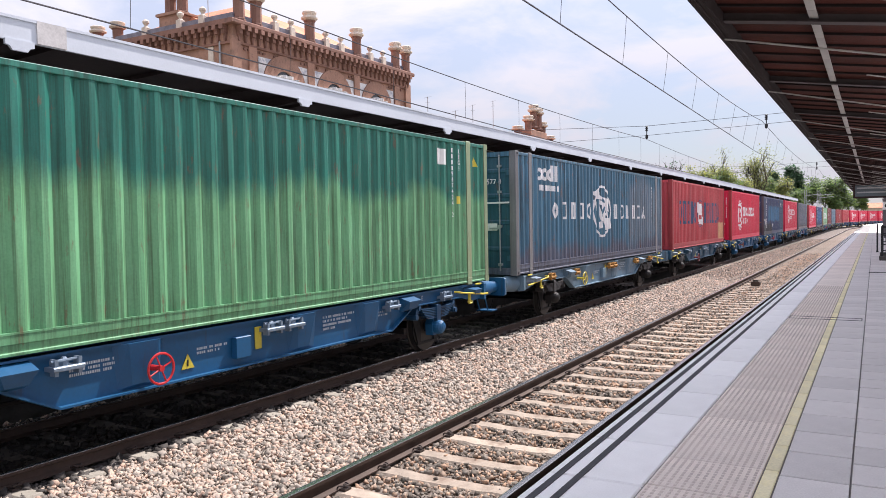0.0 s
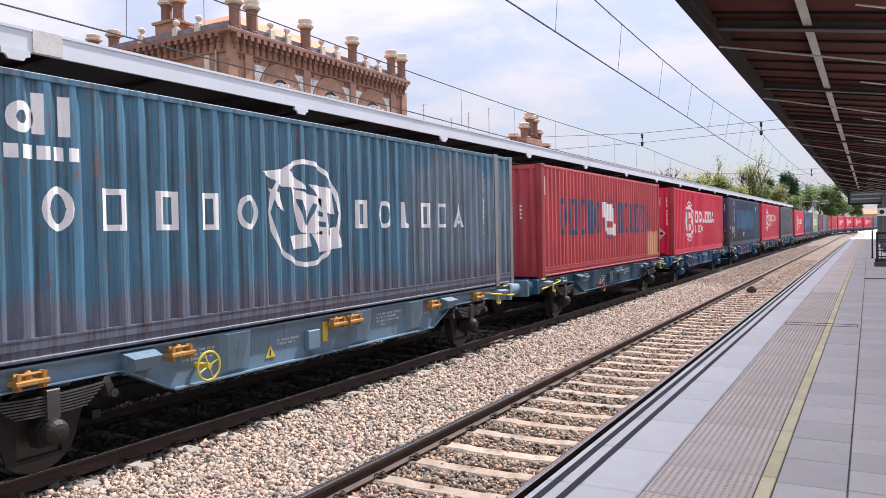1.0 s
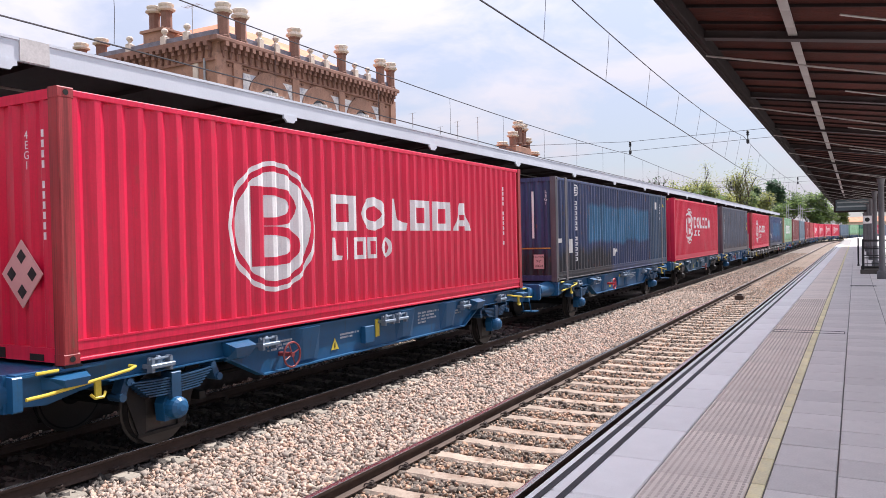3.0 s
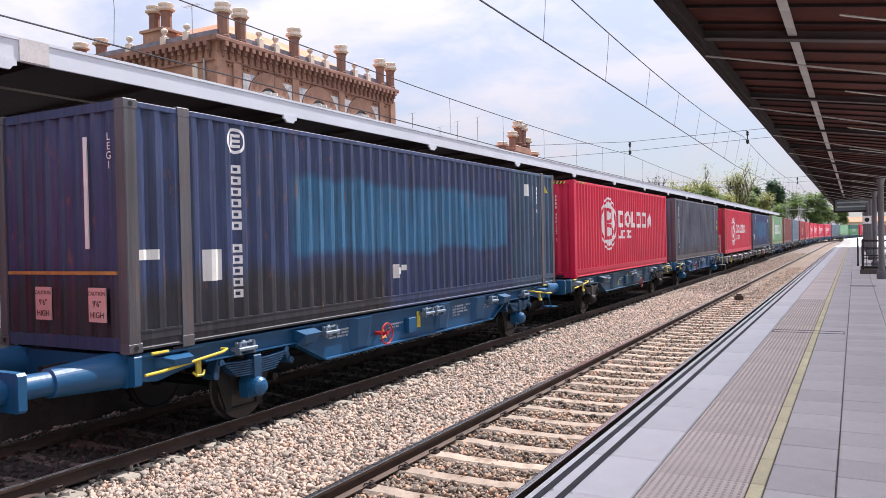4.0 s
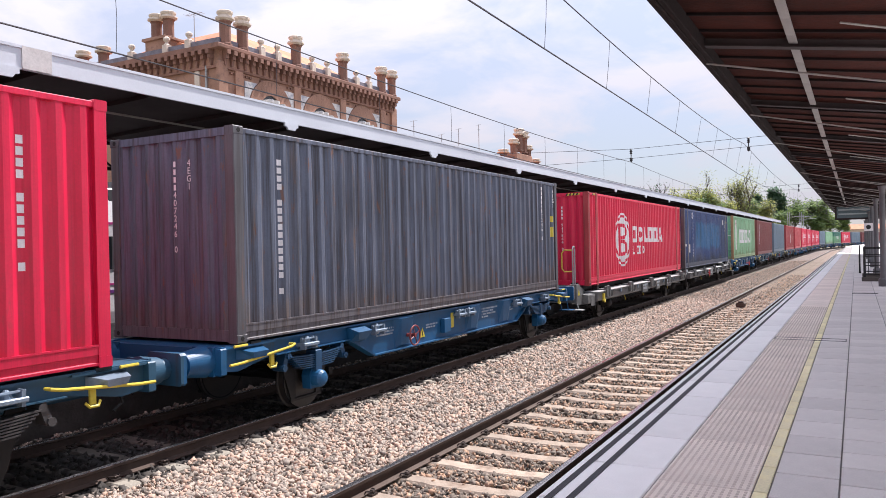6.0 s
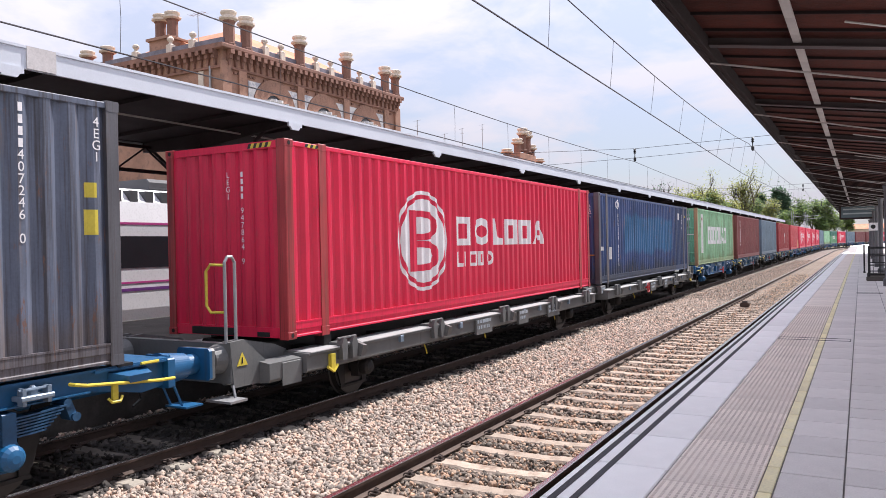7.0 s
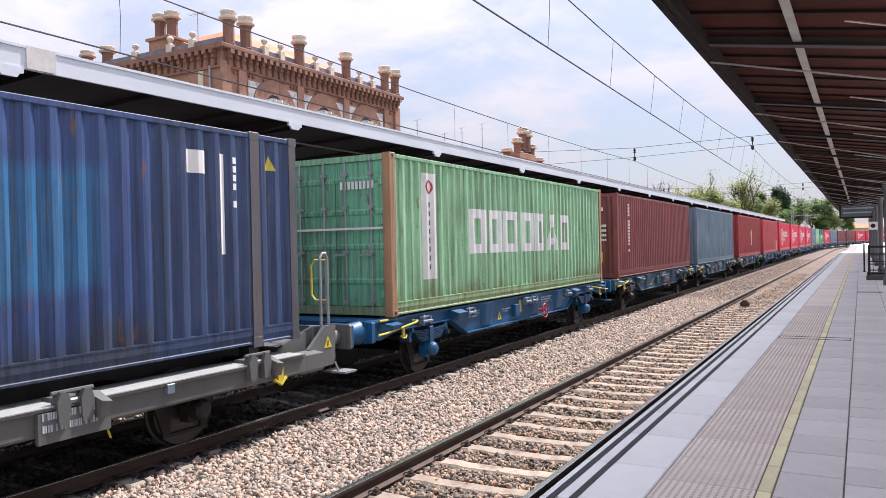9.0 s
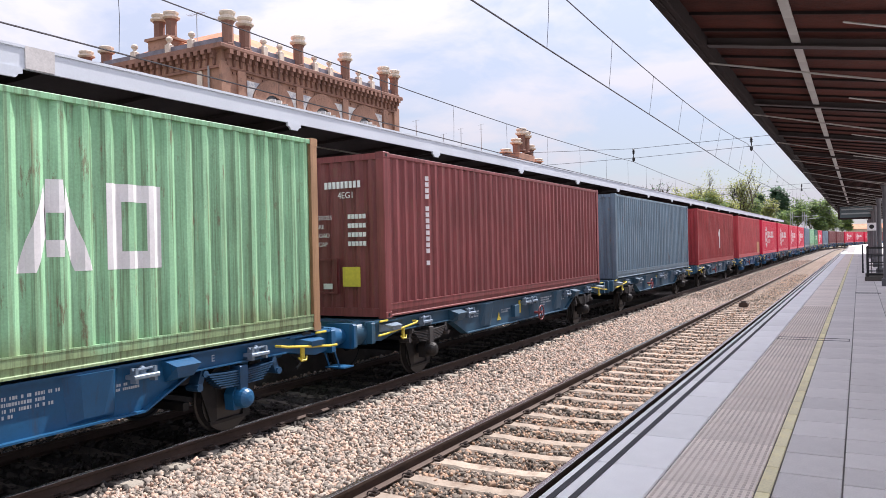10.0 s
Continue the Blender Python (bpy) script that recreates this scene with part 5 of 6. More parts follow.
def blue_wagon(half, paint, deck, brake_at, brake_mat, lock_mat, label, seed, brake_z=0.82):
    w = thing("container_wagon", label=label, category="freight wagon", group="wagons of the freight train")
    part("side_sill", wm("side_sill", sill_mesh), paint, w)
    o = part("side_sill", wm("side_sill", sill_mesh), paint, w)
    o.matrix_basis = pose(0, 0, 0, 0, 0, 180)
    part("centre_beam", wm("centre_beam", lambda: Build().box(-0.22, 0.22, -6.5, 6.5, 0.68, 1.12, 0.03)), paint, w)
    for y in (-6.4, -5.9, -3.6, -1.9, 0.0, 1.9, 3.6, 5.9, 6.4):
        o = part("cross_member", wm("cross_member", lambda: Build().box(-1.1, 1.1, -0.06, 0.06, 0.86, 1.13)), paint, w)
        o.location = (0, y, 0)
    for sy in (-1, 1):
        m = pose(0, 0, 0) if sy > 0 else pose(0, 0, 0, 0, 0, 180)
        o = part("headstock", wm("headstock", lambda: Build().box(-1.22, 1.22, 6.50, 6.60, 0.80, 1.15, 0.015)), paint, w)
        o.matrix_basis = m
        o = part("end_deck", wm("end_deck", lambda: Build().box(-1.2, 1.2, 5.55, 6.52, 1.125, 1.15)), paint, w)
        o.matrix_basis = m
        o = part("corner_plate", wm("corner_plate", lambda: Build().add([(1.13, 5.75, 1.10), (1.13, 6.25, 1.10), (1.36, 6.15, 1.06), (1.36, 5.85, 1.06), (1.13, 5.75, 0.96), (1.13, 6.25, 0.96), (1.34, 6.12, 0.98), (1.34, 5.88, 0.98)], [(0, 1, 2, 3), (7, 6, 5, 4), (0, 4, 5, 1), (1, 5, 6, 2), (2, 6, 7, 3), (3, 7, 4, 0)])), W_CAST if paint is not W_BLUE else paint, w)
        o.matrix_basis = m if sy > 0 else Matrix.Diagonal((1, -1, 1, 1))
        hr = part("hand_rail", wm("hand_rail%d" % sy, lambda: Build().tube([(1.30, sy * 6.52, 0.93), (1.31, sy * 6.3, 0.94), (1.33, sy * 5.35, 1.04), (1.30, sy * 5.25, 1.06), (1.2, sy * 5.25, 1.06)], 0.019, 8)), W_YEL, w, "yellow hand rail")
        o = part("rope_hook", wm("rope_hook%d" % sy, lambda: Build().box(1.27, 1.30, sy * 5.72 - 0.035, sy * 5.72 + 0.035, 0.82, 1.0).tube([(1.29, sy * 5.72 - 0.09, 0.85), (1.31, sy * 5.72 - 0.05, 0.80), (1.31, sy * 5.72 + 0.05, 0.80), (1.29, sy * 5.72 + 0.09, 0.85)], 0.017, 5)), W_YEL, w, "yellow rope hook")
        o = part("lock_pin", wm("lock_pin%d" % sy, lambda: Build().tube([(1.22, sy * 6.12, 1.15), (1.22, sy * 6.36, 1.15)], 0.018, 6)), W_YEL, w)
        if sy < 0 or paint is not W_BLUE:
            continue
        o = part("step", wm("step%d" % sy, lambda: Build().box(0.95, 1.32, sy * 6.80 - 0.13, sy * 6.80 + 0.13, 0.53, 0.552).tube([(1.2, sy * 6.58, 0.84), (1.2, sy * 6.72, 0.54)], 0.016, 5).tube([(1.0, sy * 6.58, 0.84), (1.0, sy * 6.72, 0.54)], 0.016, 5)), paint, w, "step plate on thin hangers")
    gs = wm("gusset", gusset_mesh)
    for y in (-2.05, 0.75, 2.4):
        part("gusset", gs, paint, w).location = (0, y, 0)
    for y in (-3.55, 3.55):
        part("bracket", wm("bracket", lambda: Build().add([(1.12, -0.17, 0.86), (1.12, 0.17, 0.86), (1.12, 0.22, 1.14), (1.12, -0.22, 1.14), (1.30, -0.12, 0.92), (1.30, 0.12, 0.92), (1.36, 0.19, 1.06), (1.36, -0.19, 1.06)], [(4, 5, 6, 7), (0, 4, 7, 3), (1, 2, 6, 5), (0, 1, 5, 4), (3, 7, 6, 2)])), paint, w).location = (0, y, 0)
    lk = wm("twist_lock", lock_mesh)
    for y in (-4.85, -3.0, 0.05, 0.48, 3.0, 4.85):
        part("twist_lock", lk, lock_mat, w, "cast twist-lock bracket").location = (0, y, 0)
    for sx in (-1, 1):
        for y in (-5.93, 5.93):
            part("deck_pad", wm("deck_pad", lambda: Build().box(-0.1, 0.1, -0.1, 0.1, 1.13, 1.182)), W_DARK, w).location = (sx * 1.1, y, 0)
    part("air_tank", Build().lathe([(0.05, -0.6), (0.19, -0.55), (0.19, 0.55), (0.05, 0.6)], (0.55, 1.2, 0.62), "y", 14), paint, w)
    part("brake_rigging", Build().tube([(0.3, -4.2, 0.55), (0.3, 4.2, 0.55)], 0.03, 6).tube([(-0.5, -4.2, 0.5), (-0.5, 4.2, 0.5)], 0.025, 6).box(-0.9, 0.9, -3.95, -3.85, 0.4, 0.5).box(-0.9, 0.9, 3.85, 3.95, 0.4, 0.5), W_DARK, w)
    hand_wheel(w, brake_at, brake_mat, brake_z)
    part("tool_box", Build().box(1.13, 1.22, -0.62, -0.36, 0.70, 0.98, 0.01), paint, w)
    part("yellow_plate", Build().box(1.128, 1.14, -0.20, -0.08, 0.76, 1.06), W_YEL, w, "yellow painted plate")
    triangle(w, 1.13, -1.35, 0.78)
    stencil(w, 1.127, -2.9, 0.98, (0.7, 0.9, 0.5), seed)
    stencil(w, 1.127, 1.25, 1.0, (0.8, 0.6, 0.7, 0.3), seed + 1, 0.035)
    stencil(w, 1.127, -1.2, 0.90, (0.5, 0.35), seed + 2)
    stencil(w, 1.127, 2.75 - 0.2, 0.92, (0.3, 0.45), seed + 3)
    buffers(w, half, paint, 6.60)
    return w, running_gear(w, paint if paint is W_BLUE else W_DARK)


def grey_wagon(half, free, first, seed):
    """A low flat wagon of a coupled pair; its free end has a plated end with a looped grab rail."""
    w = thing("container_wagon", label="grey low-floor container wagon with top flanges painted pale as if sunlit", category="freight wagon", group="wagons of the freight train")
    end = -1 if first else 1
    for sx in (1, -1):
        m = pose(0, 0, 0) if sx > 0 else Matrix.Diagonal((-1, 1, 1, 1))
        b = Build().prism([(1.02, 0.61), (1.38, 0.63), (1.41, 0.66), (1.41, 0.87), (1.45, 0.885), (1.45, 0.91), (0.98, 0.92), (0.98, 0.60)], -6.7, 6.7)
        o = part("side_beam", b, W_GREY, w)
        o.matrix_basis = m
        # pale strip painted as the sunlit top of the beam
        part("top_flange", Build().prism([(0.97, 0.922), (1.455, 0.912), (1.455, 0.924), (0.97, 0.934)], -6.65, 6.65), W_FLANGE, o, "upper flange with sunlight painted in as a pale colour")
    part("centre_beam", Build().box(-0.62, 0.62, -6.75, 6.75, 0.72, 1.06, 0.03), W_DARK, w)
    for y in (-6.0, -4.0, -2.0, 0, 2.0, 4.0, 6.0):
        part("cross_member", Build().box(-1.05, 1.05, y - 0.08, y + 0.08, 0.70, 0.93), W_DARK, w)
    lock = Build()
    for s in (-0.2, 0.06):
        lock.slab([(s, 0.72), (s + 0.10, 0.72), (s + 0.13, 0.93), (s + 0.10, 1.03), (s + 0.02, 1.05), (s - 0.02, 0.95)], 1.26, 1.37)
    lock.tube([(1.30, -0.24, 1.04), (1.30, 0.22, 1.04)], 0.022, 6).box(1.0, 1.34, -0.14, 0.12, 0.9, 0.97, 0.02)
    lock.add([(1.2, 0.20, 0.99), (1.2, 0.36, 0.97), (1.45, 0.34, 0.88), (1.45, 0.22, 0.90), (1.2, 0.20, 0.74), (1.2, 0.36, 0.74), (1.40, 0.34, 0.72), (1.40, 0.22, 0.72)], [(0, 1, 2, 3), (7, 6, 5, 4), (0, 4, 5, 1), (1, 5, 6, 2), (2, 6, 7, 3), (3, 7, 4, 0)])
    lm = lock.mesh("twist_lock")
    for y in (-5.75, -2.95, 0.1, 3.1, 5.75):
        part("twist_lock", lm, W_GREY, w, "grey hinged twist-lock carrier").location = (0.13, y, 0)
    for sx in (-1, 1):
        for y in (-5.93, 5.93):
            part("deck_pad", Build().box(-0.09, 0.09, -0.09, 0.09, 0.94, 1.112), W_DARK, w).location = (sx * 1.1, y, 0)
    for y in (-4.2, -2.0, 1.2, 2.2, 4.3):
        part("pocket", Build().box(1.41, 1.46, y - 0.05, y + 0.05, 0.78, 0.90, 0.01), W_CAST, w)
    for y, ln in ((-1.35, 0.75), (0.85, 0.55), (2.7, 0.8)):
        part("data_plate", Build().box(1.415, 1.464, y, y + ln, 0.57, 0.87), W_GREY, w)
        stencil(w, 1.465, y + 0.04, 0.80, (ln - 0.12, ln - 0.2), seed + int(y * 10), 0.07)
    for y in (-3.1, -0.6, 3.6):
        part("valve_handle", Build().tube([(1.24, y, 0.60), (1.28, y, 0.50), (1.28, y + 0.03, 0.42)], 0.014, 5), W_YEL, w, "yellow release handle")
    if not first:
        hand_wheel(w, -1.95, W_RED, 0.74, 1.51)
    # free end
    e, E = end, free - 0.40
    for x0, x1 in ((1.10, 1.16), (-1.16, -1.10)):
        part("end_plate", Build().slab([(e * (E - 0.55), 0.60), (e * (E - 0.02), 0.60), (e * (E + 0.04), 1.21), (e * (E - 0.22), 1.22), (e * (E - 0.34), 1.12), (e * (E - 0.62), 0.90)], x0, x1), W_GREY, w, "grey plated end bracket")
        part("wing_plate", Build().slab([(e * 6.65, 0.60), (e * (E - 0.05), 0.62), (e * (E - 0.05), 1.20), (e * (E - 0.30), 1.21), (e * 6.9, 1.06), (e * 6.65, 0.96)], 0.92 if x0 > 0 else -0.98, 0.98 if x0 > 0 else -0.92), W_GREY, w)
    part("headstock", Build().box(-1.15, 1.15, min(e * (E - 0.1), e * (E + 0.03)), max(e * (E - 0.1), e * (E + 0.03)), 0.66, 1.19, 0.02), W_GREY, w)
    part("end_deck", Build().slab([(e * 6.7, 0.95), (e * (E - 0.1), 1.02), (e * (E - 0.1), 1.05), (e * 6.7, 0.98)], -0.92, 0.92), W_GREY, w)
    part("side_beam", Build().prism([(1.10, 0.58), (1.32, 0.60), (1.34, 0.64), (1.34, 0.86), (1.10, 0.89)], min(e * 6.72, e * (E - 0.50)), max(e * 6.72, e * (E - 0.50))), W_GREY, w)
    triangle(w, 1.162, e * (E - 0.17), 0.96)
    if first:
        words(w, "2", 0.18, pose(1.0, -E - 0.034, 1.02, 90), M_LABEL)
    part("grab_loop", Build().tube([(1.05, e * E, 1.18), (1.05, e * E, 2.26), (1.05, e * (E - 0.05), 2.33), (1.05, e * (E - 0.13), 2.33), (1.05, e * (E - 0.18), 2.26), (1.05, e * (E - 0.18), 1.18)], 0.022, 8), M_GREY, w, "looped steel grab rail")
    part("hand_rail", Build().tube([(1.05, e * E, 2.22), (0.80, e * (E + 0.01), 2.23), (0.72, e * (E + 0.01), 2.14), (0.72, e * (E + 0.01), 1.68), (0.80, e * (E + 0.01), 1.59), (1.05, e * E, 1.60)], 0.02, 6), W_YEL, w, "yellow hand rail")
    part("step", Build().box(0.95, 1.38, e * (E + 0.12) - 0.15, e * (E + 0.12) + 0.15, 0.46, 0.49).tube([(1.16, e * E, 0.64), (1.22, e * (E + 0.02), 0.48)], 0.02, 5), M_GREY, w, "perforated step plate")
    part("rope_hook", Build().box(1.41, 1.47, e * 6.15 - 0.05, e * 6.15 + 0.05, 0.60, 0.84).tube([(1.45, e * 6.15 - 0.12, 0.66), (1.47, e * 6.15, 0.58), (1.45, e * 6.15 + 0.12, 0.66)], 0.025, 5), W_YEL, w, "yellow rope hook")
    if first:
        part("data_plate", Build().box(1.338, 1.352, e * 6.95 - 0.2, e * 6.95 + 0.2, 0.52, 0.84, 0.004), W_GREY, w, "ribbed grey label holder")
    part("end_box", Build().box(0.6, 1.25, min(-e * 6.4, -e * 6.9), max(-e * 6.4, -e * 6.9), 0.80, 1.06, 0.02), W_GREY, w)
    stencil(w, 1.252, min(-e * 6.48, -e * 6.82), 0.95, (0.3, 0.3), seed + 9, 0.06)
    part("link_bar", Build().tube([(0, -e * 6.7, 0.85), (0, -e * half, 0.85)], 0.12, 10), W_DARK, w)
    part("bellows", Build().lathe([(0.16, 0), (0.16, 0.25), (0.2, 0.3), (0.2, half - 6.9)], (0.95, -e * 6.9, 0.92) if -e > 0 else (0.95, -half, 0.92), "y", 12), W_DARK, w)
    for sx in (-1, 1):
        b = Build().lathe([(0.20, 0), (0.155, 0.16), (0.12, 0.17), (0.12, free - E - 0.05)], (0, 0, 0), "y", 24)
        o = part("buffer", b, W_GREY, w)
        o.matrix_basis = pose(sx * 0.92, e * (E + 0.03), 0.98, 0, 0, 0 if e > 0 else 180)
        q = part("buffer_plate", wm("buffer_plate", lambda: Build()), W_GREY, o)
        q.matrix_basis = pose(0, free - E - 0.05, 0)
    return w, running_gear(w, W_DARK, 4.95)


# ---- paint of the boxes ----
def box_paint(name, color, stain, at=0.68, **kw):
    return material(name, color, kw.pop("rough", 0.5), 0, kw.pop("vary", 0.30), 40, 0.7, 0.10, chalk=kw.pop("chalk", 0.30), stain=stain, stain_at=at, streak=True, spread=0.10, grime=kw.pop("grime", 0.55), **kw)


P = {
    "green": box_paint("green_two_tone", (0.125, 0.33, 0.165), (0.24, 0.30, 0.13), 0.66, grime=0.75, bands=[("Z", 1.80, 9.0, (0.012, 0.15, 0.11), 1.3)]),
    "blue": box_paint("faded_blue", (0.045, 0.14, 0.22), (0.15, 0.08, 0.06), 0.60, grime=0.95, bands=[("Z", -1, 0.55, (0.10, 0.115, 0.165), 1.1), (("Z", "Y"), (0.5, 2.6), (2.6, 9), (0.12, 0.18, 0.24), 1.6)]),
    "red": box_paint("faded_red", (0.45, 0.05, 0.062), (0.56, 0.23, 0.13), 0.655, bands=[(("Z", "Y"), (0.19, 4.35), (1.05, 5.75), (0.62, 0.36, 0.19), 0.2)]),
    "crimson": box_paint("crimson", (0.63, 0.009, 0.056), (0.40, 0.03, 0.04), 0.74, rough=0.4, vary=0.16, grime=0.26, chalk=0.12),
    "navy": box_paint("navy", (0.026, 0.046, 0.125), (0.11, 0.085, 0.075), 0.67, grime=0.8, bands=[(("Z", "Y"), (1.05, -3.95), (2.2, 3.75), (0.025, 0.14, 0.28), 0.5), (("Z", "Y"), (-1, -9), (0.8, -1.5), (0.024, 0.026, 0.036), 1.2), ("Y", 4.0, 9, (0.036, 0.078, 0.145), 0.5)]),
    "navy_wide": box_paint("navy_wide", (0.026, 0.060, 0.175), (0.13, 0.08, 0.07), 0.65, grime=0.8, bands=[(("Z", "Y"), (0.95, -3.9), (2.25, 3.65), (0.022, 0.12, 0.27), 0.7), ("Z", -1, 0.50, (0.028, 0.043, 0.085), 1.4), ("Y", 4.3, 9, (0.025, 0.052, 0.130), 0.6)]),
    "grey": box_paint("dark_grey_paint", (0.095, 0.115, 0.165), (0.17, 0.125, 0.10), 0.58, grime=1.0, bands=[("Z", -1, 0.45, (0.11, 0.105, 0.12), 1.2)]),
    "pale_green": box_paint("pale_green", (0.28, 0.54, 0.32), (0.27, 0.17, 0.07), 0.62, grime=0.80, bands=[("Z", -1, 0.34, (0.23, 0.33, 0.17), 1.3), ("Z", 2.55, 4.0, (0.22, 0.46, 0.26), 1.0)]),
    "door_green": box_paint("door_green", (0.15, 0.42, 0.26), (0.16, 0.14, 0.06), 0.62, grime=0.95),
    "door_teal": box_paint("door_teal", (0.012, 0.075, 0.115), (0.10, 0.10, 0.08), 0.66),
    "brown": box_paint("oxide_brown", (0.19, 0.040, 0.042), (0.28, 0.11, 0.085), 0.70),
    "dark_red": box_paint("dark_red", (0.34, 0.025, 0.03), (0.20, 0.05, 0.04), 0.68),
    "steel_blue": box_paint("steel_blue", (0.12, 0.19, 0.25), (0.32, 0.35, 0.37), 0.62),
    "rust": box_paint("rusty_post", (0.36, 0.21, 0.11), (0.13, 0.07, 0.05), 0.54),
    "red_post": box_paint("worn_red_post", (0.33, 0.03, 0.035), (0.15, 0.07, 0.05), 0.57, grime=0.9),
    "ochre_post": box_paint("ochre_post", (0.42, 0.30, 0.12), (0.20, 0.10, 0.05), 0.56),
    "grey_post": box_paint("grey_post", (0.17, 0.17, 0.18), (0.20, 0.11, 0.07), 0.6),
    "dark_post": box_paint("dark_post", (0.085, 0.085, 0.098), (0.18, 0.09, 0.06), 0.58),
}
M_LOGO_W = material("white_lettering_paint", (0.74, 0.73, 0.74), 0.6, 0, 0.16, 40, 2, 0.03, stain=(0.50, 0.42, 0.38), stain_at=0.64, streak=True)
M_LOGO_B = material("dark_blue_lettering_paint", (0.045, 0.085, 0.17), 0.6, 0, 0.2, 40, 2, 0.03, stain=(0.30, 0.10, 0.09), stain_at=0.66, streak=True)
M_LABEL = material("white_label", (0.70, 0.70, 0.68), 0.6, 0, 0.1, 40, 2, 0.0, stain=(0.40, 0.38, 0.36), stain_at=0.6)
M_PINKLABEL = material("pink_label", (0.62, 0.38, 0.36), 0.6, 0, 0.1)


def round_logo(c, L, cy, cz, R, kind="crimson"):
    """A ring, a disc in it and plain blocks on the disc."""
    decal("logo_ring", L, [hoop(cy - R, cy + R, cz - R, cz + R, 0.055 * R / 0.75)], M_LOGO_W, c, "white painted ring")
    r = R * 0.84
    decal("logo_disc", L, [disc(cy - r, cy + r, cz - r, cz + r)], M_LOGO_W, c, "white painted disc with red blocks")
    q = lambda a, b, e, f: (cy + a * R, cy + b * R, cz + e * R, cz + f * R)
    for sh in (bar(*q(-0.50, -0.24, -0.60, 0.60)), lobe(*q(-0.24, 0.50, 0.012, 0.60), 0.20 * R), lobe(*q(-0.24, 0.56, -0.60, 0.0), 0.21 * R)):
        o = decal("logo_block", L, [sh], P[kind], c, "red block on the disc")
        o.location.x = 0.004


def name_shape(kind, y0, y1, z0, z1, w):
    """One plain shape of a trade name: o ring, t triangle, i bar, n block outline."""
    if kind == "o":
        return [hoop(y0, y1, z0, z1, w)]
    if kind == "t":
        return [wedge(y0, y1, z0, z1, w)]
    if kind == "r":
        return [poly([(y0, z0), (y0 + 0.001, z1), (y0 + w, z1), (y0 + w * 1.3, z0 + w * 1.2), (y1, z0 + w * 0.9), (y1 - 0.001, z0)])]
    if kind == "i":
        return [bar(y0, y0 + w * 1.1, z0, z1)]
    return frame_block(y0, y1, z0, z1, w)


def name_blocks(c, L, y0, widths, gap, z0, z1, w, mat, label, kinds):
    """A trade name as plain shapes, one a character."""
    y = y0
    for kind, k in zip(kinds, widths):
        sh = name_shape(kind, y, y + k, z0, z1, w)
        decal("name_block", L, sh, mat, c, label)
        y += k + gap


def number_column(c, L, y, z_top, n, mat=None, h=0.085, w=0.07):
    for i in range(n):
        if i not in (4, n - 2):
            decal("number_mark", L, [bar(y, y + w, z_top - (i + 1) * h * 1.35, z_top - (i + 1) * h * 1.35 + h)], mat or M_LOGO_W, c)


def panel_label(c, L, y, z, w, h, mat, label="square paper label"):
    decal("label", L, [bar(y, y + w, z, z + h)], mat, c, label)


def end_marks(c, L, spec, mat):
    """Bars on the end wall towards -y: (x from, x to, z from, z to)."""
    for x0, x1, z0, z1 in spec:
        part("end_mark", Build().box(x0, x1, -L / 2 - 0.012 - 0.004, -L / 2 + 0.0, z0, z1), mat, c)




GLYPHS = {}


def words(parent, text, size, m, mat):
    """Readable writing in the built-in font, as a thin mesh."""
    if text not in GLYPHS:
        cu = bpy.data.curves.new("words", "FONT")
        cu.body, cu.size, cu.align_x, cu.extrude, cu.resolution_u = text, 1.0, "CENTER", 0.008, 3
        tmp = new("words", cu)
        bpy.context.view_layer.update()
        me = bpy.data.meshes.new_from_object(tmp.evaluated_get(bpy.context.evaluated_depsgraph_get()))
        bpy.data.objects.remove(tmp)
        me.materials.clear()
        GLYPHS[text] = me
    o = part("lettering", GLYPHS[text], mat, parent)
    o.matrix_basis = m @ Matrix.Scale(size, 4)
    return o


def stacked(c, L, text, at, z_top, face, step=0.108, size=0.125, mat=None):
    """Characters one under another on a flat of the corrugation; # is a plain bar for a mark of the trade."""
    mat = mat or M_LOGO_W
    o0 = -1.06 if face == "end" else -L / 2 + 0.16
    at = o0 + PITCH / 8 + PITCH * round((at - o0 - PITCH / 8) / PITCH)
    for k, ch in enumerate(text):
        z = z_top - (k + 1) * step
        if ch == " ":
            continue
        if ch == "#":
            if face == "end":
                part("end_mark", Build().box(at - 0.020, at + 0.020, -L / 2 + 0.014, -L / 2 + 0.018, z, z + size * 0.62), mat, c)
            else:
                part("side_mark", Build().box(CW - 0.010, CW - 0.007, at - 0.022, at + 0.022, z, z + size * 0.62), mat, c)
        elif face == "end":
            words(c, ch, size, pose(at, -L / 2 + 0.016, z, 90), mat)
        else:
            words(c, ch, size, pose(CW - 0.008, at, z, 90, 0, 90), mat)


def hazard_strip(c, L):
    """Black and yellow strips by the top corners of the near end and side."""
    h = L / 2
    for k in range(8):
        m = W_YEL if k % 2 else M_BLACK
        x = 0.50 + 0.055 * k
        part("hazard_stripe", Build().prism([(x, CH - 0.10), (x + 0.055, CH - 0.10), (x + 0.085, CH - 0.03), (x + 0.03, CH - 0.03)], -h + 0.007, -h + 0.0115), m, c)
        y = -h + 0.45 + 0.06 * k
        part("hazard_stripe", Build().slab([(y, CH - 0.085), (y + 0.06, CH - 0.085), (y + 0.09, CH - 0.03), (y + 0.03, CH - 0.03)], CW - 0.0055, CW - 0.002), m, c)


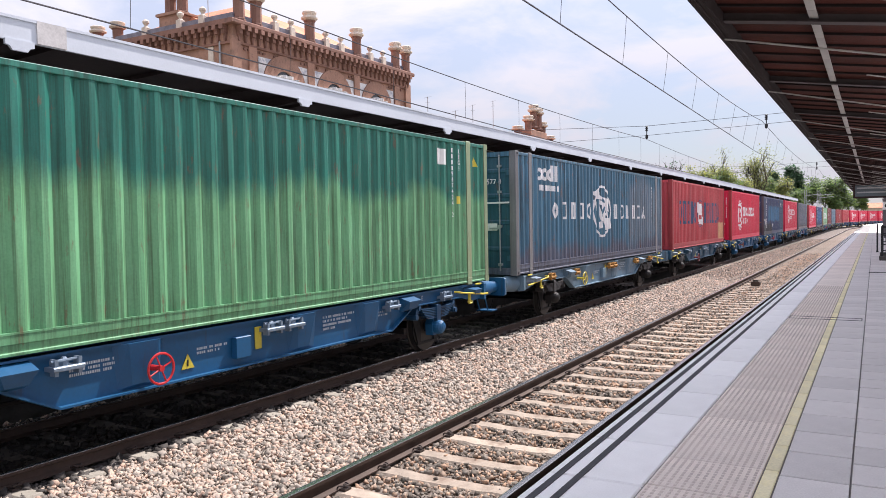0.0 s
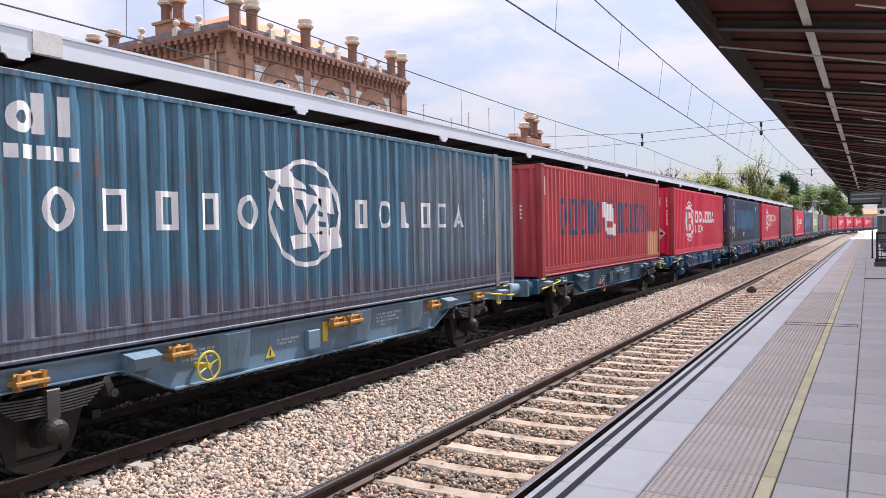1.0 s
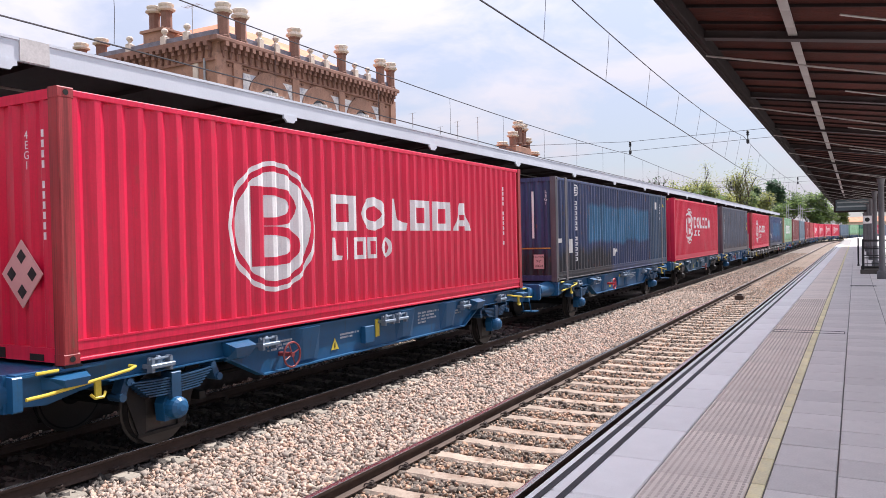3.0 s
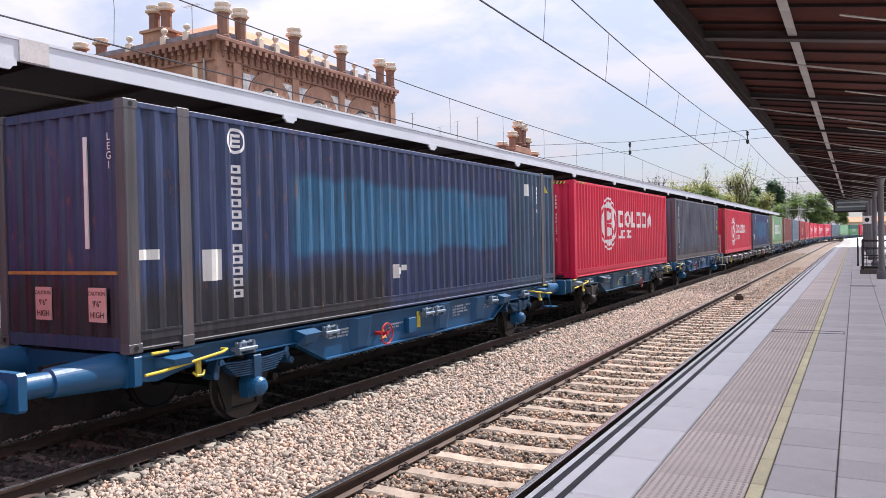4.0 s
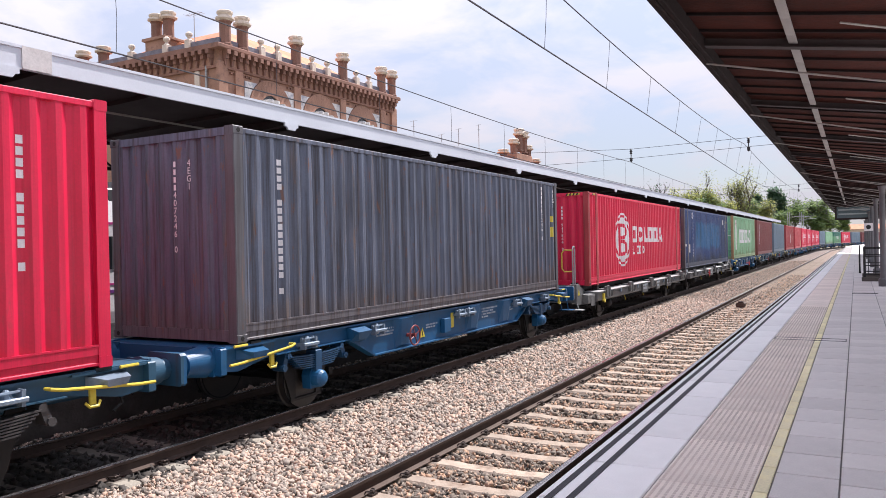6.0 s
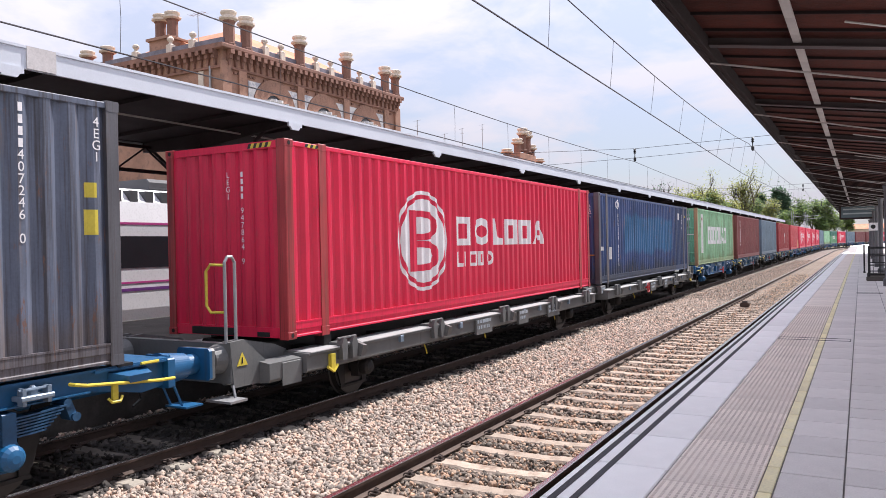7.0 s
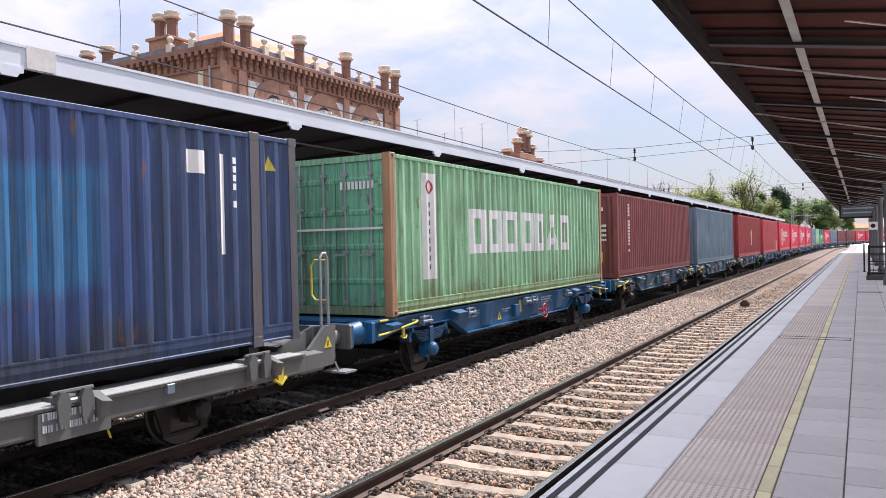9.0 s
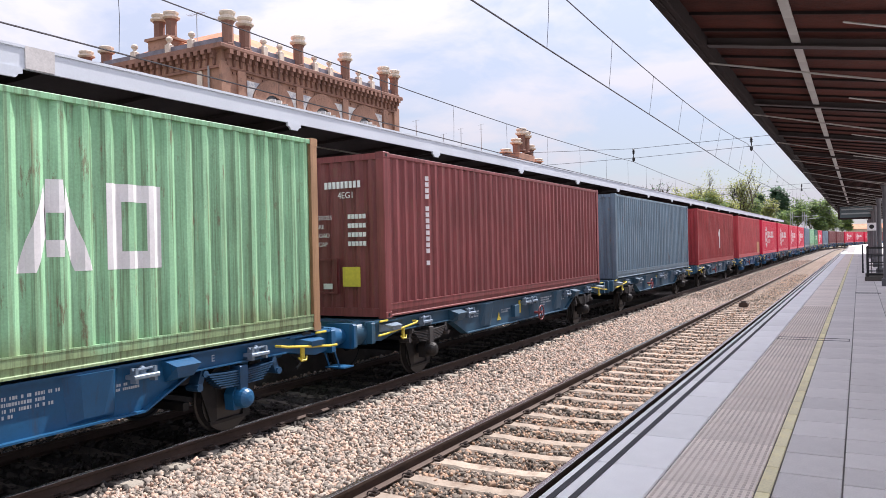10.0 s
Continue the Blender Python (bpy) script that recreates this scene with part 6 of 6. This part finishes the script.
A, B = 12.192, 13.716
DECK, DECK_LOW = 1.182, 1.112
BOXES = [(7.59, B, "green", "ochre_green"), (22.77, B, "blue", "grey_post"), (37.5, A, "red", "red_post"), (52.2, A, "crimson", "red_post"), (67.6, B, "navy", "dark_post"), (82.25, A, "crimson", None), (96.35, A, "grey", "dark_post"),
         (112.05, B, "crimson", "red_post"), (126.75, B, "navy_wide", "dark_post"), (142.2, A, "pale_green", "rust"), (156.2, A, "brown", None), (170.3, A, "steel_blue", None), (185.0, A, "dark_red", None), (199.7, A, "red", None),
         (214.0, A, "crimson", None), (228.1, A, "crimson", None), (242.2, A, "crimson", None), (256.3, A, "crimson", None), (270.4, A, "steel_blue", None), (284.5, A, "pale_green", None), (298.6, A, "green", None),
         (312.7, A, "crimson", None), (326.8, A, "steel_blue", None), (340.9, A, "brown", None), (355.0, A, "brown", None), (369.1, A, "crimson", None), (383.2, A, "crimson", None), (397.3, A, "crimson", None), (411.4, A, "brown", None), (425.5, A, "navy", None)]
JOINS = [0.1, 15.3, 30.5, 44.8, 59.5, 75.3, 89.35, 103.75, 119.55, 134.9, 149.2, 163.3]
P["ochre_green"] = box_paint("ochre_green_post", (0.23, 0.29, 0.17), (0.30, 0.20, 0.08), 0.6)
LABELS = {
    0: "two-tone green corrugated container, dark teal faded above pale green",
    1: "faded blue container with white trade marks and teal doors",
    2: "sun-faded red container with dark blue painted trade name",
    3: "crimson container with white ring logo and hazard diamond",
    4: "dark navy container with a brighter blue overpainted panel",
    5: "bright crimson container with a large white ring logo",
    6: "dark grey corrugated container with brown weathering",
    7: "crimson long container with white ring logo on a low wagon",
    8: "worn dark blue container with a bright blue band",
    9: "pale green rust-streaked container with white block name and doors",
    10: "oxide brown corrugated container with white end marks",
    11: "steel blue-grey container with pale rubbed ribs",
    12: "dark red container with a worn white patch",
}
KIND = {"red": "faded red", "crimson": "bright crimson", "steel_blue": "steel blue", "pale_green": "pale green", "green": "two-tone green", "brown": "oxide brown", "navy": "dark navy"}
MOVERS, WHEELS = [], []
for i, (s, L, key, post) in enumerate(BOXES):
    low = i in (7, 8)
    doors = {1: P["door_teal"], 9: P["door_green"], 0: P["door_green"]}.get(i)
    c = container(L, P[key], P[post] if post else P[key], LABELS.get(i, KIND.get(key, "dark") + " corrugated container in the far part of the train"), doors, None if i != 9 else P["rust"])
    MOVERS.append((c, s, DECK_LOW if low else DECK, L))
    h = L / 2
    if i == 0:
        panel_label(c, L, 4.77, 2.37, 0.32, 0.30, M_LABEL)
        stacked(c, L, "####947424 2", 5.29, 2.74, "side", 0.115, 0.13)
        stacked(c, L, "LEG1", 5.56, 2.74, "side", 0.115, 0.13)
        panel_label(c, L, 5.54, 1.62, 0.11, 0.15, W_YEL, "small yellow label")
    elif i == 1:
        for k in range(5):
            decal("name_block", L, [hoop(-5.50 + k * 0.33, -5.22 + k * 0.33, 2.27, 2.58, 0.09)] if k < 3 else [bar(-5.42 + k * 0.28, -5.31 + k * 0.28, 2.27, 2.68)], M_LOGO_W, c, "white painted trade name block")
        for k in range(8):
            decal("name_block", L, [bar(-5.36 + k * 0.165, -5.24 + k * 0.165, 2.02, 2.16)], M_LOGO_W, c)
        for k, (a, b) in enumerate(((-4.51, -4.17), (-3.84, -3.53), (-3.12, -2.81), (-2.44, -2.18), (-1.81, -1.44), (0.78, 1.09), (1.42, 1.81), (2.15, 2.42), (2.78, 3.10), (3.45, 3.78), (4.09, 4.46))):
            decal("name_block", L, name_shape("onnnonornnt"[k], a, b, 1.30, 1.76, 0.075), M_LOGO_W, c, "white painted trade name block")
        decal("logo_ring", L, [hoop(-1.23, 0.35, 0.74, 2.32, 0.07)], M_LOGO_W, c, "white painted ring")
        flag = (((-1.37, 2.09), (-0.86, 2.16), (-0.40, 1.88), (-0.95, 1.90)), ((-0.36, 1.96), (0.18, 1.91), (0.23, 1.52), (0.0, 1.54)), ((-1.23, 1.88), (-1.02, 1.80), (-0.90, 1.55), (-1.08, 1.62)),
                ((-0.84, 1.20), (-0.37, 1.24), (-0.33, 1.04), (-0.78, 1.00)), ((-0.33, 1.22), (0.24, 1.33), (0.40, 1.01), (-0.18, 0.94)), ((-0.80, 1.90), (-0.03, 1.74), (0.07, 1.20), (-0.60, 1.25)))
        for q in flag:
            decal("logo_block", L, [poly(list(q))], M_LOGO_W, c, "white painted flag block").location.x = 0.004
        for q in (((-0.66, 1.74), (-0.56, 1.72), (-0.40, 1.36), (-0.50, 1.36)), ((-0.30, 1.68), (-0.22, 1.66), (-0.40, 1.36), (-0.46, 1.36)), ((-0.22, 1.58), (-0.06, 1.55), (-0.05, 1.48), (-0.20, 1.50)), ((-0.18, 1.42), (-0.02, 1.40), (-0.01, 1.32), (-0.16, 1.34))):
            decal("flag_mark", L, [poly(list(q))], P["blue"], c, "blue mark on the flag").location.x = 0.008
        number_column(c, L, 5.35, 2.5, 12)
    elif i == 2:
        for k, (a, b) in enumerate(((-4.82, -4.26), (-4.02, -3.42), (-3.15, -2.63), (-2.40, -1.98), (-1.84, -1.30), (0.64, 1.10), (1.33, 1.84), (2.02, 2.42), (2.65, 3.15), (3.36, 3.84), (4.04, 4.54))):
            decal("name_block", L, name_shape("onnnonornnt"[k], a, b, 1.05, 2.06, 0.15), M_LOGO_B, c, "dark blue painted trade name block")
        decal("logo_ring", L, [hoop(-0.97, 0.31, 0.88, 2.17, 0.05)], M_LOGO_B, c, "dark blue ring")
        for a, b, e, f in ((-1.06, -0.66, 1.56, 2.04), (-0.66, -0.08, 1.44, 1.98), (-0.08, 0.14, 1.36, 1.86), (-0.80, -0.66, 1.12, 1.56), (-0.66, -0.08, 1.02, 1.24), (-0.08, 0.24, 0.98, 1.36)):
            decal("logo_block", L, [bar(a, b, e, f)], M_LOGO_W, c, "white painted flag block").location.x = 0.004
        panel_label(c, L, -5.85, 2.10, 0.13, 0.48, M_LABEL)
        end_marks(c, L, [(0.30, 0.36, 1.3 + 0.1 * k, 1.37 + 0.1 * k) for k in range(11)] + [(0.62, 0.67, 1.5 + 0.1 * k, 1.56 + 0.1 * k) for k in range(4)], M_LOGO_W)
    elif i in (3, 5, 7) or 14 <= i <= 17 or i in (25, 26, 27, 21):
        cy, R, cz = {5: (-2.52, 0.88, 1.63), 7: (-2.95, 0.94, 1.41)}.get(i, (-2.8, 0.92, 1.46))
        y0, z0, z1, q0, q1 = {5: (-1.35, 1.52, 2.10, 1.13, 1.42), 7: (-1.66, 1.31, 1.90, 0.87, 1.18)}.get(i, (-1.50, 1.40, 1.97, 0.93, 1.29))
        round_logo(c, L, cy, cz, R)
        name_blocks(c, L, y0, (0.66, 0.74, 0.52, 0.66, 0.68, 0.74), 0.17, z0, z1, 0.155, M_LOGO_W, "white painted trade name block", "nornnt")
        name_blocks(c, L, y0, (0.28, 0.10, 0.34, 0.29, 0.31), 0.10, q0, q1, 0.075, M_LOGO_W, "white painted trade name block", "rinno")
        if i < 8:
            number_column(c, L, h - 1.0 if L == A else h - 1.75, 2.45, 12)
            at, kind_at, code = {3: (0.93, 0.65, "#### ######"), 5: (0.65, 0.37, "#### 406152 5"), 7: (0.37, 0.09, "#### 947864 9")}[i]
            stacked(c, L, code, at, 2.50, "end")
            stacked(c, L, "LEG1" if i == 7 else "4EG1", kind_at, 2.50, "end")
            part("sill_slot", Build().box(-0.72, 0.18, -h + 0.006, -h + 0.02, 0.03, 0.145), M_HOLE, c, "dark slot in the end sill")
            part("sill_slot", Build().box(0.62, 0.86, -h + 0.006, -h + 0.02, 0.03, 0.10), M_HOLE, c, "dark slot in the end sill")
        if i in (5, 7):
            hazard_strip(c, L)
        if i == 3:
            part("hazard_diamond", Build().prism([(0.52, 0.58), (0.88, 0.95), (0.52, 1.32), (0.16, 0.95)], -h + 0.008, -h + 0.018), M_PINKLABEL, c, "pale hazard diamond placard")
            for dx, dz in ((0.0, 0.19), (0.18, 0.0), (0.0, -0.19), (-0.18, 0.0)):
                part("diamond_mark", Build().prism([(0.52 + dx, 0.87 + dz), (0.60 + dx, 0.95 + dz), (0.52 + dx, 1.03 + dz), (0.44 + dx, 0.95 + dz)], -h + 0.004, -h + 0.0075), M_BLACK, c)
        if i == 5:
            part("warning_triangle", Build().prism([(-0.12, 0.58), (0.12, 0.58), (0.0, 0.80)], -h - 0.022, -h - 0.012), W_YEL, c, "yellow warning triangle")
    elif i in (4, 8):
        u = -5.10 if i == 4 else -4.66
        decal("logo_ring", L, [hoop(u - 0.17, u + 0.17, 2.42, 2.76, 0.04)], M_LOGO_W, c, "small white ring logo")
        for a, b, e, f in ((-0.08, -0.03, 2.50, 2.68), (-0.03, 0.07, 2.50, 2.54), (-0.03, 0.07, 2.57, 2.61), (-0.03, 0.07, 2.64, 2.68)):
            decal("logo_block", L, [bar(u + a, u + b, e, f)], M_LOGO_W, c)
        for k in range(12):
            if k != 6:
                decal("name_block", L, frame_block(u - 0.07, u + 0.07, 2.16 - k * 0.15, 2.27 - k * 0.15, 0.035), M_LOGO_W, c, "small white trade name block")
        panel_label(c, L, -5.70, 0.76, 0.33, 0.40, M_LABEL)
        panel_label(c, L, -6.77, 1.06, 0.37, 0.12, M_LABEL)
        panel_label(c, L, 4.85, 2.27, 0.30, 0.29, M_LABEL)
        decal("number_strip", L, [bar(5.38, 5.48, 1.25, 2.55)], M_LABEL, c, "white vertical number strip")
        number_column(c, L, 5.60, 2.55, 6)
        end_marks(c, L, [(-0.45, -0.15, 0.35, 0.75), (0.55, 0.85, 0.35, 0.75)], M_PINKLABEL)
        for xc in (-0.30, 0.70):
            for k, tx in enumerate(("CAUTION", "9'6\"", "HIGH")):
                words(c, tx, 0.068 if k == 0 else 0.10, pose(xc, -h - 0.019, 0.66 - 0.13 * k, 90), M_BLACK)
        end_marks(c, L, [(0.52, 0.58, 1.2, 2.5)], M_LABEL)
        stacked(c, L, "LEG1", 0.93, 2.55, "end")
        end_marks(c, L, [(-1.0, 1.05, 0.90, 0.94)], W_RUST)
        if i == 4:
            decal("torn_label", L, [bar(-1.25, -1.10, 0.55, 0.80), bar(-1.15, -0.98, 0.62, 0.74), bar(-0.96, -0.84, 0.68, 0.78)], M_LABEL, c, "torn white label")
    elif i == 6:
        number_column(c, L, -5.2, 2.55, 17)
        stacked(c, L, "####407246 0", 4.95, 2.76, "side", 0.118, 0.14)
        stacked(c, L, "4EG1", 5.72, 2.72, "side", 0.125, 0.15)
        panel_label(c, L, 5.69, 1.83, 0.12, 0.16, W_YEL, "yellow label")
        panel_label(c, L, 5.68, 1.43, 0.14, 0.27, W_YEL, "yellow label")
        stacked(c, L, "####407246 0", 0.09, 2.52, "end")
        stacked(c, L, "4EG1", 0.37, 2.52, "end")
    elif i == 9:
        name_blocks(c, L, -3.05, (0.82, 0.62, 0.82, 0.76, 0.60, 0.84, 0.76), 0.17, 1.05, 2.0, 0.22, M_LOGO_W, "large white painted name block", "nnnnntn")
        decal("name_panel", L, [bar(-4.95, -4.45, 0.60, 2.62)], M_LABEL, c, "tall white painted panel")
        for k in range(8):
            decal("panel_mark", L, [bar(-4.76, -4.64, 0.78 + k * 0.17, 0.88 + k * 0.17)], M_LOGO_B, c)
        o = decal("panel_mark", L, [hoop(-4.84, -4.56, 2.22, 2.50, 0.04)], P["dark_red"], c)
        for q in c.children:
            if q.name.startswith("panel_mark"):
                q.location.x = 0.004
        end_marks(c, L, [(-1.0, 1.05, 1.55, 1.59)], M_LABEL)
        for k in range(9):
            part("end_mark", Build().box(0.12 + 0.085 * k, 0.17 + 0.085 * k, -h + 0.022, -h + 0.030, 2.28, 2.42), M_LOGO_W, c)
    elif i == 10:
        number_column(c, L, -4.6, 2.6, 15)
        end_marks(c, L, [(-0.05 + 0.09 * k, 0.01 + 0.09 * k, 2.30, 2.42) for k in range(9)] + [(0.45 + 0.08 * k, 0.51 + 0.08 * k, 1.27 + 0.16 * r2, 1.35 + 0.16 * r2) for k in range(5) for r2 in range(4)], M_LOGO_W)
        words(c, "4EG1", 0.16, pose(0.42, -h - 0.017, 2.12, 90), M_LOGO_W)
        for k, tx in enumerate(("MAX GROSS", "TARE", "PAYLOAD", "CU CAP")):
            words(c, tx, 0.11, pose(-0.20, -h - 0.017, 1.75 - 0.16 * k, 90), M_LOGO_W)
        for x0, x1, z0, z1 in ((-0.30, -0.27, 0.42, 1.05), (0.17, 0.20, 0.42, 1.05), (-0.27, 0.17, 1.02, 1.05), (-0.27, 0.17, 0.42, 0.45)):
            part("holder_frame", Build().box(x0, x1, -h - 0.03, -h + 0.02, z0, z1), P["brown"], c, "steel frame of the paper holder")
        part("holder_label", Build().box(-0.12, 0.08, -h - 0.012, -h - 0.008, 0.50, 0.60), M_LABEL, c, "small white label")
        part("data_plate", Build().prism([(0.32, 0.55), (0.70, 0.55), (0.70, 0.90), (0.32, 0.90)], -h - 0.02, -h - 0.012), W_YEL, c, "yellow data plate")
    elif i == 12:
        decal("worn_patch", L, [bar(0.6, 1.0, 0.8, 1.9), bar(0.45, 0.75, 1.5, 1.75)], M_LOGO_W, c, "worn white paint patch")
    elif i == 20:
        name_blocks(c, L, -2.2, (0.6, 0.5, 0.6, 0.5, 0.5, 0.6), 0.12, 1.05, 1.75, 0.15, M_LOGO_W, "white painted name block", "nonnnn")
    if i == 1:
        end_marks(c, L, [(-1.0, 1.05, 1.68, 1.72)], M_LABEL)
        for k in range(9):
            if k < 4:
                part("end_mark", Build().box(-0.30 + 0.11 * k, -0.24 + 0.11 * k, -h + 0.022, -h + 0.030, 2.14, 2.26), M_LOGO_W, c)
        words(c, "500577 4", 0.17, pose(0.52, -h + 0.026, 2.14, 90), M_LOGO_W)
        words(c, "LEG1", 0.16, pose(0.0, -h + 0.026, 1.94, 90), M_LOGO_W)
        part("end_label", Build().box(0.45, 0.72, -h + 0.022, -h + 0.030, 1.05, 1.22), M_LABEL, c)
    if i in (0, 4, 8):
        decal("warning_triangle", L, [(h - 0.63, h - 0.43, lambda y, h=h: [(2.40, 2.40 + max(0.01, 0.21 * (1 - abs(y - h + 0.53) / 0.10)))], 6)], W_YEL, c, "yellow warning triangle")
    # wagon under it
    if i < len(JOINS) - 1:
        a, b = JOINS[i], JOINS[i + 1]
    else:
        a, b = (s - 7.05 if i > 11 else JOINS[11]), s + 7.05
    mid, half = (a + b) / 2, (b - a) / 2 - 0.02
    if low:
        w, wl_ = grey_wagon(s - a if i == 8 else b - s, s - a if i == 7 else b - s, i == 7, i * 20)
        mid = s
    else:
        paint = {1: W_PALE, 5: W_SLATE, 2: W_SLATE, 6: W_BLUE, 11: W_SLATE, 10: W_SLATE}.get(i, W_BLUE if i % 3 else W_SLATE)
        if i in (0, 3, 4, 9):
            paint = W_BLUE
        mid = s + max(-0.35, min(0.35, mid - s))
        half = min(mid - a, b - mid) - 0.02
        bm_ = {0: W_RED, 4: W_RED, 9: W_RED, 1: W_YEL}.get(i, material("dull_red_paint", (0.20, 0.035, 0.04), 0.5))
        nm = {W_BLUE: "bright blue", W_PALE: "pale grey-blue", W_SLATE: "dark slate-blue"}[paint]
        w, wl_ = blue_wagon(half, paint, DECK, {0: -1.82, 4: -1.78, 5: 1.04, 2: -1.58, 9: 0.78, 1: -2.55, 10: 0.75, 3: -2.7}.get(i, -1.8) + s - mid, bm_, W_RUST if i == 1 else W_CAST, nm + " two-axle container wagon with a deep side sill", i * 20, {5: 0.66, 2: 0.68, 9: 0.72, 10: 0.70}.get(i, 0.82))
        if i in (3, 9, 6):
            words(w, "2", 0.17, pose(1.0, -6.604, 0.96, 90), M_LABEL)
        words(w, "E", 0.12, pose(1.1265, 4.15, 1.0, 90, 0, 90), W_WHITE)
    MOVERS.append((w, mid, 0.0, L))
    WHEELS.append((w, wl_, i))


def gone(t):
    """How far the train has come after t seconds."""
    return 13.65 * t + 0.0272 * t * t


def motions():
    ts = [i * 0.5 for i in range(21)]
    for ob, s, z, L in MOVERS:
        rows = []
        for t in ts:
            q = s - gone(t)
            x0, y0, _ = on_line(X_TRAIN, q - L * 0.35)
            x1, y1, _ = on_line(X_TRAIN, q + L * 0.35)
            rows.append((t, pose((x0 + x1) / 2, (y0 + y1) / 2, z, 0, 0, -math.degrees(math.atan2(x1 - x0, y1 - y0)))))
        walk(ob, rows)
    for w, wheels, i in WHEELS:
        if i > 12:
            continue
        for ob, y in wheels:
            walk(ob, [(k / 30, pose(0, y, R_WHEEL, math.degrees(gone(k / 30) / R_WHEEL) % 360.0)) for k in range(301)])

# ---- loose ballast stones ----
def stones(name, strips, size, seed, label, mat, clear=None):
    """Broken stones, one mesh: strips of (x0, x1, y0, y1, count, z)."""
    g = np.random.default_rng(seed)
    base = np.array([(-1, -1, -1), (1, -1, -1), (1, 1, -1), (-1, 1, -1), (-1, -1, 1), (1, -1, 1), (1, 1, 1), (-1, 1, 1)], float) * 0.62
    quads = np.array([(0, 3, 2, 1), (4, 5, 6, 7), (0, 1, 5, 4), (1, 2, 6, 5), (2, 3, 7, 6), (3, 0, 4, 7)])
    pts = []
    for x0, x1, y0, y1, n, z in strips:
        # more stones towards the camera
        u = g.random(n) ** 1.5
        pts.append(np.stack([g.uniform(x0, x1, n), y0 + (y1 - y0) * u, np.full(n, z) + g.uniform(-0.028, 0.030, n)], 1))
    c = np.concatenate(pts)
    if clear is not None:
        # leave the sleepers bare
        d = (c[:, 1] - clear + SLEEPER_STEP / 2) % SLEEPER_STEP - SLEEPER_STEP / 2
        c = c[(np.abs(d) > 0.135) | (g.random(len(c)) < 0.02)]
    n = len(c)
    v = base[None] * (1 + g.uniform(-0.5, 0.45, (n, 8, 3)))
    v *= (size * g.uniform(0.35, 1.3, (n, 1, 1))) * g.uniform(0.3, 1.45, (n, 1, 3))
    q = g.normal(size=(n, 4))
    q /= np.linalg.norm(q, axis=1, keepdims=True)
    w, x, y, z = q.T
    R = np.stack([1 - 2 * (y * y + z * z), 2 * (x * y - z * w), 2 * (x * z + y * w), 2 * (x * y + z * w), 1 - 2 * (x * x + z * z), 2 * (y * z - x * w), 2 * (x * z - y * w), 2 * (y * z + x * w), 1 - 2 * (x * x + y * y)], 1).reshape(n, 3, 3)
    v = np.einsum("nij,nkj->nki", R, v) + c[:, None]
    f = (quads[None] + 8 * np.arange(n)[:, None, None]).reshape(-1)
    me = bpy.data.meshes.new(name)
    me.vertices.add(n * 8)
    me.vertices.foreach_set("co", v.reshape(-1))
    me.loops.add(len(f))
    me.loops.foreach_set("vertex_index", f.astype(np.int32))
    me.polygons.add(n * 6)
    me.polygons.foreach_set("loop_start", np.arange(0, n * 24, 4, dtype=np.int32))
    me.update(calc_edges=True)
    me.validate()
    ob = new(name, me)
    me.materials.append(mat)
    return tagged(ob, label, "ballast", kind="stuff")


stones("ballast_stones", [(-6.98, -4.72, 2.5, 34, 80000, -0.185), (-7.02, -4.72, 34, 100, 14000, -0.185), (-2.75, -2.0, 3.0, 30, 3500, -0.19), (-10.1, -9.45, 1.5, 26, 4000, -0.19)], 0.034, 11,
       "loose pale pinkish crushed stone beside the tracks", M_STONE)
stones("rusty_ballast_stones", [(-4.47, -2.93, 3.0, 60, 60000, -0.202), (-4.72, -4.47, 3, 30, 1500, -0.2)], 0.031, 12, "rust-brown crushed stone between the near rails", M_STONE_B, 7.86)
stones("edge_ballast_stones", [(-7.25, -6.98, 2.5, 60, 6500, -0.195)], 0.036, 14, "pale crushed stone round the sleeper ends", M_STONE, -4.0)
# these stones carry the train's shade in their colour, besides oil
stones("oily_ballast_stones", [(-9.4, -7.1, 1.5, 30, 11000, -0.205)], 0.05, 13, "oil-stained crushed stone with the train's shade painted into its colour", M_STONE_D)

# ---- tactile ribs ----
rib = np.array([(-0.5, -0.5, 0), (0.5, -0.5, 0), (0.5, 0.5, 0), (-0.5, 0.5, 0), (-0.35, -0.35, 1), (0.35, -0.35, 1), (0.35, 0.35, 1), (-0.35, 0.35, 1)]) * np.array((0.021, 0.032, 0.005))
vs, fs = [], []
k = 0
for iy in range(330):
    for ix in range(13):
        cx, cy = EDGE_X + 0.65 + 0.035 + ix * 0.0475, 3.5 + iy * 0.0533
        vs.append(rib + np.array((cx, cy, Z_PLAT)))
        fs += [tuple(8 * k + j for j in q) for q in ((4, 5, 6, 7), (0, 1, 5, 4), (1, 2, 6, 5), (2, 3, 7, 6), (3, 0, 4, 7))]
        k += 1
me = bpy.data.meshes.new("tactile_ribs")
me.from_pydata(np.concatenate(vs).tolist(), [], fs)
o = part("tactile_ribs", me, M_STUD, paving, "rows of small raised ribs")
o["kind"] = "stuff"


motions()
